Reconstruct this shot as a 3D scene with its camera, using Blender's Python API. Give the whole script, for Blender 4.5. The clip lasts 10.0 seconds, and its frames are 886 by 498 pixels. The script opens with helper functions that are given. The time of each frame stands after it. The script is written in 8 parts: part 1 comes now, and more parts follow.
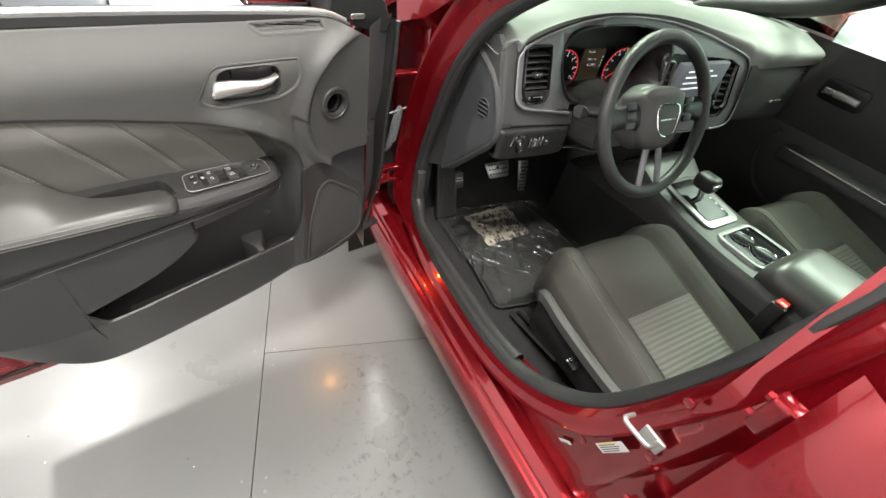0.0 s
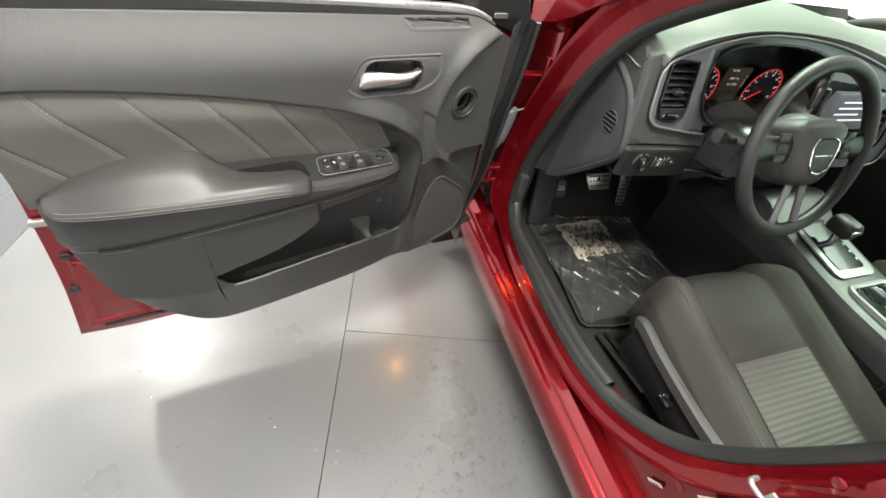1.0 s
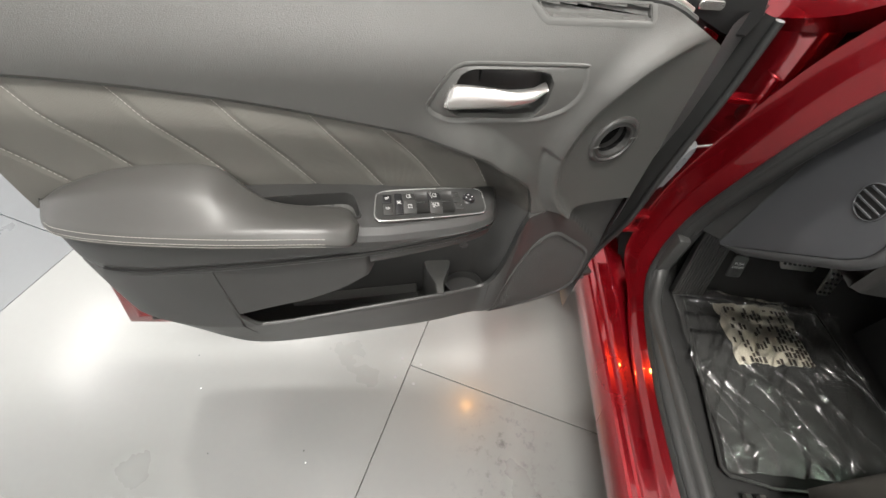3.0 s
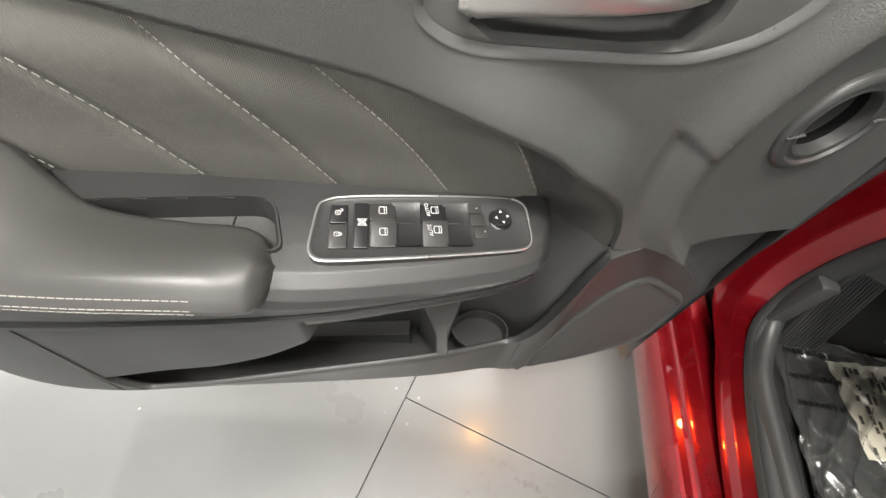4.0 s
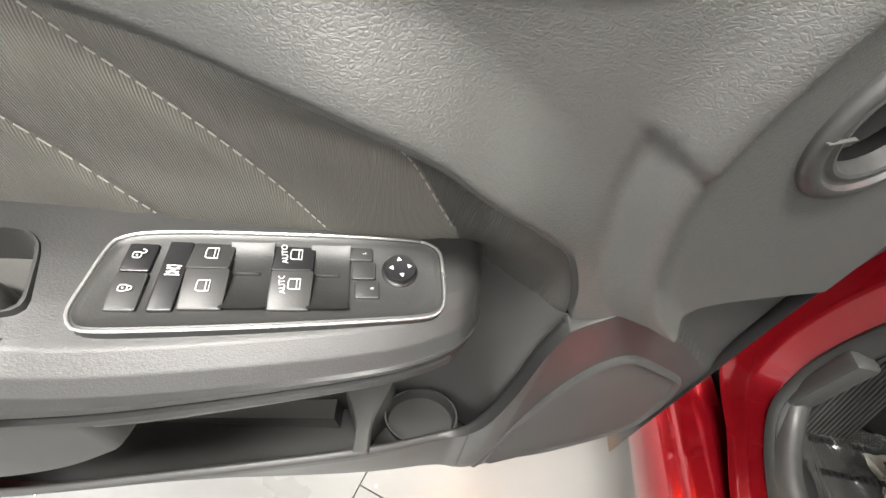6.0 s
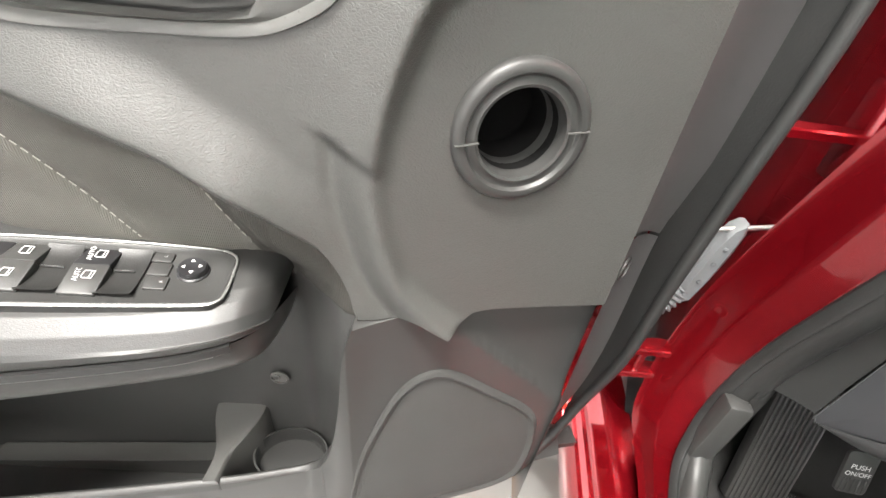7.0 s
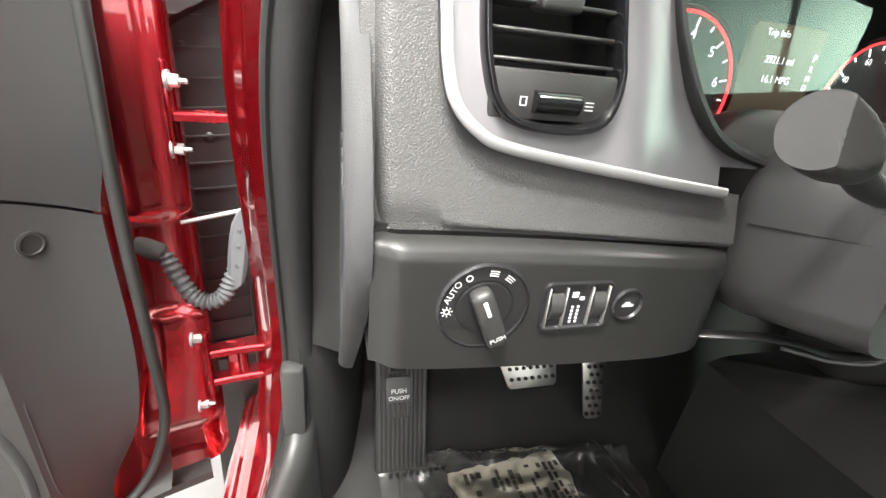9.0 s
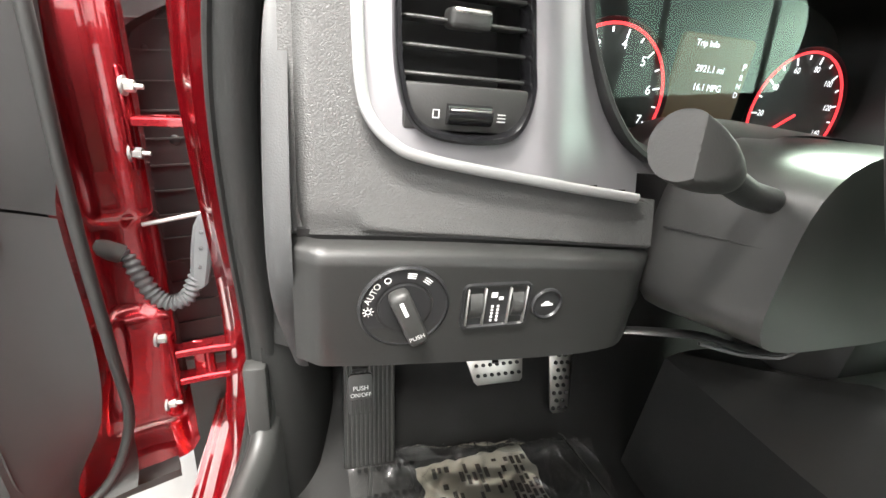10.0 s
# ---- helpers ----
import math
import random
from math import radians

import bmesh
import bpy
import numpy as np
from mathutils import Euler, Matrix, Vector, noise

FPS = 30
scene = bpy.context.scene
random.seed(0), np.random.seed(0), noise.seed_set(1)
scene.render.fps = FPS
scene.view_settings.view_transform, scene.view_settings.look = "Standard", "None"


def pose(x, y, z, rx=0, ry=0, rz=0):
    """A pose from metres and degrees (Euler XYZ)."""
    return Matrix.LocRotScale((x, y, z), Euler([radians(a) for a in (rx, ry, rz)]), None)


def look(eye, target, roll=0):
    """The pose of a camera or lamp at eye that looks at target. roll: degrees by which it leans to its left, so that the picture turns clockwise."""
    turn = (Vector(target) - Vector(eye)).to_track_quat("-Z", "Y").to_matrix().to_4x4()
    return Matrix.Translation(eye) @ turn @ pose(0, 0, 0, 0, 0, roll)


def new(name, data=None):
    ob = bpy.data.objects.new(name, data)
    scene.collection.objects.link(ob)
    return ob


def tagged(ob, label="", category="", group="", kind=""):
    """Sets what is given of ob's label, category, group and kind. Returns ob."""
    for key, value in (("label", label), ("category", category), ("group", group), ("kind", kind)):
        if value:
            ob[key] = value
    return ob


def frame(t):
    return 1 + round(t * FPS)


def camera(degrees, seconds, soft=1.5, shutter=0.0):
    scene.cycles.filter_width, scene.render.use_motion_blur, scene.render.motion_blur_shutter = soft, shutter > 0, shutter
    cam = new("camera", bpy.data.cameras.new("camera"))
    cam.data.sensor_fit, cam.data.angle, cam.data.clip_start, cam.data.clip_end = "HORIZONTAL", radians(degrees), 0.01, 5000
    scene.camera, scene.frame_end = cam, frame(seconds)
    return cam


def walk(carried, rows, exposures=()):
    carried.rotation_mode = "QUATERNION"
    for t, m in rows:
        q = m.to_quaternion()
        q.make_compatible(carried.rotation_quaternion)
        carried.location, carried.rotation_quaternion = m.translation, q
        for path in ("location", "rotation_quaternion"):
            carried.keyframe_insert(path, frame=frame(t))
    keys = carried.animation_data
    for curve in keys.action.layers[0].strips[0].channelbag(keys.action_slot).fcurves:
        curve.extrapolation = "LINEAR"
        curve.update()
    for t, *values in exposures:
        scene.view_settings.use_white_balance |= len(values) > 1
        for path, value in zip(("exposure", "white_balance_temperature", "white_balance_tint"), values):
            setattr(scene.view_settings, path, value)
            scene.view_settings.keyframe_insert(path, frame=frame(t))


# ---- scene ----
cam = camera(92.6, 10.0)
PATH = [
    (0, (-0.438, -1.131, 1.343), (0.412, 0.052, -0.027), 11.9),
    (0.5, (-0.496, -1.088, 1.34), (0.201, 0.141, -0.076), 12.8),
    (1, (-0.541, -1.058, 1.337), (0.071, 0.192, -0.099), 13.4),
    (1.5, (-0.591, -1.008, 1.343), (-0.051, 0.252, -0.113), 13.0),
    (2, (-0.573, -0.947, 1.329), (-0.178, 0.335, -0.154), 11.2),
    (2.5, (-0.487, -0.85, 1.292), (-0.252, 0.429, -0.227), 10.1),
    (2.7, (-0.44, -0.813, 1.278), (-0.286, 0.454, -0.262), 9.2),
    (3.8, (-0.402, -0.545, 1.083), (-0.416, 0.606, -0.552), 8.7),
    (4, (-0.403, -0.497, 1.044), (-0.419, 0.628, -0.609), 9.3),
    (4.5, (-0.397, -0.429, 0.969), (-0.442, 0.682, -0.693), 8.8),
    (5, (-0.401, -0.395, 0.935), (-0.408, 0.707, -0.734), 11.0),
    (5.2, (-0.398, -0.391, 0.933), (-0.408, 0.724, -0.727), 10.6),
    (6.3, (-0.289, -0.431, 0.969), (-0.407, 0.98, -0.443), 7.3),
    (6.5, (-0.253, -0.435, 0.969), (-0.409, 1.023, -0.392), 6.6),
    (7, (-0.186, -0.463, 0.969), (-0.345, 1.137, -0.221), 6.8),
    (7.5, (-0.097, -0.523, 0.959), (-0.194, 1.211, -0.034), 6.5),
    (8, (-0.002, -0.552, 0.963), (0.078, 1.25, 0.098), 5.5),
    (8.5, (0.112, -0.562, 0.945), (0.462, 1.234, 0.139), 5.9),
    (9, (0.188, -0.57, 0.929), (0.708, 1.192, 0.14), 5.7),
    (9.5, (0.216, -0.577, 0.928), (0.795, 1.166, 0.136), 5.8),
    (10, (0.225, -0.592, 0.942), (0.781, 1.156, 0.146), 5.9),
]
walk(cam, [(t, look(eye, target, roll)) for t, eye, target, roll in PATH], [(0.0, -0.32), (2.5, -0.34), (4.5, 0.06), (6.5, 0.72), (7.2, 1.08), (8.0, 1.25), (8.6, 1.27), (10.0, 1.22)])

# ---------------------------------------------------------------- light
world = bpy.data.worlds.new("world")
scene.world = world
world.use_nodes = True
world.node_tree.nodes["Background"].inputs["Color"].default_value = (0.8, 0.86, 0.95, 1)
world.node_tree.nodes["Background"].inputs["Strength"].default_value = 0.25

CEILING_LIGHTS = [  # x, y, length along x, length along y, watts
    (-2.3, 2.4, 0.25, 0.35, 230),
    (-0.7, -1.45, 1.5, 0.5, 330),
    (-0.2, -3.6, 2.4, 0.6, 150),
    (1.6, 1.7, 2.0, 0.8, 800),
    # added fill, no known lamp: brightens the cabin through the far windows
    (4.4, -1.0, 0.8, 2.0, 720),
    (-4.5, 1.4, 0.25, 1.2, 110),
]

# ---------------------------------------------------------------- materials
def material(name, color, rough=0.5, metal=0.0, coat=0.0, vary=0.15, vary_scale=6.0, grain=0.0, grain_scale=400.0,
             grain_kind="noise", wear=0.06, spec=0.5, stretch=None):
    """A surface with broad tone variation, fine roughness variation and a fine relief."""
    m = bpy.data.materials.new(name)
    m.use_nodes = True
    nt = m.node_tree
    n, l = nt.nodes, nt.links
    b = n["Principled BSDF"]
    b.inputs["Metallic"].default_value = metal
    b.inputs["Coat Weight"].default_value = coat
    b.inputs["Coat Roughness"].default_value = 0.04
    b.inputs["Specular IOR Level"].default_value = spec
    tc = n.new("ShaderNodeTexCoord")
    src = tc.outputs["Object"]
    if stretch:
        mp = n.new("ShaderNodeMapping")
        mp.inputs["Scale"].default_value = stretch
        l.new(src, mp.inputs["Vector"])
        src = mp.outputs["Vector"]
    big = n.new("ShaderNodeTexNoise")
    big.inputs["Scale"].default_value = vary_scale
    big.inputs["Detail"].default_value = 6
    l.new(src, big.inputs["Vector"])
    fine = n.new("ShaderNodeTexNoise")
    fine.inputs["Scale"].default_value = vary_scale * 25
    fine.inputs["Detail"].default_value = 3
    l.new(src, fine.inputs["Vector"])
    mix = n.new("ShaderNodeMix")
    mix.data_type = "RGBA"
    mix.inputs["A"].default_value = (*[c * (1 - vary) for c in color], 1)
    mix.inputs["B"].default_value = (*[min(1, c * (1 + vary)) for c in color], 1)
    add = n.new("ShaderNodeMath")
    add.operation = "MULTIPLY_ADD"
    add.inputs[1].default_value = 0.35
    l.new(fine.outputs["Fac"], add.inputs[0])
    sub = n.new("ShaderNodeMath")
    sub.operation = "MULTIPLY"
    sub.inputs[1].default_value = 0.65
    l.new(big.outputs["Fac"], sub.inputs[0])
    l.new(sub.outputs[0], add.inputs[2])
    l.new(add.outputs[0], mix.inputs["Factor"])
    l.new(mix.outputs["Result"], b.inputs["Base Color"])
    rr = n.new("ShaderNodeMapRange")
    rr.inputs["From Min"].default_value, rr.inputs["From Max"].default_value = 0.3, 0.7
    rr.inputs["To Min"].default_value, rr.inputs["To Max"].default_value = max(0.02, rough - wear), min(1, rough + wear)
    l.new(big.outputs["Fac"], rr.inputs["Value"])
    l.new(rr.outputs["Result"], b.inputs["Roughness"])
    if grain:
        if grain_kind == "leather":
            tex = n.new("ShaderNodeTexVoronoi")
            tex.feature = "DISTANCE_TO_EDGE"
            tex.inputs["Scale"].default_value = grain_scale
            warp = n.new("ShaderNodeTexNoise")
            warp.inputs["Scale"].default_value = grain_scale * 0.6
            l.new(src, warp.inputs["Vector"])
            wm = n.new("ShaderNodeMix")
            wm.data_type = "VECTOR"
            wm.inputs["Factor"].default_value = 0.003
            l.new(src, wm.inputs["A"])
            l.new(warp.outputs["Color"], wm.inputs["B"])
            l.new(wm.outputs["Result"], tex.inputs["Vector"])
            clamp = n.new("ShaderNodeMapRange")
            clamp.inputs["From Max"].default_value = 0.25
            l.new(tex.outputs["Distance"], clamp.inputs["Value"])
            height = clamp.outputs["Result"]
        elif grain_kind == "weave":
            tex = n.new("ShaderNodeTexWave")
            tex.inputs["Scale"].default_value = grain_scale
            tex.inputs["Distortion"].default_value = 0.6
            l.new(src, tex.inputs["Vector"])
            height = tex.outputs["Fac"]
        else:
            tex = n.new("ShaderNodeTexNoise")
            tex.inputs["Scale"].default_value = grain_scale
            tex.inputs["Detail"].default_value = 4
            l.new(src, tex.inputs["Vector"])
            height = tex.outputs["Fac"]
        bump = n.new("ShaderNodeBump")
        bump.inputs["Strength"].default_value = min(1.0, grain)
        bump.inputs["Distance"].default_value = 0.0006
        l.new(height, bump.inputs["Height"])
        l.new(bump.outputs["Normal"], b.inputs["Normal"])
    return m


RED = material("red_car_paint", (0.235, 0.004, 0.009), 0.25, 0.72, 1.0, 0.12, 5, 0.02, 1500, wear=0.03)
TRIM = material("grey_grained_vinyl", (0.047, 0.047, 0.044), 0.45, 0, 0, 0.08, 4, 0.26, 600, "leather", spec=0.5, stretch=(0.75, 0.75, 1.15))
TRIM_DARK = material("dark_moulded_plastic", (0.03, 0.03, 0.029), 0.42, 0, 0, 0.1, 5, 0.14, 900, spec=0.4)
TRIM_FACE = material("dark_grey_facing_plastic", (0.058, 0.057, 0.057), 0.46, 0, 0, 0.1, 5, 0.15, 900, spec=0.4)
TRIM_MID = material("charcoal_moulded_plastic", (0.06, 0.06, 0.057), 0.48, 0, 0, 0.1, 5, 0.16, 900, spec=0.4)
LEATHER = material("charcoal_soft_leather", (0.042, 0.041, 0.0385), 0.38, 0, 0, 0.1, 6, 0.1, 900, "leather", spec=0.45)
LEATHER_DARK = material("dark_grained_vinyl", (0.023, 0.023, 0.0222), 0.42, 0, 0, 0.1, 6, 0.11, 900, "leather", spec=0.5, stretch=(0.4, 0.85, 1.2))
GLOSS_DARK = material("smooth_black_key_plastic", (0.014, 0.014, 0.015), 0.35, 0, 0, 0.15, 30, 0.1, 900)
GRILLE = material("fine_speaker_mesh", (0.05, 0.05, 0.048), 0.55, 0, 0, 0.08, 6, 0.8, 1300, "leather", spec=0.3)
CLOTH = material("warm_grey_cloth", (0.092, 0.089, 0.08), 0.75, 0, 0, 0.1, 8, 0.65, 250, "weave", spec=0.2)
# the door cloth again, darker, with the shade on its pointed tip painted in
SHADED_CLOTH = material("shaded_grey_cloth", (0.04, 0.039, 0.035), 0.75, 0, 0, 0.1, 8, 0.5, 250, "weave", spec=0.2)
SEAT_CLOTH = material("charcoal_seat_cloth", (0.045, 0.043, 0.038), 0.85, 0, 0, 0.12, 8, 0.5, 900, spec=0.2)
SEAT_INSERT = material("ribbed_light_grey_cloth", (0.088, 0.085, 0.077), 0.85, 0, 0, 0.15, 10, 0.5, 700, spec=0.2)
RUBBER = material("black_rubber_seal", (0.013, 0.0135, 0.013), 0.6, 0, 0, 0.15, 10, 0.3, 500)
BLACK = material("black_plastic", (0.012, 0.012, 0.012), 0.4, 0, 0, 0.2, 8, 0.2, 900)
GLOSS = material("gloss_black_plastic", (0.008, 0.008, 0.009), 0.12, 0, 0.5, 0.2, 8)
CARPET = material("charcoal_carpet", (0.027, 0.027, 0.0265), 0.95, 0, 0, 0.3, 15, 1.0, 900, spec=0.1)
MAT_CARPET = material("black_mat_carpet", (0.022, 0.022, 0.0215), 0.95, 0, 0, 0.3, 15, 1.0, 900, spec=0.1)
SATIN = material("satin_silver_trim", (0.55, 0.54, 0.52), 0.28, 0.9, 0, 0.06, 6, 0.05, 900)
CHROME = material("chrome", (0.75, 0.75, 0.75), 0.1, 1.0, 0, 0.04, 6)
STEEL = material("brushed_steel", (0.5, 0.49, 0.46), 0.33, 1.0, 0, 0.08, 12, 0.1, 600)
ZINC = material("zinc_plated_steel", (0.42, 0.42, 0.41), 0.42, 0.8, 0, 0.1, 30, 0.1, 600)
GREY_RUBBER = material("light_grey_conduit_rubber", (0.085, 0.09, 0.093), 0.6, 0, 0, 0.12, 20, 0.2, 500)
GREY_CLIP = material("pale_grey_mottled_plastic", (0.115, 0.122, 0.126), 0.5, 0, 0, 0.3, 30, 0.3, 300)
WHITE_INK = material("white_print", (0.6, 0.6, 0.59), 0.6, 0, 0, 0.05, 20)
THREAD = material("pale_stitching_thread", (0.26, 0.25, 0.225), 0.8, 0, 0, 0.1, 60)
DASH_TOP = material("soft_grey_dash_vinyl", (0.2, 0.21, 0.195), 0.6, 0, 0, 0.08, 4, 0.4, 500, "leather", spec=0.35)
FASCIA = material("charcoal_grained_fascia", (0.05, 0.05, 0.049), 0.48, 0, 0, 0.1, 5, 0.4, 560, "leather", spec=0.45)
BEZEL_GREY = material("satin_grey_painted_plastic", (0.2, 0.195, 0.205), 0.42, 0.6, 0, 0.06, 5, 0.05, 900)
SATIN_GREY = material("satin_grey_metal_paint", (0.38, 0.38, 0.37), 0.32, 0.7, 0, 0.06, 6, 0.05, 900)
SHROUD = material("smooth_charcoal_shroud_plastic", (0.04, 0.04, 0.039), 0.34, 0, 0, 0.1, 5, 0.12, 900, spec=0.55)
PIPING = material("dull_satin_edge_paint", (0.28, 0.28, 0.28), 0.42, 0.6, 0, 0.06, 6, 0.05, 900)
TRIM_KNEE = material("charcoal_fine_grain_plastic", (0.016, 0.016, 0.0155), 0.42, 0, 0, 0.1, 5, 0.15, 900, spec=0.4)
ROLL = material("soft_charcoal_roll", (0.045, 0.046, 0.047), 0.62, 0, 0, 0.08, 5, 0.3, 900, spec=0.3)
TRIM_CAP = material("slate_grey_plastic", (0.054, 0.056, 0.06), 0.5, 0, 0, 0.08, 5, 0.3, 900, spec=0.4)
LEATHER_WHEEL = material("smooth_black_leather", (0.02, 0.02, 0.0195), 0.38, 0, 0, 0.12, 10, 0.25, 900, "leather")
PAPER = material("cream_paper", (0.74, 0.69, 0.56), 0.8, 0, 0, 0.12, 20, 0.3, 200)
PRINT = material("dark_printing_ink", (0.07, 0.052, 0.036), 0.8, 0, 0, 0.1, 20)
FLOOR_PAINT = material("light_grey_floor_paint", (0.125, 0.129, 0.126), 0.34, 0, 0.15, 0.08, 2.2, 0.12, 60, wear=0.1)
FLOOR_PAINT.node_tree.nodes["Principled BSDF"].inputs["Coat Roughness"].default_value = 0.17
WALL_PAINT = material("white_wall_panel", (0.66, 0.67, 0.69), 0.5, 0, 0, 0.04, 1.5, 0.05, 80)
SKIRT_PAINT = material("white_gloss_skirting", (0.8, 0.8, 0.79), 0.35, 0, 0, 0.05, 4, 0.05, 80)
BLUE_PANEL = material("blue_grey_laminate", (0.27, 0.29, 0.33), 0.35, 0, 0, 0.06, 2, 0.05, 80)
TAN_WOOD = material("tan_varnished_wood", (0.42, 0.3, 0.18), 0.35, 0, 0, 0.18, 3, 0.1, 60, stretch=(12, 1, 1))
TYRE = material("black_tyre_rubber", (0.015, 0.015, 0.015), 0.75, 0, 0, 0.15, 10, 0.4, 300)
CEIL_PAINT = material("white_ceiling_paint", (0.8, 0.8, 0.8), 0.7, 0, 0, 0.04, 1.5, 0.05, 80)


def stained(base, name, spots, dark):
    """A copy of a painted floor with dark mottled stains round some places, in the floor's own metres."""
    m = base.copy()
    m.name = name
    n, l = m.node_tree.nodes, m.node_tree.links
    b = n["Principled BSDF"]
    was = b.inputs["Base Color"].links[0].from_socket
    geo = n.new("ShaderNodeNewGeometry")
    total = None
    for x, y, r in spots:
        d = n.new("ShaderNodeVectorMath")
        d.operation = "DISTANCE"
        d.inputs[1].default_value = (x, y, 0)
        l.new(geo.outputs["Position"], d.inputs[0])
        f = n.new("ShaderNodeMapRange")
        f.inputs["From Min"].default_value, f.inputs["From Max"].default_value = 0.0, r
        f.inputs["To Min"].default_value, f.inputs["To Max"].default_value = 1.0, 0.0
        l.new(d.outputs["Value"], f.inputs["Value"])
        if total is None:
            total = f.outputs["Result"]
        else:
            a = n.new("ShaderNodeMath")
            a.operation = "MAXIMUM"
            l.new(total, a.inputs[0])
            l.new(f.outputs["Result"], a.inputs[1])
            total = a.outputs[0]
    tex = n.new("ShaderNodeTexNoise")
    tex.inputs["Scale"].default_value = 34
    tex.inputs["Detail"].default_value = 7
    tex.inputs["Roughness"].default_value = 0.7
    l.new(geo.outputs["Position"], tex.inputs["Vector"])
    cut_off = n.new("ShaderNodeMapRange")
    cut_off.inputs["From Min"].default_value, cut_off.inputs["From Max"].default_value = 0.54, 0.66
    l.new(tex.outputs["Fac"], cut_off.inputs["Value"])
    mul = n.new("ShaderNodeMath")
    mul.operation = "MULTIPLY"
    l.new(total, mul.inputs[0])
    l.new(cut_off.outputs["Result"], mul.inputs[1])
    mix = n.new("ShaderNodeMix")
    mix.data_type = "RGBA"
    mix.inputs["B"].default_value = (*dark, 1)
    l.new(mul.outputs[0], mix.inputs["Factor"])
    l.new(was, mix.inputs["A"])
    l.new(mix.outputs["Result"], b.inputs["Base Color"])
    return m


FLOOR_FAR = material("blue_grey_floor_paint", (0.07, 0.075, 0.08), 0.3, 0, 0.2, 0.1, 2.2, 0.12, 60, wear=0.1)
FLOOR_STAINED = stained(FLOOR_PAINT, "stained_grey_floor_paint", [(-0.145, -0.44, 0.16), (-0.18, -0.74, 0.26), (-0.12, -0.6, 0.22), (0.03, -0.68, 0.2), (-0.44, -0.66, 0.06), (-0.3, -0.85, 0.2)], (0.045, 0.048, 0.045))


def glowing(name, color, strength):
    m = bpy.data.materials.new(name)
    m.use_nodes = True
    b = m.node_tree.nodes["Principled BSDF"]
    b.inputs["Base Color"].default_value = (*color, 1)
    b.inputs["Emission Color"].default_value = (*color, 1)
    b.inputs["Emission Strength"].default_value = strength
    return m


def glass(name, tint, ior=1.5, rough=0.02):
    m = bpy.data.materials.new(name)
    m.use_nodes = True
    n, l = m.node_tree.nodes, m.node_tree.links
    n.remove(n["Principled BSDF"])
    t, g, mix, fr = (n.new("ShaderNode" + k) for k in ("BsdfTransparent", "BsdfGlossy", "MixShader", "Fresnel"))
    t.inputs["Color"].default_value = (*tint, 1)
    g.inputs["Roughness"].default_value = rough
    fr.inputs["IOR"].default_value = ior
    l.new(fr.outputs["Fac"], mix.inputs["Fac"])
    l.new(t.outputs[0], mix.inputs[1])
    l.new(g.outputs[0], mix.inputs[2])
    l.new(mix.outputs[0], n["Material Output"].inputs["Surface"])
    return m


LENS = glass("clear_instrument_lens", (0.92, 0.94, 0.93), 1.27)
GLASS = glass("green_tinted_glass", (0.7, 0.9, 0.76))


RED_GLOW = glowing("red_backlight", (1.0, 0.05, 0.06), 0.8)
WHITE_GLOW = glowing("white_backlight", (0.9, 0.92, 0.95), 0.9)
AMBER_GLOW = glowing("amber_screen", (0.10, 0.062, 0.03), 0.12)
SCREEN = glowing("grey_screen", (0.10, 0.11, 0.12), 0.6)


def clear_film(name):
    """Thin clear film: mostly see-through, with a wet gloss."""
    m = bpy.data.materials.new(name)
    m.use_nodes = True
    n, l = m.node_tree.nodes, m.node_tree.links
    n.remove(n["Principled BSDF"])
    t, g, mix, lw, bump, tex, tc = (n.new("ShaderNode" + k) for k in ("BsdfTransparent", "BsdfGlossy", "MixShader", "Fresnel", "Bump", "TexNoise", "TexCoord"))
    t.inputs["Color"].default_value = (0.9, 0.9, 0.9, 1)
    g.inputs["Roughness"].default_value = 0.22
    lw.inputs["IOR"].default_value = 1.6
    tex.inputs["Scale"].default_value = 45
    tex.inputs["Detail"].default_value = 5
    bump.inputs["Distance"].default_value = 0.004
    bump.inputs["Strength"].default_value = 0.22
    l.new(tc.outputs["Object"], tex.inputs["Vector"])
    l.new(tex.outputs["Fac"], bump.inputs["Height"])
    l.new(bump.outputs["Normal"], g.inputs["Normal"])
    l.new(bump.outputs["Normal"], lw.inputs["Normal"])
    haze, milky = n.new("ShaderNodeBsdfDiffuse"), n.new("ShaderNodeMixShader")
    haze.inputs["Color"].default_value = (0.6, 0.6, 0.58, 1)
    milky.inputs["Fac"].default_value = 0.05
    l.new(t.outputs[0], milky.inputs[1])
    l.new(haze.outputs[0], milky.inputs[2])
    l.new(lw.outputs["Fac"], mix.inputs["Fac"])
    l.new(milky.outputs[0], mix.inputs[1])
    l.new(g.outputs[0], mix.inputs[2])
    l.new(mix.outputs[0], n["Material Output"].inputs["Surface"])
    return m


FILM = clear_film("clear_plastic_film")


# ---------------------------------------------------------------- helpers for meshes
def smooth(me, angle=40):
    me.shade_smooth()
    me.set_sharp_from_angle(angle=radians(angle))


def link(name, me, mat, parent=None, label="", angle=40):
    if mat and not me.materials:
        me.materials.append(mat)
    smooth(me, angle)
    ob = new(name, me)
    if parent:
        ob.parent = parent
    if label:
        ob["label"] = label
    return ob


def part(name, bm, mat, parent=None, label="", angle=40):
    """One bmesh as one mesh object under its thing or part."""
    bmesh.ops.recalc_face_normals(bm, faces=bm.faces)
    me = bpy.data.meshes.new(name)
    bm.to_mesh(me)
    bm.free()
    return link(name, me, mat, parent, label, angle)


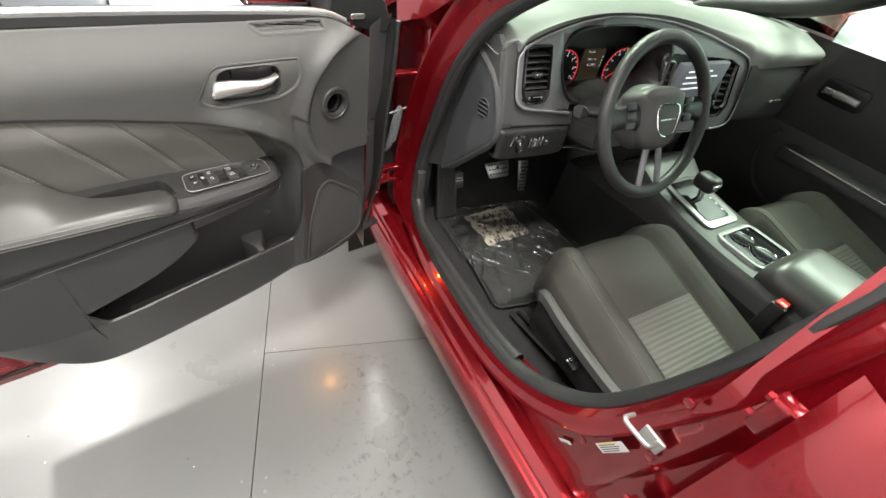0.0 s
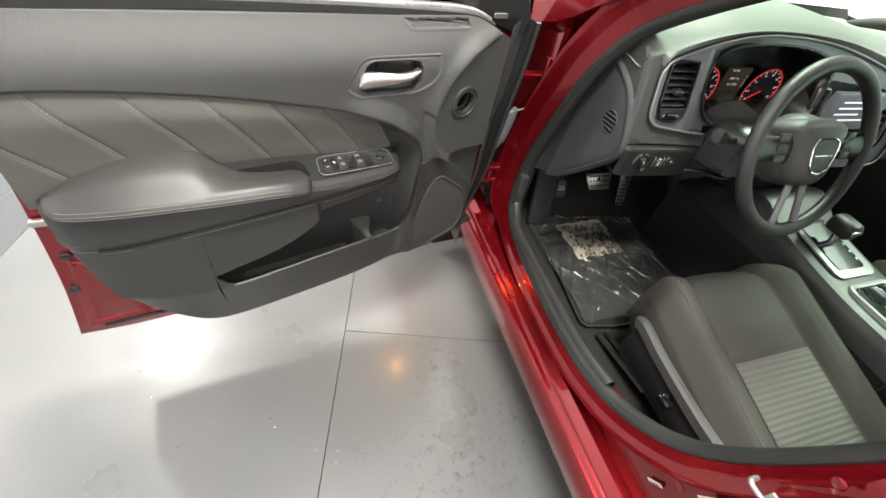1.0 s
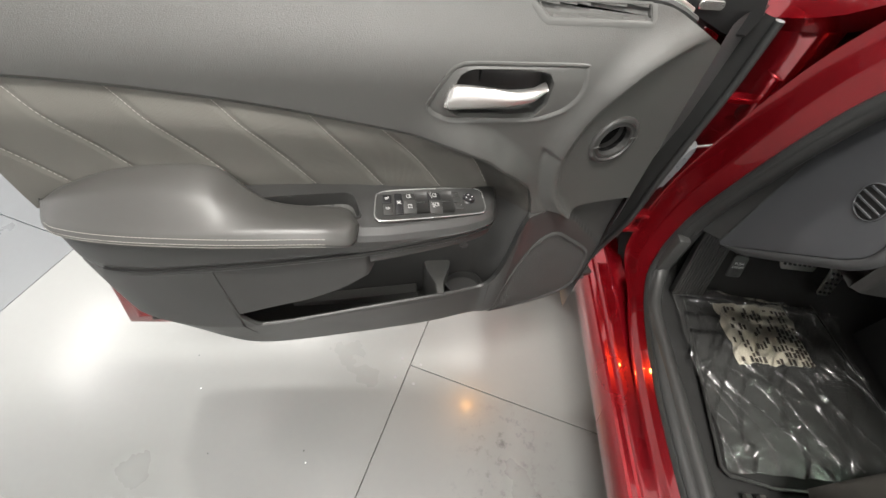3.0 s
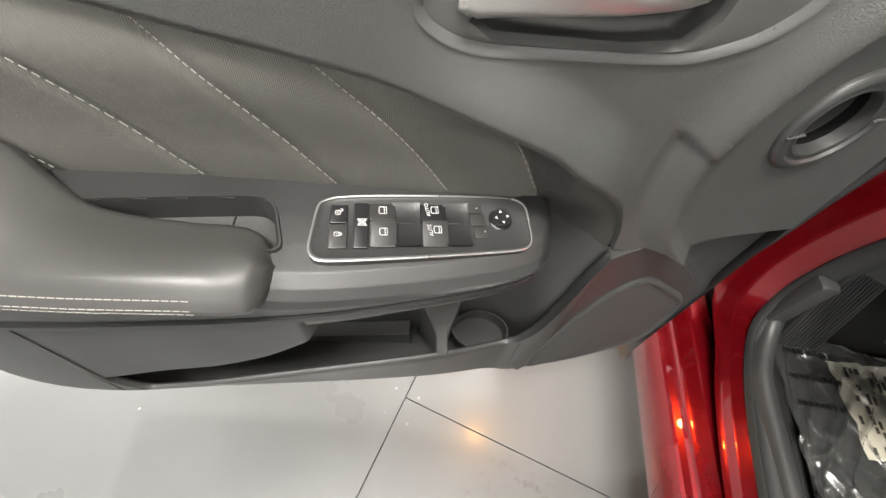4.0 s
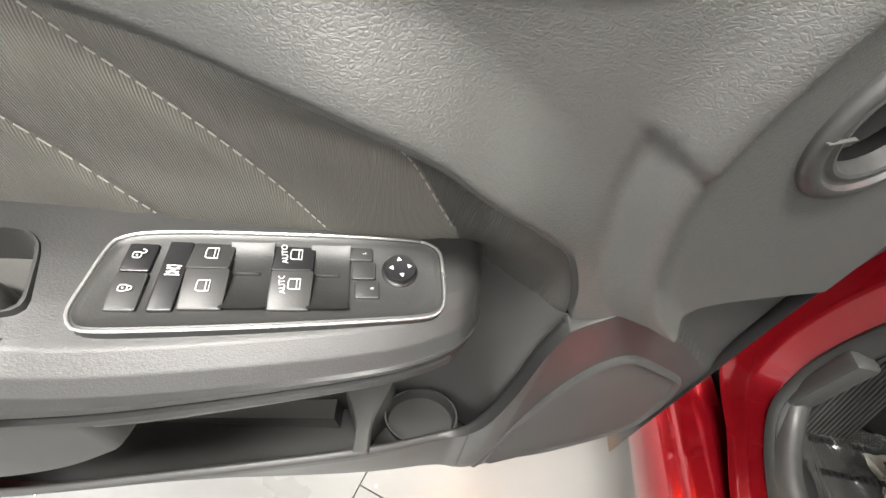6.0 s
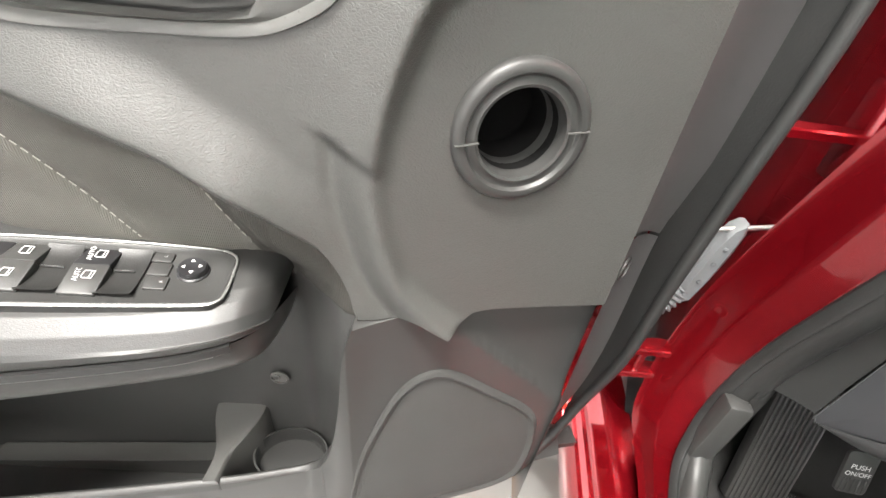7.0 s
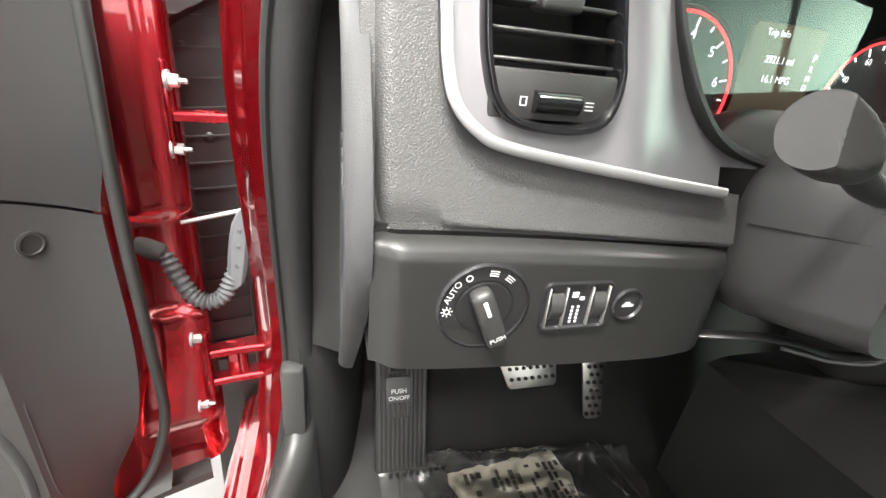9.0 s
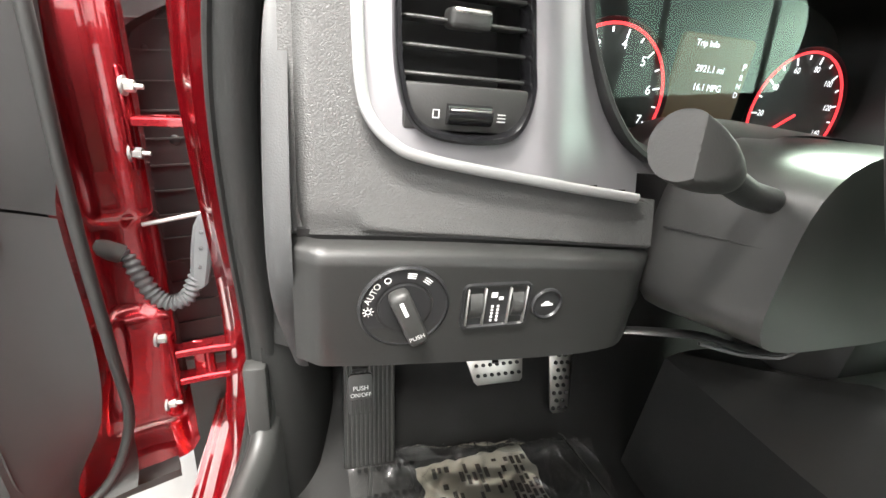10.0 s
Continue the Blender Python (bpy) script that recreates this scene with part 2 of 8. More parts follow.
def thing(name, label, category, m=None, group="", kind=""):
    ob = new(name)
    ob.empty_display_size = 0.05
    if m is not None:
        ob.matrix_world = m
    return tagged(ob, label, category, group, kind)


def box(bm, x0, x1, y0, y1, z0, z1, bevel=0.0, seg=2, m=None):
    r = bmesh.ops.create_cube(bm, size=1)
    vs = r["verts"]
    bmesh.ops.transform(bm, matrix=Matrix.Translation(((x0 + x1) / 2, (y0 + y1) / 2, (z0 + z1) / 2)) @ Matrix.Diagonal((x1 - x0, y1 - y0, z1 - z0, 1)), verts=vs)
    if bevel:
        es = list({e for v in vs for e in v.link_edges})
        r = bmesh.ops.bevel(bm, geom=es, offset=bevel, segments=seg, affect="EDGES", profile=0.5)
        vs = list({v for f in r["faces"] for v in f.verts} | {v for v in vs if v.is_valid})
    if m is not None:
        bmesh.ops.transform(bm, matrix=m, verts=vs)
    return vs


def cyl(bm, r0, r1, p0, p1, seg=24, caps=True):
    """A cylinder or cone from p0 to p1."""
    p0, p1 = Vector(p0), Vector(p1)
    d = p1 - p0
    m = Matrix.Translation((p0 + p1) / 2) @ d.to_track_quat("Z", "Y").to_matrix().to_4x4()
    return bmesh.ops.create_cone(bm, cap_ends=caps, segments=seg, radius1=r0, radius2=r1, depth=d.length, matrix=m)["verts"]


def lathe(bm, prof, m=None, seg=48):
    """Turns (radius, height) pairs about the z axis."""
    rings = []
    for r, h in prof:
        rings.append([bm.verts.new((r * math.cos(a), r * math.sin(a), h)) for a in (2 * math.pi * k / seg for k in range(seg))])
    for a, b in zip(rings, rings[1:]):
        for k in range(seg):
            bm.faces.new((a[k], a[(k + 1) % seg], b[(k + 1) % seg], b[k]))
    if m is not None:
        bmesh.ops.transform(bm, matrix=m, verts=[v for r in rings for v in r])
    return rings


def surf(bm, f, nu, nv, close_u=False, close_v=False):
    """A grid from f(s, t), s and t from 0 to 1."""
    g = [[bm.verts.new(f(i / (nu if close_u else nu - 1), j / (nv if close_v else nv - 1))) for j in range(nv)] for i in range(nu)]
    for i in range(nu if close_u else nu - 1):
        for j in range(nv if close_v else nv - 1):
            q = (g[i][j], g[(i + 1) % nu][j], g[(i + 1) % nu][(j + 1) % nv], g[i][(j + 1) % nv])
            bm.faces.new(q)
    return g


def curve(pts, n=0):
    """Catmull-Rom through points; gives n points evenly by parameter, or a function of 0..1."""
    p = [Vector(q) for q in pts]

    def at(s):
        s = max(0.0, min(1.0, s)) * (len(p) - 1)
        i = min(int(s), len(p) - 2)
        f = s - i
        a, b, c, d = p[max(i - 1, 0)], p[i], p[i + 1], p[min(i + 2, len(p) - 1)]
        return 0.5 * (2 * b + (c - a) * f + (2 * a - 5 * b + 4 * c - d) * f * f + (3 * b - a - 3 * c + d) * f ** 3)
    return [at(k / (n - 1)) for k in range(n)] if n else at


def lerp_table(table):
    """Smooth interpolation y(x) through (x, y) pairs sorted by x."""
    xs = [a for a, _ in table]
    ys = [b for _, b in table]

    def at(x):
        if x <= xs[0]:
            return ys[0]
        if x >= xs[-1]:
            return ys[-1]
        i = max(k for k in range(len(xs) - 1) if xs[k] <= x)
        h = xs[i + 1] - xs[i]
        f = (x - xs[i]) / h
        m0 = (ys[i + 1] - ys[i - 1]) / (xs[i + 1] - xs[i - 1]) * h if i else ys[1] - ys[0]
        m1 = (ys[i + 2] - ys[i]) / (xs[i + 2] - xs[i]) * h if i + 2 < len(xs) else ys[i + 1] - ys[i]
        return (2 * f ** 3 - 3 * f * f + 1) * ys[i] + (f ** 3 - 2 * f * f + f) * m0 + (3 * f * f - 2 * f ** 3) * ys[i + 1] + (f ** 3 - f * f) * m1
    return at


def step(a, b, x):
    """0 below a, 1 above b, smooth between."""
    if a == b:
        return float(x > a)
    f = max(0.0, min(1.0, (x - a) / (b - a)))
    return f * f * (3 - 2 * f)


def sweep(bm, pts, prof, up=(0, 0, 1), closed=False, caps=True):
    """A profile of (side, up) pairs swept along points."""
    pts = [Vector(p) for p in pts]
    n, rings = len(pts), []
    for i, p in enumerate(pts):
        a = pts[(i - 1) % n] if closed or i else p
        b = pts[(i + 1) % n] if closed or i < n - 1 else p
        d = (b - a).normalized()
        s = d.cross(Vector(up))
        s = s.normalized() if s.length > 1e-6 else Vector((1, 0, 0))
        u = s.cross(d)
        rings.append([bm.verts.new(p + s * x + u * y) for x, y in prof])
    m = len(prof)
    for i in range(n if closed else n - 1):
        a, b = rings[i], rings[(i + 1) % n]
        for k in range(m):
            bm.faces.new((a[k], a[(k + 1) % m], b[(k + 1) % m], b[k]))
    if caps and not closed:
        bm.faces.new(rings[0])
        bm.faces.new(rings[-1])
    return rings


def ring_profile(rx, ry, n=12):
    return [(rx * math.cos(2 * math.pi * k / n), ry * math.sin(2 * math.pi * k / n)) for k in range(n)]


def plate(bm, outline, thick, bevel=0.0, seg=2, m=None):
    """An outline of (x, y) pairs, raised from z 0 to thick, with its upper rim rounded."""
    vs = [bm.verts.new((x, y, 0)) for x, y in outline]
    f = bm.faces.new(vs)
    top = bmesh.ops.extrude_face_region(bm, geom=[f])
    tv = [v for v in top["geom"] if isinstance(v, bmesh.types.BMVert)]
    bmesh.ops.translate(bm, vec=(0, 0, thick), verts=tv)
    allv = vs + tv
    if bevel:
        tf = [g for g in top["geom"] if isinstance(g, bmesh.types.BMFace)][0]
        r = bmesh.ops.bevel(bm, geom=list(tf.edges), offset=bevel, segments=seg, affect="EDGES", profile=0.5)
        allv = list({v for g in r["faces"] for v in g.verts} | {v for v in allv if v.is_valid})
    if m is not None:
        bmesh.ops.transform(bm, matrix=m, verts=[v for v in allv if v.is_valid])
    return allv


def rounded(x0, x1, y0, y1, r, n=5):
    """The outline of a rounded rectangle."""
    out = []
    for cx, cy, a0 in ((x1 - r, y1 - r, 0), (x0 + r, y1 - r, 90), (x0 + r, y0 + r, 180), (x1 - r, y0 + r, 270)):
        for k in range(n + 1):
            a = radians(a0 + 90 * k / n)
            out.append((cx + r * math.cos(a), cy + r * math.sin(a)))
    return out


def frame_axes(o, x, y):
    """A matrix with its origin at o and its first two axes along x and y."""
    x = Vector(x).normalized()
    z = x.cross(Vector(y)).normalized()
    y = z.cross(x)
    return Matrix(((x.x, y.x, z.x, o[0]), (x.y, y.y, z.y, o[1]), (x.z, y.z, z.z, o[2]), (0, 0, 0, 1)))


def words(text, size, m, mat, parent, name="lettering"):
    """Flat writing with the built-in font, turned into a mesh."""
    cu = bpy.data.curves.new(name, "FONT")
    cu.body, cu.size, cu.align_x, cu.align_y = text, size, "CENTER", "CENTER"
    tmp = bpy.data.objects.new(name, cu)
    scene.collection.objects.link(tmp)
    me = bpy.data.meshes.new_from_object(tmp.evaluated_get(bpy.context.evaluated_depsgraph_get()))
    bpy.data.objects.remove(tmp)
    me.transform(m)
    me.materials.clear()
    ob = link(name, me, mat, parent)
    return ob

def loft(bm, rings, cap=True, first=False):
    vr = [[bm.verts.new(p) for p in r] for r in rings]
    n = len(vr[0])
    for a, b in zip(vr, vr[1:]):
        for k in range(n):
            bm.faces.new((a[k], a[(k + 1) % n], b[(k + 1) % n], b[k]))
    if cap:
        bm.faces.new(vr[-1])
    if first:
        bm.faces.new(vr[0])


# ---------------------------------------------------------------- the booth
FLOOR_TURN = 15.4
FA = radians(FLOOR_TURN)
E1, E2 = Vector((math.sin(FA), math.cos(FA), 0)), Vector((math.cos(FA), -math.sin(FA), 0))
JOINT = Vector((-0.438, -0.229, 0))


def build_room():
    bm = bmesh.new()
    box(bm, -5.2, 5.6, -4.6, 3.9, -0.12, -0.012)
    base = part("floor", bm, BLACK)
    tagged(base, "light grey glossy painted floor panels with thin joints", "floor", kind="structure")
    walls = {"wall_north": [(-5.3, 5.7, 3.8, 3.9, -0.1, 4.2)],
             "wall_west": [(-5.3, -5.2, -4.6, 3.8, -0.1, 4.2)],
             "wall_south": [(-5.3, 2.4, -4.7, -4.6, -0.1, 4.2), (5.4, 5.7, -4.7, -4.6, -0.1, 4.2), (2.4, 5.4, -4.7, -4.6, -0.1, 0.7), (2.4, 5.4, -4.7, -4.6, 3.1, 4.2)],
             "wall_east": [(5.6, 5.7, -4.6, -4.3, -0.1, 4.2), (5.6, 5.7, -0.8, 3.8, -0.1, 4.2), (5.6, 5.7, -4.3, -0.8, -0.1, 0.7), (5.6, 5.7, -4.3, -0.8, 3.1, 4.2)]}
    for name, pieces in walls.items():
        bm = bmesh.new()
        for x0, x1, y0, y1, z0, z1 in pieces:
            box(bm, x0, x1, y0, y1, z0, z1)
        tagged(part(name, bm, WALL_PAINT), "plain pale grey panelled wall", "wall", kind="structure")
    # shop windows with bright daylight outside
    for name, x0, x1, y0, y1 in (("window_1", 2.4, 5.4, -4.67, -4.63), ("window_2", 5.63, 5.67, -4.3, -0.8)):
        w = thing(name, "large shop window with dark metal frame", "window", kind="structure")
        along = x1 - x0 > 1
        for k in range(4):
            f = k / 3
            bm = bmesh.new()
            if along:
                box(bm, x0 + (x1 - x0 - 0.05) * f, x0 + (x1 - x0 - 0.05) * f + 0.05, y0 - 0.02, y1 + 0.02, 0.7, 3.1, 0.004)
            else:
                box(bm, x0 - 0.02, x1 + 0.02, y0 + (y1 - y0 - 0.05) * f, y0 + (y1 - y0 - 0.05) * f + 0.05, 0.7, 3.1, 0.004)
            part("window_bar", bm, BLACK, w)
        bm = bmesh.new()
        if along:
            box(bm, x0 - 0.5, x1 + 0.5, -5.62, -5.6, 0.0, 4.0)
        else:
            box(bm, 6.6, 6.62, y0 - 0.5, y1 + 0.5, 0.0, 4.0)
        sky = part("backdrop", bm, glowing("bright_daylight", (0.84, 0.97, 0.93), 1.7))
        tagged(sky, "bright overcast daylight outside the window", "backdrop", kind="structure")
    bm = bmesh.new()
    box(bm, -5.3, 5.7, -4.7, 3.9, 4.2, 4.3)
    tagged(part("ceiling", bm, CEIL_PAINT), "plain white booth ceiling", "ceiling", kind="structure")
    return base


FLOOR = build_room()


def clipped(poly, axis, limit, sign):
    """The part of a polygon on one side of a line."""
    out = []
    for a, b in zip(poly, poly[1:] + poly[:1]):
        da, db = sign * (limit - a[axis]), sign * (limit - b[axis])
        if da >= 0:
            out.append(a)
        if (da >= 0) != (db >= 0):
            out.append(a.lerp(b, da / (da - db)))
    return out


def build_floor_panels():
    gap = 0.0011
    for c in range(-5, 6):
        for r in range(-3, 4):
            a0, a1 = 1.22 * c + gap, 1.22 * (c + 1) - gap
            shift = 0.0 if c % 2 == 0 else 1.22
            b0, b1 = 2.44 * r + shift + gap, 2.44 * (r + 1) + shift - gap
            poly = [(JOINT + E2 * a + E1 * b).to_2d() for a, b in ((a0, b0), (a1, b0), (a1, b1), (a0, b1))]
            for axis, limit, sign in ((0, 5.59, 1), (0, -5.19, -1), (1, 3.79, 1), (1, -4.59, -1)):
                poly = clipped(poly, axis, limit, sign) if poly else poly
            if len(poly) < 3:
                continue
            bm = bmesh.new()
            plate(bm, [(p.x, p.y) for p in poly], 0.011, 0.0008, 1, Matrix.Translation((0, 0, -0.0115)))
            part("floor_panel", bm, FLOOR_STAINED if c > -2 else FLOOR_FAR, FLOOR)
    for along, side in ((0.012, 0.03), (-0.05, 0.03), (0.012, -0.03), (-0.05, -0.028), (-0.405, -0.028), (-0.405, 0.035), (-0.44, 0.035)):
        p = JOINT + E1 * along + E2 * side
        bm = bmesh.new()
        lathe(bm, [(0.0042, -0.001), (0.0042, 0.0002), (0.0034, 0.0006), (0.0012, 0.0005), (0.0, 0.0001)], Matrix.Translation(p), 14)
        part("floor_screw", bm, BEZEL_GREY, FLOOR)
    # scattered specks and a scratch on the paint
    rng = random.Random(11)
    for k in range(6):
        bm = bmesh.new()
        x, y = rng.uniform(-1.1, -0.2), rng.uniform(-0.8, -0.25)
        lathe(bm, [(rng.uniform(0.0014, 0.0022), 0.0), (0.0012, 0.0012), (0.0, 0.0013)], Matrix.Translation((x, y, -0.0003)), 7)
        part("paint_fleck", bm, SKIRT_PAINT if k % 3 == 1 else BLACK, FLOOR)


build_floor_panels()
bm = bmesh.new()
sweep(bm, curve([(-1.02, -0.80, 0.0008), (-1.035, -0.765, 0.0008), (-1.03, -0.735, 0.0008), (-1.0, -0.715, 0.0008)], 16), ring_profile(0.0022, 0.0006, 6))
part("scuff_mark", bm, RUBBER, FLOOR, "curved black scuff")


def build_ceiling_light(x, y, lx, ly, watts):
    t = thing("ceiling_light", "long white ceiling lamp, assumed out of view, with a glowing diffuser", "lamp", pose(x, y, 4.2), "ceiling lamps")
    bm = bmesh.new()
    box(bm, -lx / 2 - 0.02, lx / 2 + 0.02, -ly / 2 - 0.02, ly / 2 + 0.02, -0.08, 0, 0.01)
    part("housing", bm, WALL_PAINT, t)
    bm = bmesh.new()
    box(bm, -lx / 2, lx / 2, -ly / 2, ly / 2, -0.092, -0.082, 0.004)
    part("diffuser", bm, glowing("lit_diffuser", (1, 0.98, 0.94), 6), t, "glowing white diffuser")
    ld = bpy.data.lights.new("ceiling_lamp", "AREA")
    ld.shape, ld.size, ld.size_y, ld.energy, ld.color = "RECTANGLE", lx, ly, watts, (1, 0.965, 0.91)
    lo = new("lamp", ld)
    lo.parent = t
    lo.location = (0, 0, -0.1)


for row in CEILING_LIGHTS:
    build_ceiling_light(*row)


def build_room_edges():
    # skirting along the front wall
    bm = bmesh.new()
    sweep(bm, [(-0.9 + 0.55 * k, 3.78, 0.0) for k in range(11)], [(-0.02, 0.0), (0.35, 0.0), (0.35, 0.04), (0.30, 0.055), (0.05, 0.06), (0.03, 0.10), (-0.02, 0.10)])
    tagged(part("baseboard", bm, SKIRT_PAINT), "white glossy skirting step along the wall", "skirting", kind="structure")
    c = thing("storage_cabinet", "low blue-grey laminate cabinet against the wall", "cabinet", pose(-1.2, 3.3, 0))
    bm = bmesh.new()
    box(bm, -0.26, 0.28, -0.32, 0.45, 0.0, 0.85, 0.006)
    part("cabinet_body", bm, BLUE_PANEL, c)
    bm = bmesh.new()
    box(bm, -0.25, 0.27, -0.338, -0.322, 0.05, 0.83, 0.003)
    part("cabinet_door", bm, BLUE_PANEL, c)
    t = thing("wooden_bench", "tan varnished wooden bench against the wall", "bench", pose(-2.1, 3.2, 0))
    for k in range(4):
        bm = bmesh.new()
        box(bm, -0.6, 0.6, -0.36 + 0.19 * k, -0.18 + 0.19 * k, 0.40, 0.44, 0.006)
        part("seat_board", bm, TAN_WOOD, t)
    bm = bmesh.new()
    box(bm, -0.58, 0.58, -0.34, -0.31, 0.0, 0.40, 0.004)
    part("front_board", bm, TAN_WOOD, t)
    for x in (-0.57, 0.53):
        bm = bmesh.new()
        box(bm, x, x + 0.04, -0.31, 0.36, 0.0, 0.40, 0.004)
        part("end_board", bm, TAN_WOOD, t)


build_room_edges()

# ---------------------------------------------------------------- the car's body
# x across the car (driver's side outside at 0, middle at 0.9), y ahead, z up; the front door's hinges stand near the origin
SIDE_X = lerp_table([(0.18, 0.045), (0.24, 0.012), (0.34, 0.0), (0.5, -0.025), (0.68, -0.04), (0.82, -0.035), (0.95, -0.012), (1.06, 0.03), (1.2, 0.13), (1.42, 0.3)])
OPENING = [  # the front door's opening, seen from the side, as (x, y, z)
    (0.127, -0.105, 0.56), (0.122, -0.112, 0.49), (0.112, -0.145, 0.44), (0.096, -0.24, 0.42), (0.081, -0.40, 0.416), (0.078, -0.60, 0.416),
    (0.082, -0.74, 0.43), (0.090, -0.85, 0.475), (0.102, -0.94, 0.55), (0.114, -1.0, 0.65), (0.125, -1.05, 0.80), (0.14, -1.085, 0.95),
    (0.175, -1.11, 1.10), (0.25, -1.125, 1.28), (0.31, -1.10, 1.38), (0.34, -1.0, 1.415), (0.345, -0.8, 1.40), (0.335, -0.62, 1.33),
    (0.275, -0.46, 1.225), (0.215, -0.34, 1.135), (0.175, -0.262, 1.06), (0.147, -0.217, 0.97), (0.134, -0.187, 0.88), (0.129, -0.15, 0.76), (0.128, -0.118, 0.65)]


def opening_path(n=150):
    pts = [Vector(p) for p in OPENING]
    k = len(pts)
    out = []
    for i in range(n):
        s = i / n * k
        j, f = int(s) % k, s - int(s)
        a, b, c, d = pts[(j - 1) % k], pts[j], pts[(j + 1) % k], pts[(j + 2) % k]
        out.append(0.5 * (2 * b + (c - a) * f + (2 * a - 5 * b + 4 * c - d) * f * f + (3 * b - a - 3 * c + d) * f ** 3))
    return out


PATH_RING = opening_path()


def ring_sweep(bm, prof, wide=False):
    """Sweeps (outward, x) offsets round the door's opening; wide ones spread more towards the hinges."""
    pts = PATH_RING
    n = len(pts)
    rows = []
    for i in range(n):
        a, b = pts[(i - 1) % n], pts[(i + 1) % n]
        d = Vector((0, b.y - a.y, b.z - a.z)).normalized()
        out = Vector((0, d.z, -d.y))
        if out.dot(Vector((0, pts[i].y + 0.6, pts[i].z - 0.85))) < 0:
            out = -out
        k = 0.62 + 0.38 * step(0.2, 0.8, out.y) if wide else 1.0
        low = 0.5 + 0.5 * step(-0.9, -0.3, out.z) if wide else 1.0
        rows.append([bm.verts.new(pts[i] + out * o * k + Vector((x * low, 0, 0))) for o, x in prof])
    m = len(prof)
    for i in range(n):
        a, b = rows[i % n], rows[(i + 1) % n]
        for k in range(m - 1):
            bm.faces.new((a[k], a[k + 1], b[k + 1], b[k]))
    return rows


BODY = thing("saloon_car", "dark metallic red saloon car body with an open front door", "car")


def build_body():
    # painted flange round the opening, with a fold
    bm = bmesh.new()
    ring_sweep(bm, [(0.008, 0.03), (0.008, 0.012), (0.011, 0.008), (0.016, 0.005), (0.038, -0.012), (0.042, -0.0155), (0.046, -0.0175), (0.064, -0.025), (0.077, -0.033), (0.081, -0.038), (0.085, -0.034), (0.087, 0.05)], True)
    part("door_opening_flange", bm, RED, BODY)
    # rubber weatherstrip on the flange
    bm = bmesh.new()
    ring_sweep(bm, [(0.011, 0.012), (0.013, 0.004), (0.008, 0.0005), (0.001, 0.002), (-0.003, 0.006), (-0.001, 0.009), (-0.005, 0.012), (-0.009, 0.02), (-0.0095, 0.029), (-0.006, 0.037), (0.002, 0.041)])
    part("weatherstrip", bm, RUBBER, BODY, "black rubber door seal")
    # rocker panel below the opening, with its ridges
    prof = [(0.118, 0.345), (0.10, 0.348), (0.082, 0.352), (0.07, 0.350), (0.058, 0.336), (0.052, 0.330), (0.049, 0.322), (0.043, 0.320), (0.036, 0.311), (0.030, 0.309), (0.026, 0.300), (0.022, 0.290),
            (0.020, 0.27), (0.022, 0.235), (0.03, 0.205), (0.06, 0.19), (0.12, 0.19)]
    bm = bmesh.new()
    ys = [0.12, 0.0, -0.1, -0.3, -0.6, -0.9, -1.2, -1.6, -2.1]
    surf(bm, lambda s, t: (prof[round(t * (len(prof) - 1))][0], ys[round(s * (len(ys) - 1))], prof[round(t * (len(prof) - 1))][1]), len(ys), len(prof))
    part("rocker_panel", bm, RED, BODY, angle=25)
    # hinge pillar, seen edge on between door and opening
    bm = bmesh.new()
    box(bm, 0.15, 0.19, -0.05, 0.22, 0.2, 1.02, 0.008)
    part("hinge_pillar", bm, RED, BODY)
    # middle pillar
    bm = bmesh.new()
    surf(bm, lambda s, t: (0.10 - 0.03 * s + max(0, (0.45 + 0.95 * t) - 0.9) * 0.4 + 0.025 * step(0.25, 0.6, s) , -1.02 - 0.07 * step(0, 0.5, t) - 0.16 * s, 0.36 + 1.04 * t), 14, 30)
    part("middle_pillar", bm, RED, BODY)
    # windscreen pillar
    bm = bmesh.new()
    path = curve([(0.11, 0.02, 1.0), (0.14, -0.09, 1.05), (0.17, -0.2, 1.14), (0.22, -0.33, 1.25), (0.28, -0.5, 1.36), (0.31, -0.62, 1.41)], 24)
    sweep(bm, path, [(-0.035, -0.03), (-0.04, 0.02), (-0.01, 0.045), (0.03, 0.04), (0.04, -0.02), (0.0, -0.04)], (0, 0, 1))
    part("windscreen_pillar", bm, RED, BODY)
    # side skins behind the open door and ahead of it
    bm = bmesh.new()
    surf(bm, lambda s, t: (SIDE_X(0.3 + 0.75 * t) - 0.012 * step(0.45, 0.55, t) * (1 - step(0.55, 0.75, t)) + 0.02 * (1 - step(0, 0.03, s)), -1.155 - 0.95 * s, 0.3 + 0.75 * t), 30, 40)
    part("rear_door_skin", bm, RED, BODY)
    bm = bmesh.new()
    surf(bm, lambda s, t: (SIDE_X(0.42 + 0.6 * t) + 0.05 * step(0.6, 1, s) + 0.16 * step(0.86, 1, t), 0.09 + 1.0 * s, 0.42 + 0.6 * t + 0.03 * step(0.86, 1, t)), 110, 70)
    gone = [f for f in bm.faces if math.hypot(f.calc_center_median().y - 0.63, f.calc_center_median().z - 0.37) < 0.42]
    bmesh.ops.delete(bm, geom=gone, context="FACES")
    part("front_wing", bm, RED, BODY)
    bm = bmesh.new()
    surf(bm, lambda s, t: (0.06 + 1.68 * s, 0.38 + 1.1 * t, 1.03 + 0.06 * math.sin(math.pi * s) - 0.12 * t * t), 20, 12)
    part("bonnet", bm, RED, BODY)
    bm = bmesh.new()
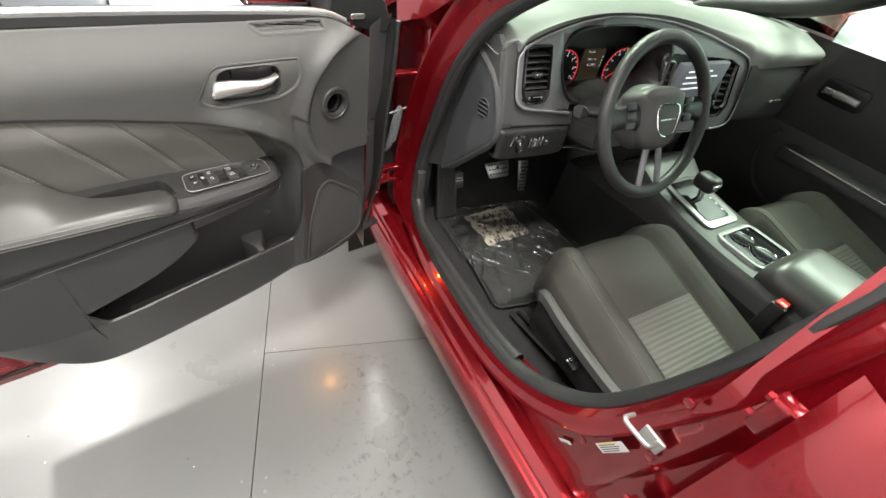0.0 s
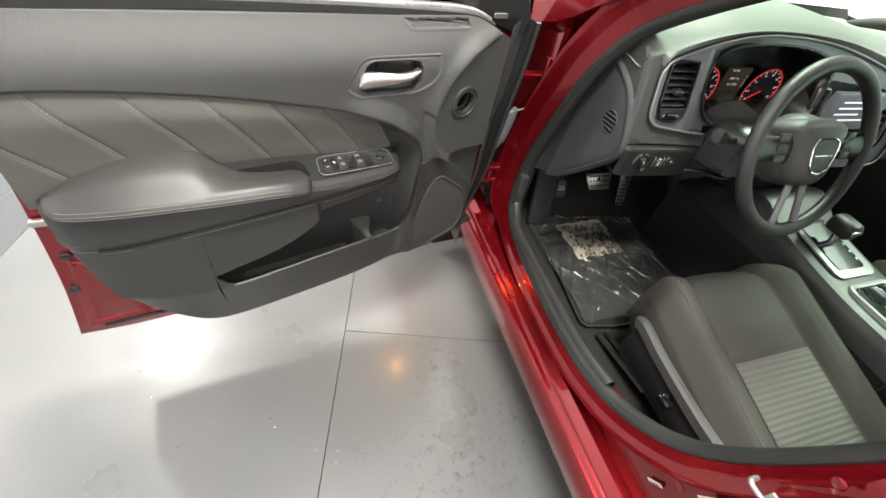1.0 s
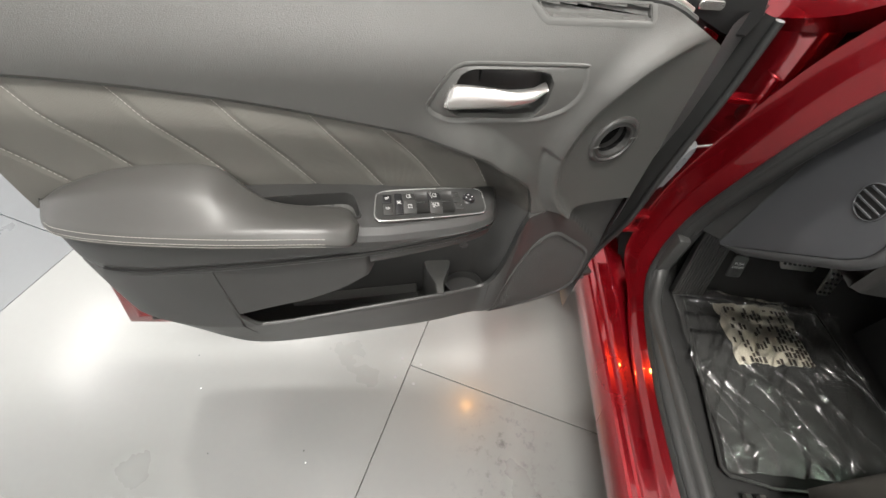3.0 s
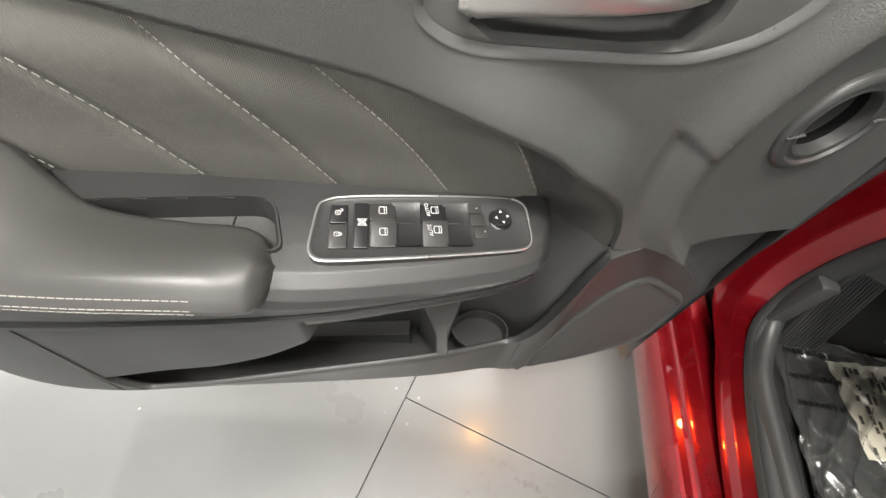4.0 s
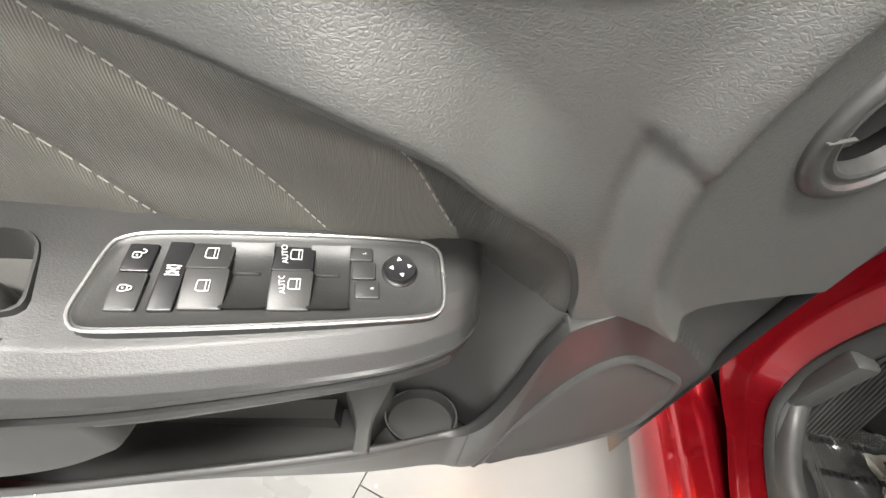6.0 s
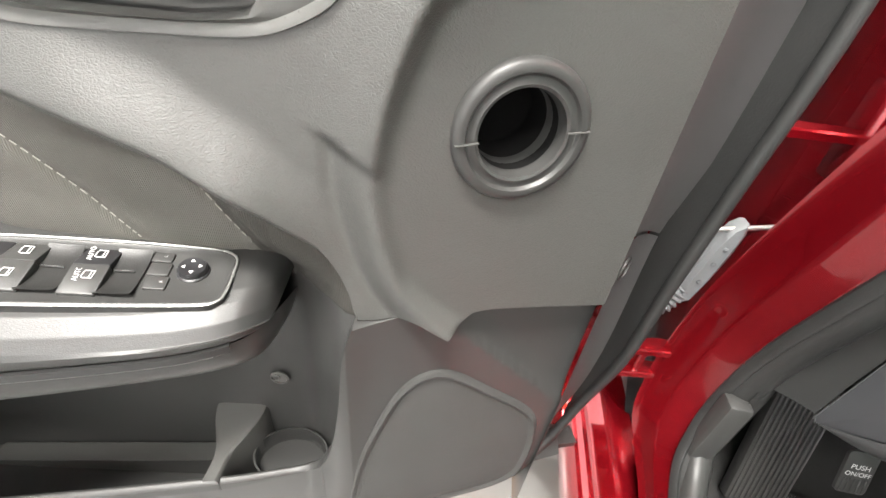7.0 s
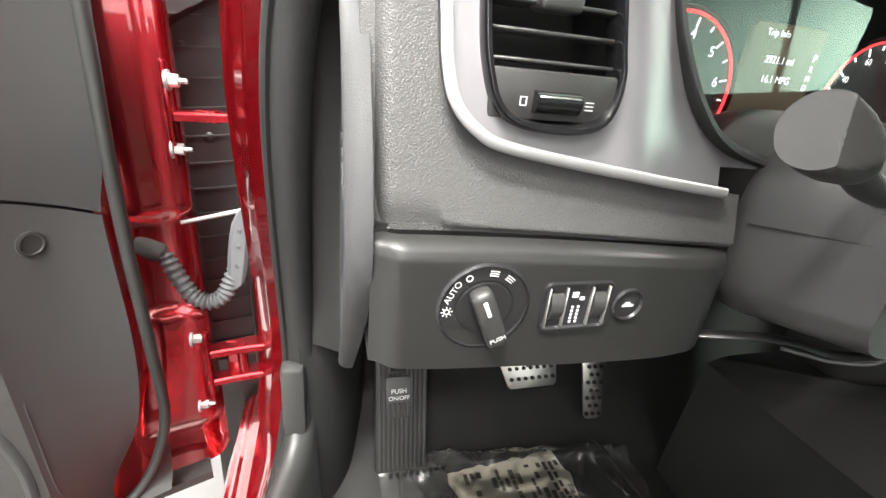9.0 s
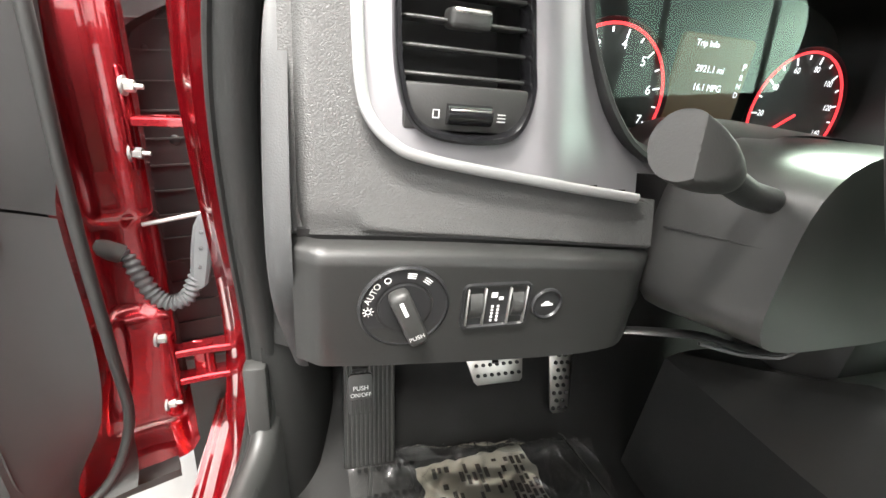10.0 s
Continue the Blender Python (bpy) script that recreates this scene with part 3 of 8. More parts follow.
    surf(bm, lambda s, t: (0.28 + 1.24 * s, -0.52 - 1.6 * t, 1.40 + 0.07 * math.sin(math.pi * s) * (1 - 0.3 * t)), 20, 12)
    part("roof", bm, RED, BODY)
    # windscreen
    bm = bmesh.new()
    surf(bm, lambda s, t: (0.14 + 1.52 * s + (0.14 - 0.28 * s) * t, 0.36 + 0.12 * math.sin(math.pi * s) - (0.86 + 0.1 * math.sin(math.pi * s)) * t, 1.04 + 0.41 * t + 0.03 * math.sin(math.pi * s)), 20, 10)
    part("windscreen", bm, GLASS, BODY, "green tinted windscreen")
    # floor pan, toe board, tunnel side, rear bulkhead
    bm = bmesh.new()
    prof = [(-2.0, 0.30), (-1.0, 0.28), (-0.2, 0.275), (-0.05, 0.30), (0.10, 0.42), (0.16, 0.52), (0.18, 0.9), (0.3, 1.02)]
    surf(bm, lambda s, t: (0.11 + 1.58 * s, *prof[round(t * 7)]), 12, 8)
    part("carpeted_floor", bm, CARPET, BODY, "black carpeted floor and toe board")
    bm = bmesh.new()
    box(bm, 0.12, 1.7, -2.05, -2.0, 0.25, 0.95, 0.01)
    part("rear_bulkhead", bm, MAT_CARPET, BODY)
    # far kick panel closing the passenger footwell
    bm = bmesh.new()
    box(bm, 1.69, 1.72, -0.13, 0.32, 0.27, 1.0, 0.004)
    part("far_kick_panel", bm, MAT_CARPET, BODY, "black carpeted kick panel")
    # far door glass
    bm = bmesh.new()
    surf(bm, lambda s, t: (1.70 - 0.2 * t, 0.0 - 2.0 * s - 0.4 * t * (1 - s), 1.03 + 0.36 * t), 8, 6)
    part("far_side_window", bm, GLASS, BODY)
    # sill trim and kick panel inside the seal
    bm = bmesh.new()
    sec = [(0.128, 0.405), (0.132, 0.430), (0.142, 0.438), (0.156, 0.434), (0.166, 0.415), (0.172, 0.28)]
    lift = lerp_table([(-0.9, 0.09), (-0.80, 0.035), (-0.7, 0.006), (-0.6, 0.0), (-0.3, 0.0), (-0.22, 0.004), (-0.16, 0.015), (-0.13, 0.03), (-0.115, 0.05), (-0.105, 0.07)])
    surf(bm, lambda s, t: (sec[round(t * 5)][0] - 0.026 * (1 - step(-0.22, -0.11, -0.105 - 0.665 * s)), -0.105 - 0.665 * s, sec[round(t * 5)][1] + (lift(-0.105 - 0.665 * s) if t < 0.95 else 0)), 40, 6)
    part("sill_trim", bm, TRIM_DARK, BODY, "charcoal plastic sill trim", angle=60)
    bm = bmesh.new()
    surf(bm, lambda s, t: (0.15 + 0.09 * s, -0.118 + 0.02 * math.sin(math.pi * 0.5 * s) + 0.12 * s ** 3, 0.28 + 0.315 * t), 12, 12)
    part("kick_panel", bm, MAT_CARPET, BODY, "black carpeted kick panel")
    bm = bmesh.new()
    box(bm, 0.127, 0.156, -0.130, -0.104, 0.40, 0.572, 0.006)
    part("pillar_foot_trim", bm, TRIM_DARK, BODY, "grey plastic cover at the pillar foot")
    # wing liner behind the hinges
    bm = bmesh.new()
    surf(bm, lambda s, t: (-0.028 + 0.17 * s, 0.12 + 0.02 * s + 0.015 * math.sin(3 * (0.04 + 1.04 * t - 0.25) / 0.83), 0.04 + 1.04 * t), 6, 36)
    liner = part("wing_liner", bm, BLACK, BODY, "black ribbed plastic wing liner")
    for k in range(17):
        z = 0.40 + 0.04 * k
        y = 0.12 + 0.015 * math.sin(3 * (z - 0.25) / 0.83)
        bm = bmesh.new()
        sweep(bm, [(-0.024, y - 0.001, z), (0.02, y + 0.005, z + 0.003), (0.052, y + 0.009, z + 0.006)], [(-0.003, -0.0012), (0.003, -0.0012), (0.003, 0.0012), (-0.003, 0.0012)])
        part("liner_rib", bm, TRIM_DARK, liner)
    bm = bmesh.new()
    sweep(bm, [(0.056, 0.12 + 0.008 + 0.015 * math.sin(3 * (z - 0.25) / 0.83), z) for z in (0.36 + 0.035 * k for k in range(20))], ring_profile(0.003, 0.003, 8))
    part("liner_edge", bm, TRIM_DARK, liner)
    for x, z in ((-0.002, 0.925), (0.018, 0.80), (0.0, 0.60)):
        bm = bmesh.new()
        lathe(bm, [(0.008, -0.002), (0.008, 0.003), (0.005, 0.005), (0.0, 0.0055)], Matrix.Translation((x, 0.128 + 0.015 * math.sin(3 * (z - 0.25) / 0.83), z)) @ pose(0, 0, 0, 90), 16)
        part("liner_stud", bm, BLACK, liner)
    bm = bmesh.new()
    sweep(bm, [(SIDE_X(0.37 + 0.42 * math.sin(a)) + 0.05 * step(0.6, 1, (0.54 - 0.42 * math.cos(a))) + 0.004, 0.63 - 0.42 * math.cos(a), 0.37 + 0.42 * math.sin(a)) for a in (radians(8 + 164 * k / 40) for k in range(41))], ring_profile(0.008, 0.008, 8), (1, 0, 0))
    part("arch_lip", bm, RED, BODY)
    bm = bmesh.new()
    surf(bm, lambda s, t: (0.01 + 0.3 * t, 0.63 - 0.43 * math.cos(math.pi * s), 0.37 + 0.43 * math.sin(math.pi * s)), 30, 4)
    part("wheel_house", bm, BLACK, BODY)
    bm = bmesh.new()
    lathe(bm, [(0.24, -0.1), (0.30, -0.112), (0.335, -0.10), (0.345, -0.07), (0.345, 0.07), (0.335, 0.10), (0.30, 0.112), (0.24, 0.10)], Matrix.Translation((0.13, 0.63, 0.345)) @ pose(0, 0, 0, 0, 90, 0), 56)
    tyre = part("front_tyre", bm, TYRE, BODY, "black front tyre")
    bm = bmesh.new()
    lathe(bm, [(0.245, -0.1), (0.235, -0.085), (0.20, -0.06), (0.05, -0.075), (0.0, -0.078)], Matrix.Translation((0.13, 0.63, 0.345)) @ pose(0, 0, 0, 0, 90, 0), 40)
    part("wheel_rim", bm, SATIN_GREY, tyre)
    # dark trim of the far windscreen pillar and the roof lining
    bm = bmesh.new()
    sweep(bm, curve([(1.66, 0.22, 0.97), (1.64, 0.1, 1.02), (1.60, -0.25, 1.12), (1.55, -0.5, 1.25), (1.47, -0.64, 1.37)], 24), ring_profile(0.045, 0.035, 12))
    part("far_pillar_trim", bm, TRIM_DARK, BODY)
    bm = bmesh.new()
    surf(bm, lambda s, t: (0.30 + 1.2 * s, -0.56 - 1.5 * t, 1.375 + 0.05 * math.sin(math.pi * s)), 16, 10)
    part("roof_lining", bm, CLOTH, BODY, "grey cloth roof lining")
    build_hinges()
    build_latch_side()


def build_hinges():
    for z, arms in ((0.855, ((0.849, 0.858),)), (0.52, ((0.488, 0.497), (0.535, 0.545)))):
        # leaf on the door, arms to the pillar, leaf on the pillar
        bm = bmesh.new()
        box(bm, 0.024, 0.030, -0.05, -0.022, z - 0.055, z + 0.055, 0.003)
        leaf = part("door_hinge", bm, RED, BODY, "dark red painted door hinge")
        for z0, z1 in arms:
            bm = bmesh.new()
            plate(bm, [(0.022, -0.046), (0.05, -0.040), (0.075, -0.036), (0.153, -0.030), (0.153, -0.004), (0.08, -0.008), (0.05, -0.016), (0.026, -0.022)], z1 - z0, 0.002, 1, Matrix.Translation((0, 0, z0)))
            part("hinge_arm", bm, RED, leaf)
        bm = bmesh.new()
        cyl(bm, 0.007, 0.007, (0.066, -0.026, arms[0][0] - 0.002), (0.066, -0.026, arms[-1][1] + 0.002), 14)
        part("hinge_pin", bm, RED, leaf)
        bm = bmesh.new()
        box(bm, 0.044, 0.072, -0.024, -0.016, arms[0][0] - 0.004, arms[-1][1] + 0.001, 0.003)
        part("hinge_web", bm, RED, leaf)
        bm = bmesh.new()
        box(bm, 0.138, 0.152, -0.046, -0.004, z - 0.045, z + 0.05, 0.004)
        part("pillar_leaf", bm, RED, leaf)
    for x, y, z in ((0.040, -0.044, 0.89), (0.036, -0.044, 0.819), (0.022, -0.042, 0.568), (0.018, -0.040, 0.454)):
        bm = bmesh.new()
        cyl(bm, 0.0105, 0.0105, (x - 0.012, y, z), (x - 0.009, y, z), 20)
        cyl(bm, 0.0068, 0.0064, (x - 0.009, y, z), (x, y, z), 6)
        cyl(bm, 0.003, 0.0026, (x, y, z), (x + 0.008, y, z), 10)
        part("hinge_bolt", bm, ZINC, BODY, "bright zinc hinge bolt")
    # check strap between door and pillar
    bm = bmesh.new()
    cyl(bm, 0.0028, 0.0028, (0.018, -0.035, 0.73), (0.152, -0.024, 0.757), 10)
    part("check_strap", bm, ZINC, BODY)
    # corrugated cable conduit with its clip
    path = curve([(-0.02, -0.03, 0.70), (-0.007, -0.03, 0.689), (0.003, -0.034, 0.662), (0.016, -0.037, 0.634), (0.035, -0.038, 0.621), (0.054, -0.035, 0.628), (0.064, -0.03, 0.648), (0.074, -0.025, 0.668)], 120)
    bm = bmesh.new()
    rings = []
    for i, p in enumerate(path):
        a, b = path[max(0, i - 1)], path[min(119, i + 1)]
        d = (b - a).normalized()
        s = d.cross(Vector((0, 1, 0))).normalized()
        u = s.cross(d)
        r = 0.0098 + 0.0018 * math.cos(i * 2 * math.pi / 5)
        rings.append([p + s * r * math.cos(q) + u * r * math.sin(q) for q in (2 * math.pi * k / 14 for k in range(14))])
    loft_rings(bm, rings)
    part("cable_conduit", bm, GREY_RUBBER, BODY, "light grey corrugated cable conduit", angle=80)
    bm = bmesh.new()
    cyl(bm, 0.02, 0.014, (-0.034, -0.03, 0.705), (-0.008, -0.03, 0.69), 20)
    part("conduit_boot", bm, TRIM_MID, BODY)
    bm = bmesh.new()
    rows = []
    for k in range(9):
        f = k / 8
        cx, cz = 0.070 + 0.016 * f, 0.640 + 0.108 * f
        hw = 0.0105 + 0.003 * math.sin(math.pi * f) - 0.004 * step(0.85, 1.0, f)
        rows.append([(cx + hw * a, -0.028 + 0.011 * b, cz + 0.006 * a) for a, b in ((-1, -0.6), (-0.6, -1), (0.6, -1), (1, -0.6), (1, 0.6), (0.6, 1), (-0.6, 1), (-1, 0.6))])
    loft(bm, rows, True, True)
    clip = part("conduit_clip", bm, GREY_CLIP, BODY, "pale grey mottled plastic cable clip")
    for f in (0.3, 0.55, 0.75):
        bm = bmesh.new()
        lathe(bm, [(0.0028, -0.001), (0.0028, 0.0012), (0.0015, 0.0018), (0, 0.0018)], Matrix.Translation((0.070 + 0.016 * f, -0.039, 0.640 + 0.108 * f)) @ pose(0, 0, 0, 90), 10)
        part("clip_rivet", bm, GREY_RUBBER, clip)


def loft_rings(bm, rings):
    vr = [[bm.verts.new(p) for p in r] for r in rings]
    n = len(vr[0])
    for a, b in zip(vr, vr[1:]):
        for k in range(n):
            bm.faces.new((a[k], a[(k + 1) % n], b[(k + 1) % n], b[k]))


def build_latch_side():
    # striker loop on the middle pillar
    bm = bmesh.new()
    box(bm, 0.076, 0.082, -1.105, -1.065, 0.690, 0.722, 0.002, 2)
    base = part("striker_plate", bm, ZINC, BODY, "bright zinc striker plate")
    bm = bmesh.new()
    loop = [(0.080, -1.094, 0.712), (0.052, -1.094, 0.730), (0.042, -1.092, 0.737), (0.038, -1.084, 0.738), (0.038, -1.052, 0.736), (0.042, -1.044, 0.735), (0.052, -1.042, 0.728), (0.080, -1.042, 0.710)]
    sweep(bm, curve(loop, 48), ring_profile(0.0042, 0.0042, 10), (0, 0, 1))
    part("striker_loop", bm, ZINC, base)
    bm = bmesh.new()
    plate(bm, [(-0.66, 0.33), (-0.66, 0.385), (-0.75, 0.40), (-0.865, 0.445), (-0.965, 0.53), (-1.03, 0.64), (-1.085, 0.80), (-1.22, 0.80), (-1.22, 0.33)], 0.06, 0, 1, Matrix(((0, 0, 1, 0.099), (1, 0, 0, 0), (0, 1, 0, 0), (0, 0, 0, 1))))
    part("pillar_foot", bm, RED, BODY)
    # stickers with bars for their print
    for c, ux, uy, w, h, bars in (((0.094, -0.985, 0.452), (0, -0.6, 0.8), (-0.35, 0.75, 0.56), 0.036, 0.011, 2), ((0.081, -1.055, 0.60), (0, -0.35, 0.94), (-0.3, 0.9, 0.33), 0.075, 0.022, 4)):
        m = frame_axes(c, ux, uy)
        bm = bmesh.new()
        plate(bm, rounded(-w / 2, w / 2, -h / 2, h / 2, 0.0015, 3), 0.0006, 0, 1, m)
        st = part("sticker", bm, WHITE_INK, BODY, "white printed sticker")
        for k in range(bars):
            bm = bmesh.new()
            box(bm, -w * 0.42, w * (0.2 + 0.05 * (k % 3)), -h * 0.36 + h * 0.2 * k, -h * 0.28 + h * 0.2 * k, 0.0006, 0.0009, 0, 1, m)
            part("print_bar", bm, PRINT, st)
        if bars > 2:
            bm = bmesh.new()
            box(bm, -w * 0.42, w * 0.3, h * 0.36, h * 0.46, 0.0006, 0.0009, 0, 1, m)
            part("yellow_band", bm, material("yellow_print", (0.7, 0.5, 0.05), 0.6), st)
    # rear door hinges and plugs on the pillar
    for z in (0.93, 0.56):
        bm = bmesh.new()
        box(bm, 0.045, 0.075, -1.165, -1.13, z - 0.03, z + 0.03, 0.006)
        hg = part("rear_door_hinge", bm, RED, BODY)
        for e in (-0.02, 0.02):
            bm = bmesh.new()
            cyl(bm, 0.007, 0.006, (0.057, -1.131, z + e), (0.057, -1.124, z + e), 6)
            part("hinge_bolt", bm, RED, hg)
    for y, z in ((-1.01, 0.53), (-1.10, 0.67), (-1.08, 0.82)):
        bm = bmesh.new()
        lathe(bm, [(0.009, -0.001), (0.009, 0.0012), (0.007, 0.0022), (0, 0.0026)], Matrix.Translation((0.083, y, z)) @ pose(0, 0, 0, 0, -90, 0), 18)
        part("body_plug", bm, RED, BODY)


build_body()

# ---------------------------------------------------------------- the open front door
# door's own axes: x from the hinges to the latch edge, y from the skin to the cabin side, z up
DOOR = thing("front_door", "open dark red front car door with grey trim panel", "car door", pose(0.02, -0.03, 0, 0, 0, 188))
BELT = lerp_table([(0.12, 1.012), (0.138, 1.022), (0.18, 1.042), (0.215, 1.055), (0.3, 1.062), (0.5, 1.068), (0.75, 1.07), (1.05, 1.062)])
CARD_LOW = lerp_table([(0.12, 0.475), (0.128, 0.457), (0.142, 0.442), (0.17, 0.430), (0.205, 0.425), (0.27, 0.420), (0.332, 0.412), (0.37, 0.402), (0.466, 0.372), (0.65, 0.335), (0.78, 0.315), (0.84, 0.322), (0.89, 0.36), (0.93, 0.41), (0.97, 0.48), (1.0, 0.57), (1.02, 0.66), (1.035, 0.74)])
CLOTH_TOP = lerp_table([(0.3105, 0.7485), (0.315, 0.772), (0.328, 0.803), (0.345, 0.822), (0.36, 0.836), (0.381, 0.850), (0.401, 0.864), (0.435, 0.878), (0.467, 0.886), (0.498, 0.893), (0.553, 0.905), (0.602, 0.915), (0.662, 0.927), (0.746, 0.940), (0.856, 0.952), (0.97, 0.958), (1.05, 0.952)])
SEAM_LOW = lerp_table([(0.12, 0.752), (0.2, 0.758), (0.228, 0.757), (0.237, 0.749), (0.245, 0.7465), (0.256, 0.752), (0.268, 0.757), (0.298, 0.7515), (0.312, 0.7495)])
RIM = lerp_table([(0.3115, 0.7485), (0.3155, 0.735), (0.319, 0.715), (0.324, 0.66), (0.333, 0.60), (0.345, 0.562), (0.36, 0.546), (0.39, 0.545), (0.441, 0.550), (0.531, 0.549), (0.658, 0.543), (0.762, 0.538), (0.772, 0.545), (0.782, 0.558), (0.793, 0.578)])
ARM_SEAM = lerp_table([(0.36, 0.750), (0.393, 0.748), (0.47, 0.746), (0.542, 0.744), (0.6, 0.741), (0.689, 0.732), (0.8, 0.716), (0.949, 0.684), (1.04, 0.665)])
BULGE_LOW = lerp_table([(0.548, 0.735), (0.553, 0.708), (0.562, 0.689), (0.58, 0.672), (0.62, 0.643), (0.70, 0.605), (0.786, 0.580), (0.84, 0.57)])
POD_TOP = lerp_table([(0.36, 0.771), (0.39, 0.7735), (0.47, 0.780), (0.55, 0.788), (0.62, 0.797), (0.75, 0.80), (1.0, 0.77)])
POD_OUT = lerp_table([(0.366, 0.212), (0.380, 0.224), (0.393, 0.232), (0.42, 0.242), (0.489, 0.258), (0.56, 0.271), (0.65, 0.278), (0.8, 0.278), (0.92, 0.262), (0.99, 0.235), (1.03, 0.20)])
ARC = [(0.150, 1.033), (0.214, 1.008), (0.249, 0.98), (0.275, 0.945), (0.290, 0.907), (0.297, 0.873), (0.296, 0.84), (0.284, 0.795), (0.264, 0.766), (0.246, 0.747)]
ARC = [(p.x, p.y) for p in curve([(a, b, 0) for a, b in ARC], 40)]
HANDLE_RIM = [(0.491, 0.944), (0.487, 0.952), (0.479, 0.967), (0.466, 0.987), (0.455, 0.994), (0.44, 0.997), (0.38, 0.9985), (0.305, 0.9995), (0.299, 0.995), (0.297, 0.975), (0.301, 0.958), (0.312, 0.943), (0.325, 0.934), (0.347, 0.9255), (0.38, 0.9225), (0.44, 0.9205), (0.465, 0.9225), (0.480, 0.928), (0.4885, 0.935)]
HANDLE_RIM = [(p.x, p.y) for p in curve([(a, b, 0) for a, b in HANDLE_RIM + HANDLE_RIM[:1]], 120)][:-1]
PORT = (0.222, 0.889)


def in_poly(x, y, poly):
    inside, j = False, len(poly) - 1
    for i in range(len(poly)):
        (xi, yi), (xj, yj) = poly[i], poly[j]
        if (yi > y) != (yj > y) and x < (xj - xi) * (y - yi) / (yj - yi) + xi:
            inside = not inside
        j = i
    return inside


def to_line(x, y, line):
    best = 9.0
    for (ax, ay), (bx, by) in zip(line, line[1:]):
        dx, dy = bx - ax, by - ay
        f = max(0.0, min(1.0, ((x - ax) * dx + (y - ay) * dy) / (dx * dx + dy * dy)))
        best = min(best, math.hypot(x - ax - f * dx, y - ay - f * dy))
    return best


def even(outline, n):
    """n points evenly round a closed outline, from its point of greatest x."""
    pts = [Vector(p).to_2d() for p in outline]
    k = max(range(len(pts)), key=lambda i: pts[i].x)
    pts = pts[k:] + pts[:k] + [pts[k]]
    area = sum(a.x * b.y - b.x * a.y for a, b in zip(pts, pts[1:]))
    if area < 0:
        pts.reverse()
    acc = [0.0]
    for a, b in zip(pts, pts[1:]):
        acc.append(acc[-1] + (b - a).length)
    out, i = [], 0
    for q in range(n):
        s = acc[-1] * q / n
        while acc[i + 1] < s:
            i += 1
        f = (s - acc[i]) / max(1e-9, acc[i + 1] - acc[i])
        out.append(pts[i].lerp(pts[i + 1], f))
    return out


def grown(outline, d):
    """An even outline moved outwards by d."""
    n = len(outline)
    out = []
    for i in range(n):
        t = (outline[(i + 1) % n] - outline[i - 1]).normalized()
        out.append(outline[i] + Vector((t.y, -t.x)) * d)
    return out


ARC_SIDE = ARC + [(0.246, 0.70), (0.09, 0.70), (0.09, 1.05)]


def plate_w(u):
    return 0.160 + (u - 0.126) * 0.25


def cloth_w(u):
    return 0.160 + 0.07 * max(0, min(0.36, u - 0.38))


def upper_w(u, z):
    """How far the upper trim stands out at a place."""
    w = 0.196 - 0.05 * step(0.96, 1.085, z) ** 1.3 - 0.012 * step(1.055, 1.072, z)
    gap = z - CLOTH_TOP(u) if u > 0.3105 else 1
    w += 0.018 * (1 - step(0.0, 0.05, gap)) * step(0.311, 0.375, u) * (1 - step(0.42, 0.52, u))
    w -= 0.006 * (1 - step(-0.002, 0.006, gap))
    if u < 0.45:
        d = to_line(u, z, ARC)
        w -= 0.02 * (1 - step(0.13, 0.22, u))
        low = step(0.0, 0.006, 0.872 + 0.45 * (u - 0.297) - z)
        if in_poly(u, z, ARC_SIDE):
            flat = min(plate_w(u), 0.206)
            w = flat + (w + 0.012 - 0.003 * low - flat) * math.exp(-(d / 0.006) ** 2)
        else:
            w += (1 - low) * 0.012 * math.exp(-(d / 0.02) ** 2) + low * (0.012 * (1 - step(0.0, 0.028, d)) - 0.003) * (1 - step(0.018, 0.032, d))
    return w


def cut(bm, inside):
    gone = [f for f in bm.faces if inside(*[f.calc_center_median()[k] for k in (0, 2)])]
    bmesh.ops.delete(bm, geom=gone, context="FACES")


STITCHES = [[(1.046, 0.907), (0.949, 0.786)], [(0.968, 0.957), (0.91, 0.885), (0.854, 0.806)], [(0.856, 0.951), (0.80, 0.885), (0.734, 0.79)], [(0.747, 0.939), (0.70, 0.885), (0.634, 0.785)],
            [(0.636, 0.920), (0.60, 0.873), (0.543, 0.785)], [(0.549, 0.903), (0.503, 0.852), (0.459, 0.785)], [(0.438, 0.878), (0.424, 0.857), (0.408, 0.832), (0.388, 0.793)]]
STITCHES = [[(p.x, p.y) for p in curve([(a, b, 0) for a, b in s], 24)] for s in STITCHES]


FACING_EDGE = lerp_table([(0.40, 0.112), (0.425, 0.104), (0.5, 0.070), (0.6, 0.056), (0.77, 0.056), (0.80, 0.050), (0.85, 0.040), (0.93, 0.031), (1.04, 0.022)])


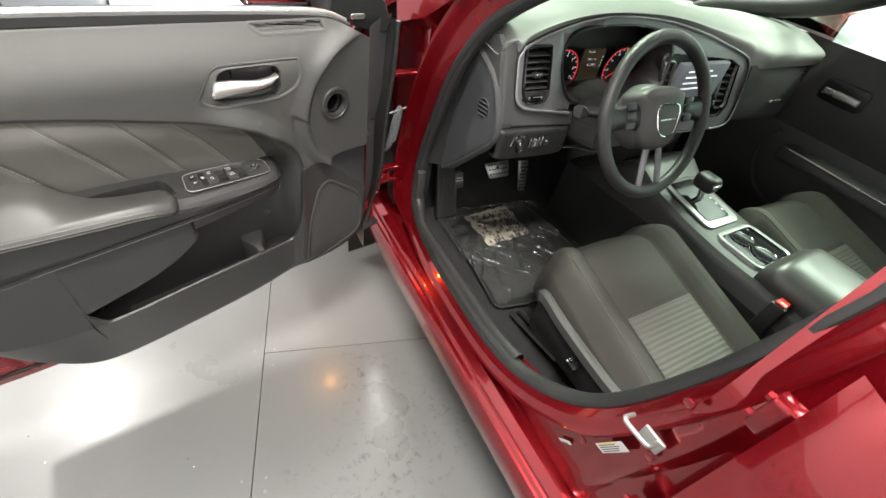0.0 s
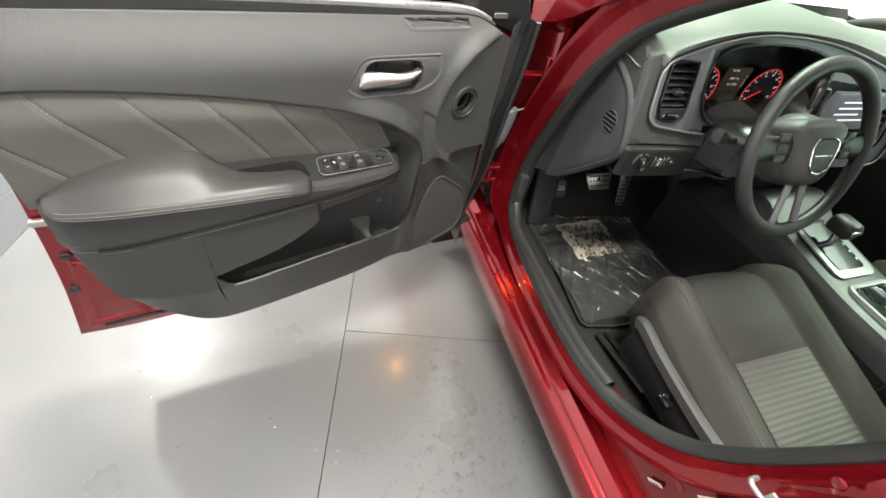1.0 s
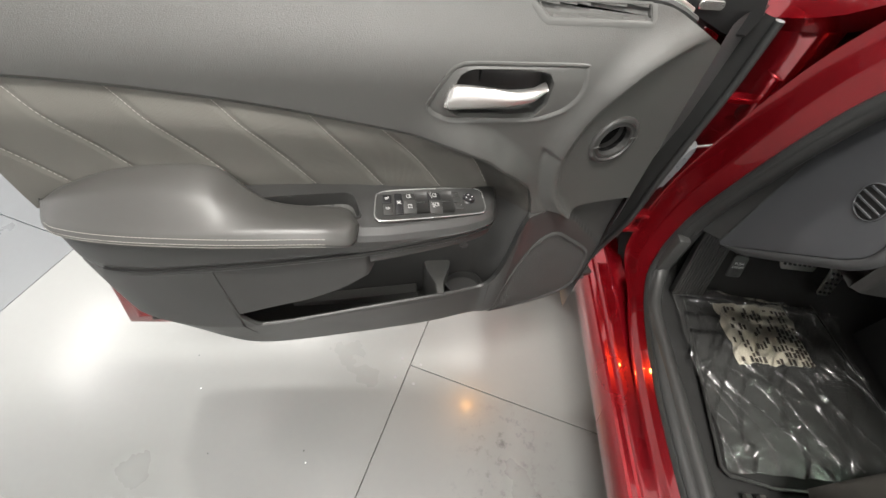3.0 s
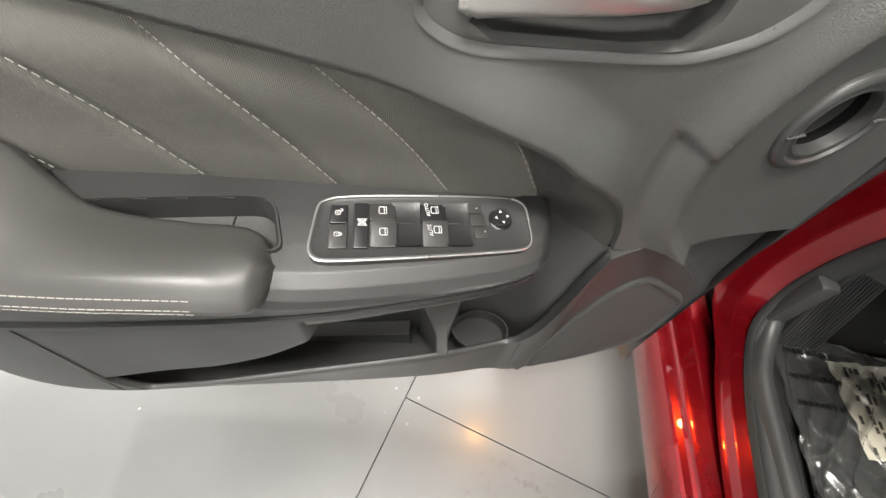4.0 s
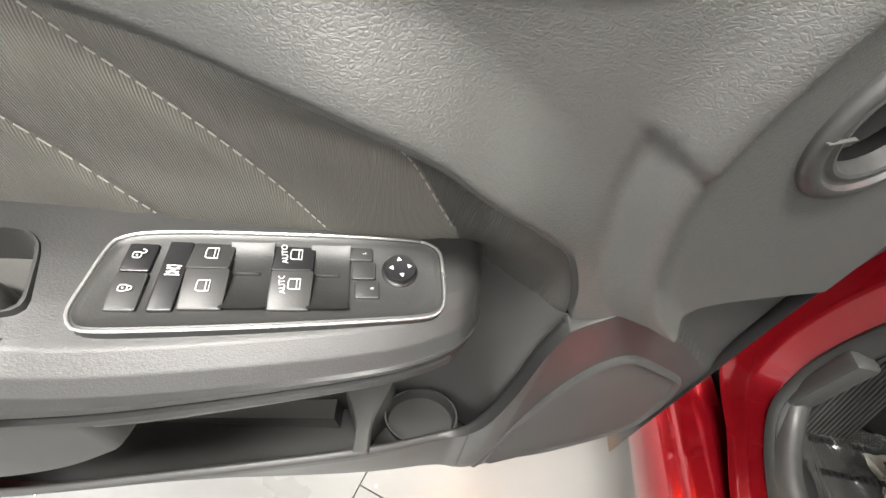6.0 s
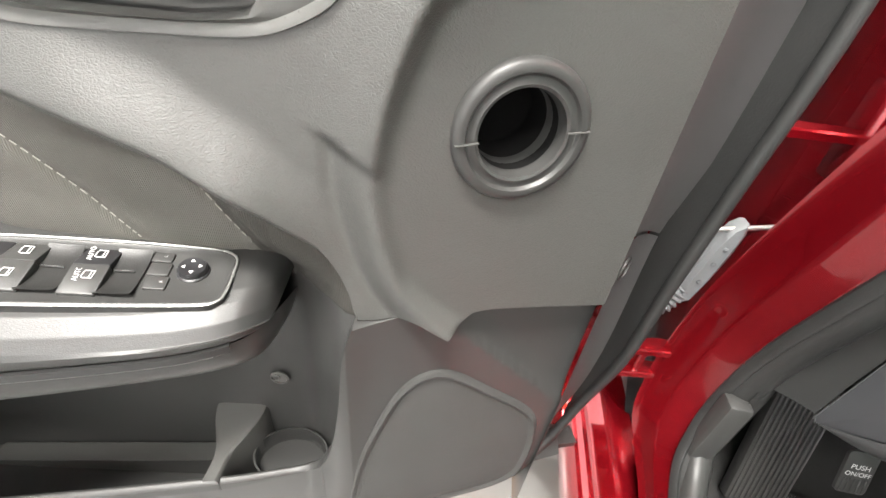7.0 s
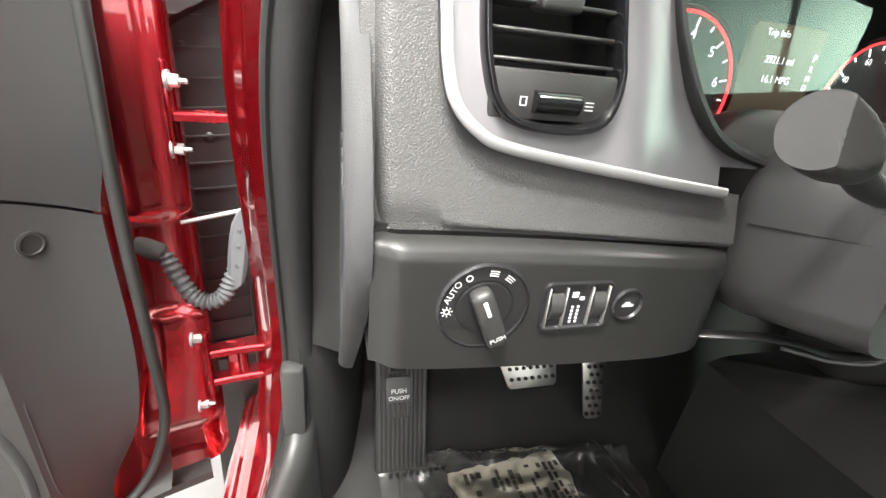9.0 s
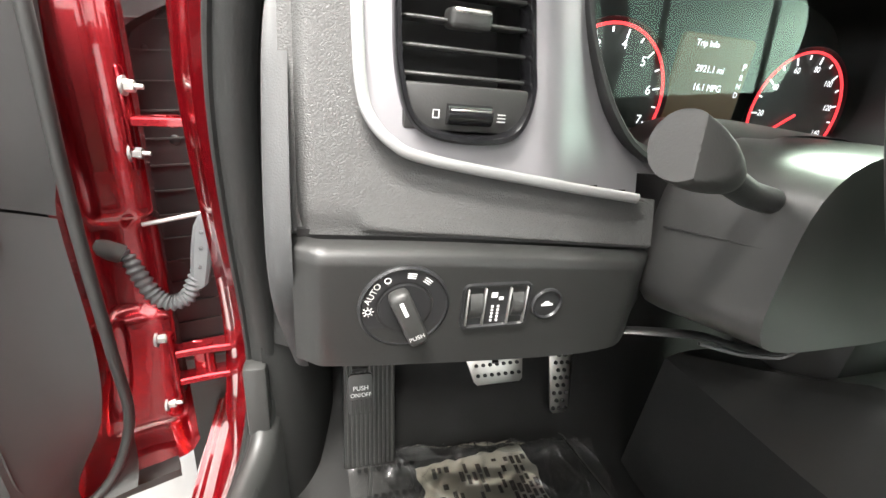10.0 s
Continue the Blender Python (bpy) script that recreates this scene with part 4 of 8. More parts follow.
def build_door_shell(d):
    low = lerp_table([(0.10, 0.47), (0.3, 0.43), (0.45, 0.37), (0.6, 0.335), (0.7, 0.32), (1.0, 0.305), (1.135, 0.312)])
    rear = lerp_table([(0.31, 1.132), (0.478, 1.10), (0.65, 1.078), (0.82, 1.064), (0.93, 1.075), (1.05, 1.085)])
    stand = Matrix(((1, 0, 0, 0), (0, 0, 1, -0.03), (0, 1, 0, 0), (0, 0, 0, 1)))
    bm = bmesh.new()
    outline = [(0.135 + 0.995 * k / 20, low(0.135 + 0.995 * k / 20)) for k in range(20)]
    outline += [(rear(0.312 + 0.72 * k / 14), 0.312 + 0.72 * k / 14) for k in range(15)]
    outline += [(0.135, 1.0)]
    plate(bm, outline, 0.165, 0.006, 2, stand)
    shell = part("door_shell", bm, RED, d)
    # pressed panel and drain slot in the exposed corner of the shell
    bm = bmesh.new()
    ring = even([(0.97, 0.345), (1.105, 0.335), (1.06, 0.57), (1.035, 0.55), (1.0, 0.45)], 60)
    loft(bm, [[(p.x, 0.1352, p.y) for p in ring], [(p.x, 0.139, p.y) for p in grown(ring, -0.006)], [(p.x, 0.139, p.y) for p in grown(ring, -0.012)], [(p.x, 0.1352, p.y) for p in grown(ring, -0.02)]], False)
    part("pressed_bead", bm, RED, shell)
    bm = bmesh.new()
    box(bm, 0.93, 1.075, 0.1345, 0.1375, 0.328, 0.337, 0.001, 1)
    part("drain_slot", bm, BLACK, shell, "black drain slot")
    # front end: face at the hinges with two bulges
    bm = bmesh.new()
    plan = curve([(0.14, 0.13, 0), (0.09, 0.075, 0), (0.068, 0.038, 0), (0.054, 0.012, 0), (0.03, 0.003, 0), (0.005, 0.0, 0), (-0.008, -0.01, 0), (-0.010, -0.03, 0)])

    def end(s, t):
        p = plan(s)
        z0 = 0.335 + 0.105 * (1 - step(0.04, 0.2, s))
        z = z0 + (1.015 - z0) * t
        h = (step(0.73, 0.75, z) * (1 - step(0.99, 1.01, z)) + step(0.41, 0.43, z) * (1 - step(0.60, 0.62, z))) * step(0.35, 0.5, s) * (1 - step(0.78, 0.9, s))
        lean = 0.045 * (1 - step(0.40, 0.62, z)) * (1 - s)
        return (p.x - 0.008 * h + lean, p.y + 0.010 * h, z)
    surf(bm, end, 40, 90)
    part("hinge_face", bm, RED, shell)
    # grey plastic facing at the front end, in two pieces
    for z0, z1, m in ((0.775, 1.035, TRIM_FACE), (0.378, 0.772, TRIM_FACE)):
        bm = bmesh.new()

        def face(s, t):
            z = z0 + (z1 - z0) * t
            z += (0.042 * (1 - s) - 0.006) * ((1 - t) if z0 > 0.7 else t)
            far = FACING_EDGE(z)
            u = 0.126 + (far - 0.126) * s
            return (u, plate_w(0.126) - 0.002 - 0.083 * s ** 0.9 - 0.006 * math.sin(math.pi * s), z)
        surf(bm, face, 14, 20)
        part("end_facing", bm, m, d)
    bm = bmesh.new()
    surf(bm, lambda s, t: (0.124 - 0.060 * s, plate_w(0.126) - 0.007 - 0.083 * s ** 0.9 - 0.006 * math.sin(math.pi * s), 0.758 + 0.045 * (1 - s) + 0.018 * t), 14, 4)
    part("seam_backing", bm, BLACK, d)
    bm = bmesh.new()
    lathe(bm, [(0.0115, -0.001), (0.0115, 0.0015), (0.009, 0.002), (0.0085, 0.0006), (0.0, 0.0006)], Matrix.Translation((0.098, plate_w(0.126) - 0.0435, 0.756)) @ Vector((-0.76, 0.64, 0)).to_track_quat("Z", "Y").to_matrix().to_4x4(), 24)
    part("trim_clip", bm, TRIM_DARK, d)
    # rubber tube seal down the front end
    bm = bmesh.new()
    path = curve([(0.026, 0.112, 1.03), (0.028, 0.110, 0.93), (0.033, 0.104, 0.83), (0.036, 0.097, 0.73), (0.037, 0.088, 0.61), (0.043, 0.066, 0.50), (0.060, 0.068, 0.435), (0.082, 0.080, 0.398), (0.11, 0.10, 0.384)], 60)
    sweep(bm, path, [(0.0062 * math.cos(a), 0.0062 * math.sin(a)) for a in (2 * math.pi * k / 12 for k in range(12))], (1, 0, 0))
    for a, b in zip(path, path[1:]):
        q = [a, b, Vector((0.05, 0.05 if b.z > 0.46 else b.y - 0.02, b.z)), Vector((0.05, 0.05 if a.z > 0.46 else a.y - 0.02, a.z))]
        bm.faces.new([bm.verts.new(p) for p in q])
    part("tube_seal", bm, RUBBER, d, "black rubber tube seal")
    # lower rubber strip under the door
    bm = bmesh.new()
    sweep(bm, [(0.01 + 0.0535 * k, 0.03 + 0.03 * min(1, k / 3), 0.352 - 0.009 * min(1, k / 5) - 0.0015 * max(0, k - 5)) for k in range(21)], [(-0.012, -0.01), (0.012, -0.01), (0.014, 0.006), (-0.014, 0.006)])
    part("bottom_seal", bm, RUBBER, d)
    # belt strips: bright strip and black glass seal
    for off, z0, w, m, nm in ((0.148, 0.002, 0.006, RUBBER, "glass_seal"), (0.133, 0.006, 0.005, SATIN, "belt_strip"), (0.12, 0.004, 0.005, RUBBER, "glass_seal")):
        bm = bmesh.new()
        sweep(bm, [(0.17 + 0.9 * k / 40, off, BELT(0.17 + 0.9 * k / 40) + z0) for k in range(41)], [(-w, -0.012), (w, -0.012), (w, 0.001), (w * 0.5, 0.004), (-w * 0.5, 0.004), (-w, 0.001)])
        part(nm, bm, m, d)
    # window frame above the belt
    bm = bmesh.new()
    path = curve([(0.06, 0.07, 1.0), (0.16, 0.05, 1.12), (0.32, 0.0, 1.26), (0.5, -0.05, 1.36), (0.72, -0.08, 1.405), (0.95, -0.08, 1.40), (1.05, -0.06, 1.36), (1.075, 0.0, 1.2), (1.075, 0.07, 1.05)], 60)
    sweep(bm, path, [(-0.012, -0.02), (0.012, -0.02), (0.012, 0.02), (-0.012, 0.02)], (0, 1, 0))
    part("window_frame", bm, BLACK, d)
    # latch edge: striker slot and screws
    for z in (0.60, 0.50):
        bm = bmesh.new()
        lathe(bm, [(0.011, 0), (0.011, 0.004), (0.008, 0.006), (0.004, 0.004), (0, 0.004)], Matrix.Translation((1.058 + (0.60 - z) * 0.22, 0.135, z - 0.02)) @ pose(0, 0, 0, -90), 16)
        part("trim_plug", bm, BLACK, d)
    bm = bmesh.new()
    box(bm, 1.045, 1.072, 0.137, 0.15, 0.675, 0.69, 0.003)
    part("latch_plate", bm, STEEL, d, "bright steel latch plate")


def build_upper_trim(d):
    bm = bmesh.new()

    def up(s, t):
        u = 0.126 + 0.324 * s / 0.55 if s < 0.55 else 0.45 + 0.59 * (s - 0.55) / 0.45
        zb = CLOTH_TOP(u) - 0.002 if u > 0.3115 else SEAM_LOW(u)
        z = zb + (BELT(u) - zb) * t
        return (u, upper_w(u, z), z)
    surf(bm, up, 380, 110)
    inner = [(p.x, p.y) for p in grown(even(HANDLE_RIM, 60), -0.0028)]
    slot = [(0.376, 1.054), (0.235, 1.057), (0.231, 1.040), (0.358, 1.038)]
    slot_in = [(p.x, p.y) for p in grown(even(slot, 60), -0.003)]
    cut(bm, lambda u, z: in_poly(u, z, inner) or in_poly(u, z, slot_in) or math.hypot(u - PORT[0], z - PORT[1]) < 0.0335)
    # edges turned back
    trim = part("upper_trim", bm, TRIM, d, angle=60)
    bm = bmesh.new()
    ring = even(slot, 60)
    loft(bm, [[(p.x, upper_w(p.x, p.y) + 0.0004, p.y) for p in grown(ring, 0.005)], [(p.x, upper_w(p.x, p.y) + 0.0016, p.y) for p in grown(ring, 0.001)], [(p.x, upper_w(p.x, p.y) + 0.001, p.y) for p in grown(ring, -0.001)], [(p.x, upper_w(p.x, p.y) - 0.006, p.y) for p in grown(ring, -0.004)]], True)
    part("demister_slot", bm, TRIM_MID, trim)


def build_port(d):
    axis = Vector((-0.25, 1, 0.0)).normalized()
    m = Matrix.Translation((PORT[0], plate_w(PORT[0]), PORT[1])) @ axis.to_track_quat("Z", "Y").to_matrix().to_4x4()
    bm = bmesh.new()
    lathe(bm, [(0.0385, -0.004), (0.0385, 0.0015), (0.0372, 0.004), (0.0345, 0.0055), (0.0318, 0.005), (0.0305, 0.0028), (0.0285, 0.0024), (0.0262, 0.0036), (0.0245, 0.003), (0.0238, -0.001), (0.0232, -0.012), (0.0228, -0.013), (0.0228, -0.02)], m, 64)
    ring = part("speaker_ring", bm, TRIM_DARK, d, "dark grey plastic ring round a dark opening")
    # near-black colour paints the deep shade this shallow cavity would not get
    bm = bmesh.new()
    lathe(bm, [(0.0232, -0.005), (0.0228, -0.044), (0.0, -0.044)], m, 40)
    part("opening", bm, material("deep_shade_black", (0.004, 0.004, 0.004), 0.9, spec=0.1), ring)
    bm = bmesh.new()
    for a in (5, 188):
        box(bm, 0.0245, 0.037, -0.0003, 0.0003, 0.0045, 0.0062, 0, 1, m @ pose(0, 0, 0, 0, 0, a))
    part("moulding_mark", bm, TRIM_MID, ring)


def build_handle(d):
    ring = even(HANDLE_RIM, 90)
    w = lambda p, h: (p.x, upper_w(p.x, p.y) + h, p.y)  # noqa: E731
    hole = even([(0.463, 0.936), (0.463, 0.958), (0.452, 0.982), (0.44, 0.989), (0.37, 0.991), (0.345, 0.988), (0.338, 0.977), (0.340, 0.948), (0.352, 0.932), (0.38, 0.928), (0.45, 0.9275)], 90)
    bm = bmesh.new()
    loft(bm, [[w(p, -0.004) for p in grown(ring, 0.0015)], [w(p, 0.0018) for p in ring], [w(p, 0.0016) for p in grown(ring, -0.002)], [w(p, -0.001) for p in grown(ring, -0.005)],
              [w(p, 0.0005) for p in [a.lerp(b, 0.6) for a, b in zip(grown(ring, -0.006), hole)]], [w(p, 0.0) for p in hole], [w(p, -0.006) for p in grown(hole, -0.002)]], False)
    bez = part("handle_bezel", bm, TRIM_MID, d, "dark grey recessed handle surround")
    bm = bmesh.new()
    low = [Vector((0.402, 0.961)).lerp(p, 0.86) for p in hole]
    loft(bm, [[w(p, -0.004) for p in grown(hole, -0.001)], [w(p, -0.03) for p in low], [w(Vector((0.402, 0.961)).lerp(p, 0.5), -0.034) for p in hole]])
    cup = part("handle_cup", bm, TRIM_DARK, bez, "dark grey hollow behind the handle")
    # flat black patch paints the shade of the hole above the lever
    bm = bmesh.new()
    dark = even(rounded(0.345, 0.424, 0.955, 0.986, 0.006, 4), 40)
    loft(bm, [[w(p, -0.0335) for p in dark], [w(p, -0.0275) for p in grown(dark, -0.001)]])
    part("shade_patch", bm, BLACK, cup, "black patch for the dark hole above the lever")
    # lever: a curved bright bar, thick at the latch end
    bm = bmesh.new()
    rows = []
    top = lerp_table([(0.345, 0.967), (0.36, 0.9655), (0.39, 0.963), (0.42, 0.966), (0.45, 0.967), (0.464, 0.963), (0.470, 0.95)])
    bot = lerp_table([(0.345, 0.962), (0.36, 0.951), (0.39, 0.944), (0.42, 0.940), (0.45, 0.936), (0.464, 0.934), (0.470, 0.938)])
    for k in range(26):
        u = 0.345 + 0.125 * k / 25
        c, h = (top(u) + bot(u)) / 2 + 0.006, max(0.0015, (top(u) - bot(u)) / 2)
        out = 0.012 + 0.004 * math.sin(math.pi * k / 25) - 0.006 * (1 - step(0, 0.15, k / 25))
        rows.append([(u, upper_w(u, c) + out - 0.010 + 0.010 * math.cos(a), c + h * math.sin(a)) for a in (2 * math.pi * q / 20 for q in range(20))])
    loft(bm, rows, True, True)
    part("handle_lever", bm, SATIN, d, "bright satin metal handle lever")


def cloth_low(u):
    return POD_TOP(u) - 0.02 if u > 0.39 else 0.742 + (u - 0.312) * 0.10 if u > 0.313 else min(0.742, CLOTH_TOP(u) - 0.002)


def build_cloth(d):
    bm = bmesh.new()

    def cl(s, t):
        u = 0.3108 + 0.7272 * s
        zb = cloth_low(u)
        z = zb + (CLOTH_TOP(u) + 0.001 - zb) * t
        near = min(to_line(u, z, line) for line in STITCHES)
        w = cloth_w(u) + 0.008 * math.sin(math.pi * min(1, 0.12 + 0.88 * t)) ** 0.7 + 0.012 * step(0.35, 0.95, t) - 0.006 * step(0.96, 1.0, t)
        # the pointed front end runs from the pocket's wall up to the trim
        back_w = 0.147 + 0.042 * (1 - step(0.312, 0.375, u))
        edge_w = upper_w(u, CLOTH_TOP(u) + 0.001) - 0.003
        w += (back_w + (edge_w - back_w) * step(0.0, 0.9, t) - w) * (1 - step(0.36, 0.41, u))
        # the upper border rises to the rolled edge of the trim
        w += (edge_w - w) * step(0.7, 1.0, t) ** 1.5
        return (u, w - 0.0022 * math.exp(-(near / 0.0045) ** 2), z)
    surf(bm, cl, 260, 60)
    seam = [(0.4455, 0.894)] + STITCHES[-1] + [(0.374, 0.74)]
    tip = [(u - 0.002, z) for u, z in seam] + [(0.2, 0.70), (0.2, 0.95)]
    edge = tip[:len(seam)]

    def trued(bm):
        """Draws the cut edge onto the seam."""
        for v in bm.verts:
            if v.is_boundary and to_line(v.co.x, v.co.z, edge) < 0.0045 and abs(v.co.z - CLOTH_TOP(v.co.x) - 0.001) > 0.001:
                a, b = min(zip(edge, edge[1:]), key=lambda e: to_line(v.co.x, v.co.z, list(e)))
                d = Vector(b) - Vector(a)
                q = Vector(a) + d * max(0.0, min(1.0, (Vector((v.co.x, v.co.z)) - Vector(a)).dot(d) / d.length_squared))
                v.co.x, v.co.z = q
    cut(bm, lambda u, z: in_poly(u, z, tip))
    trued(bm)
    cloth = part("cloth_panel", bm, CLOTH, d, angle=70)
    bm = bmesh.new()
    surf(bm, cl, 260, 60)
    cut(bm, lambda u, z: not in_poly(u, z, tip))
    trued(bm)
    part("panel_tip", bm, SHADED_CLOTH, d, angle=70)
    for line in STITCHES:
        bm = bmesh.new()
        length = sum(math.dist(a, b) for a, b in zip(line, line[1:]))
        at = curve([(a, b, 0) for a, b in line])
        n = int(length / 0.0055)
        for k in range(n):
            a, b = at((k + 0.15) / n), at((k + 0.8) / n)
            pts = []
            for p in (a, b):
                zb = cloth_low(p.x)
                t = (p.y - zb) / (CLOTH_TOP(p.x) + 0.001 - zb)
                pts.append(Vector((p.x, cl((p.x - 0.3108) / 0.7272, t)[1] + 0.0005, p.y)))
            cyl(bm, 0.0004, 0.0004, pts[0], pts[1], 5)
        part("stitching", bm, THREAD, cloth, "pale thread stitching")


def pod_section(u):
    """The switch pod and lower armrest, from the cloth over the top to its under seam."""
    zt, wo, zs = POD_TOP(u), POD_OUT(u), ARM_SEAM(u)
    wi = min(cloth_w(u) - 0.006, wo - 0.02)
    deep = max(0.012, zt - zs)
    tilt = 0.12 * (1 - step(0.57, 0.62, u))
    up = lambda w: zt + tilt * (0.205 - w)  # noqa: E731
    return [(wi - 0.01, up(wi) - 0.010), (wi, up(wi) - 0.003), (wi + 0.008, up(wi + 0.008)), (wi + (wo - wi) * 0.4, up(wi + (wo - wi) * 0.4)), (wi + (wo - wi) * 0.62, up(wi + (wo - wi) * 0.62) - 0.001), (wo - 0.018, up(wo - 0.018) - 0.003), (wo - 0.008, up(wo) - 0.007), (wo - 0.002, up(wo) - 0.014),
            (wo, zt - min(0.03, deep * 0.66)), (wo - 0.001, zt - deep * 0.85), (wo - 0.004, zs)]


def nose(u, r=0.016):
    """How far the blunt rounded end of the switch pod draws in."""
    x = max(0.0, 0.366 + r - u)
    return r - math.sqrt(max(0.0, r * r - x * x))


def build_armrest(d):
    bm = bmesh.new()
    n = 240

    def pod(s, t):
        u = 0.366 + 0.655 * s ** 1.15
        sec = pod_section(u)
        x = t * (len(sec) - 1)
        i = min(int(x), len(sec) - 2)
        p = Vector((sec[i][0], sec[i][1])).lerp(Vector((sec[i + 1][0], sec[i + 1][1])), x - i)
        inset = nose(u)
        w0, zm = cloth_w(u) - 0.012, ARM_SEAM(u)
        return (u, w0 + (p.x - w0) * max(0.0, 1 - inset / max(0.02, p.x - w0)), zm + max(0.0, p.y - zm - inset * 0.8) if p.y > zm else zm)
    g = surf(bm, pod, n, 130)
    bm.faces.new(g[0])
    # the pull hollow behind the padded rest
    ring = even([(p.x, p.y) for p in curve([(0.577, 0.236, 0), (0.584, 0.212, 0), (0.589, 0.2035, 0), (0.598, 0.1995, 0), (0.621, 0.2025, 0), (0.676, 0.211, 0), (0.735, 0.221, 0), (0.745, 0.232, 0), (0.735, 0.241, 0), (0.65, 0.243, 0), (0.59, 0.243, 0), (0.577, 0.236, 0)], 120)][:-1], 90)
    hole = [(p.x, p.y) for p in ring]
    gone = [f for f in bm.faces if in_poly(f.calc_center_median().x, f.calc_center_median().y, hole) and f.calc_center_median().z > 0.77]
    bmesh.ops.delete(bm, geom=gone, context="FACES")
    arm = part("armrest_body", bm, LEATHER_DARK, d, angle=60)
    bm = bmesh.new()
    brim = lambda p: POD_TOP(p.x) + 0.12 * (1 - step(0.57, 0.62, p.x)) * (0.205 - p.y)  # noqa: E731
    core = Vector((0.655, 0.222))
    slim = lambda k: [core.lerp(p, k) for p in ring]  # noqa: E731
    loft(bm, [[(p.x, p.y, brim(p) - 0.003) for p in slim(1.03)], [(p.x, p.y, brim(p) + 0.0012) for p in slim(1.012)], [(p.x, p.y, brim(p) + 0.0012) for p in slim(0.99)], [(p.x, p.y, brim(p) - 0.002) for p in slim(0.965)], [(p.x, p.y, brim(p) - 0.028) for p in slim(0.94)]])
    pull = part("pull_hollow", bm, LEATHER_DARK, arm, "hollow grip in the armrest")
    # floor coloured paler than the walls, painting the light that falls on it
    bm = bmesh.new()
    loft(bm, [[(p.x, p.y, brim(p) - 0.030) for p in slim(0.955)], [(p.x, p.y, brim(p) - 0.0225) for p in slim(0.95)], [(p.x, p.y, brim(p) - 0.0215) for p in slim(0.93)]])
    part("lit_hollow_floor", bm, TRIM_MID, pull, "grip floor in paler grey for the light on it")
    bm = bmesh.new()
    box(bm, 0.6195, 0.6208, 0.204, 0.232, 0.768, 0.7765, 0.0003, 1)
    part("floor_joint", bm, BLACK, pull)
    # padded rest
    top = lerp_table([(0.578, 0.787), (0.59, 0.794), (0.62, 0.798), (0.669, 0.802), (0.72, 0.810), (0.745, 0.820), (0.765, 0.834), (0.785, 0.840), (0.81, 0.841), (0.85, 0.838), (0.9, 0.829), (0.94, 0.816), (0.98, 0.799), (1.012, 0.778)])
    back = lerp_table([(0.578, 0.235), (0.60, 0.222), (0.64, 0.222), (0.70, 0.218), (0.735, 0.20), (0.76, 0.186), (0.9, 0.184), (1.012, 0.19)])
    out = lerp_table([(0.578, 0.266), (0.583, 0.277), (0.592, 0.284), (0.62, 0.289), (0.7, 0.293), (0.8, 0.290), (0.9, 0.278), (0.97, 0.258), (1.0, 0.236), (1.012, 0.215)])
    low = lerp_table([(0.578, 0.768), (0.6, 0.772), (0.63, 0.778), (0.68, 0.781), (0.8, 0.780), (0.9, 0.774), (0.96, 0.767), (1.012, 0.756)])

    def pad(s, t):
        u = 0.578 + 0.434 * s ** 1.5
        zt, b, o, lo = top(u), back(u), out(u), low(u)
        ridge = lo + 0.019
        sec = [(b, lo - 0.01), (b, zt - 0.014), (b + 0.004, zt - 0.004), (b + 0.014, zt), (b + (o - b) * 0.5, zt * 0.6 + ridge * 0.4 + 0.005), (o - 0.016, ridge + 0.005), (o - 0.006, ridge - 0.002), (o - 0.001, ridge - 0.008), (o, lo + 0.008), (o - 0.002, lo + 0.002), (o - 0.008, lo - 0.003)]
        x = t * (len(sec) - 1)
        i = min(int(x), len(sec) - 2)
        f = x - i
        a0, a1, a2, a3 = (Vector(sec[max(0, min(len(sec) - 1, q))]) for q in (i - 1, i, i + 1, i + 2))
        p = 0.5 * (2 * a1 + (a2 - a0) * f + (2 * a0 - 5 * a1 + 4 * a2 - a3) * f * f + (3 * a1 - a0 - 3 * a2 + a3) * f ** 3)
        x = max(0.0, 1 - (u - 0.578) / 0.018)
        f = max(0.0, 1 - x ** 3) ** 0.4
        wc, zc = b + (o - b) * 0.5, lo + 0.012
        return (u, wc + (p.x - wc) * f, zc + (p.y - zc) * f)
    bm = bmesh.new()
    g = surf(bm, pad, 130, 60)
    bm.faces.new([g[0][k] for k in range(60)])
    bm.faces.new([g[-1][k] for k in range(60)])
    rest = part("armrest_pad", bm, LEATHER, d, "padded leather armrest with stitched edge", angle=70)
    for off in (0.004, 0.010, 0.016):
        bm = bmesh.new()
        for k in range(70):
            a, b = 0.622 + 0.37 * k / 70, 0.622 + 0.37 * (k + 0.8) / 70
            f = lambda u: Vector((u, out(u) - (0.0008 if off < 0.008 else 0.0002 if off < 0.012 else 0.0042), low(u) + off))  # noqa: E731
            cyl(bm, 0.0004, 0.0004, f(a), f(b), 5)
        part("stitching", bm, THREAD, rest)
    # dark groove and bright line under the armrest
    bm = bmesh.new()
    sweep(bm, [(0.385 + 0.575 * k / 60, POD_OUT(0.385 + 0.575 * k / 60) - 0.0035, ARM_SEAM(0.385 + 0.575 * k / 60) - 0.0005) for k in range(61)], [(-0.004, -0.0032), (0.0014, -0.0032), (0.0014, 0.0026), (-0.004, 0.0026)])
    part("seam_groove", bm, BLACK, arm)
    bm = bmesh.new()
    sweep(bm, [(0.385 + 0.575 * k / 60, POD_OUT(0.385 + 0.575 * k / 60) - 0.0022, ARM_SEAM(0.385 + 0.575 * k / 60) - 0.0048) for k in range(61)], ring_profile(0.0018, 0.0014, 8))
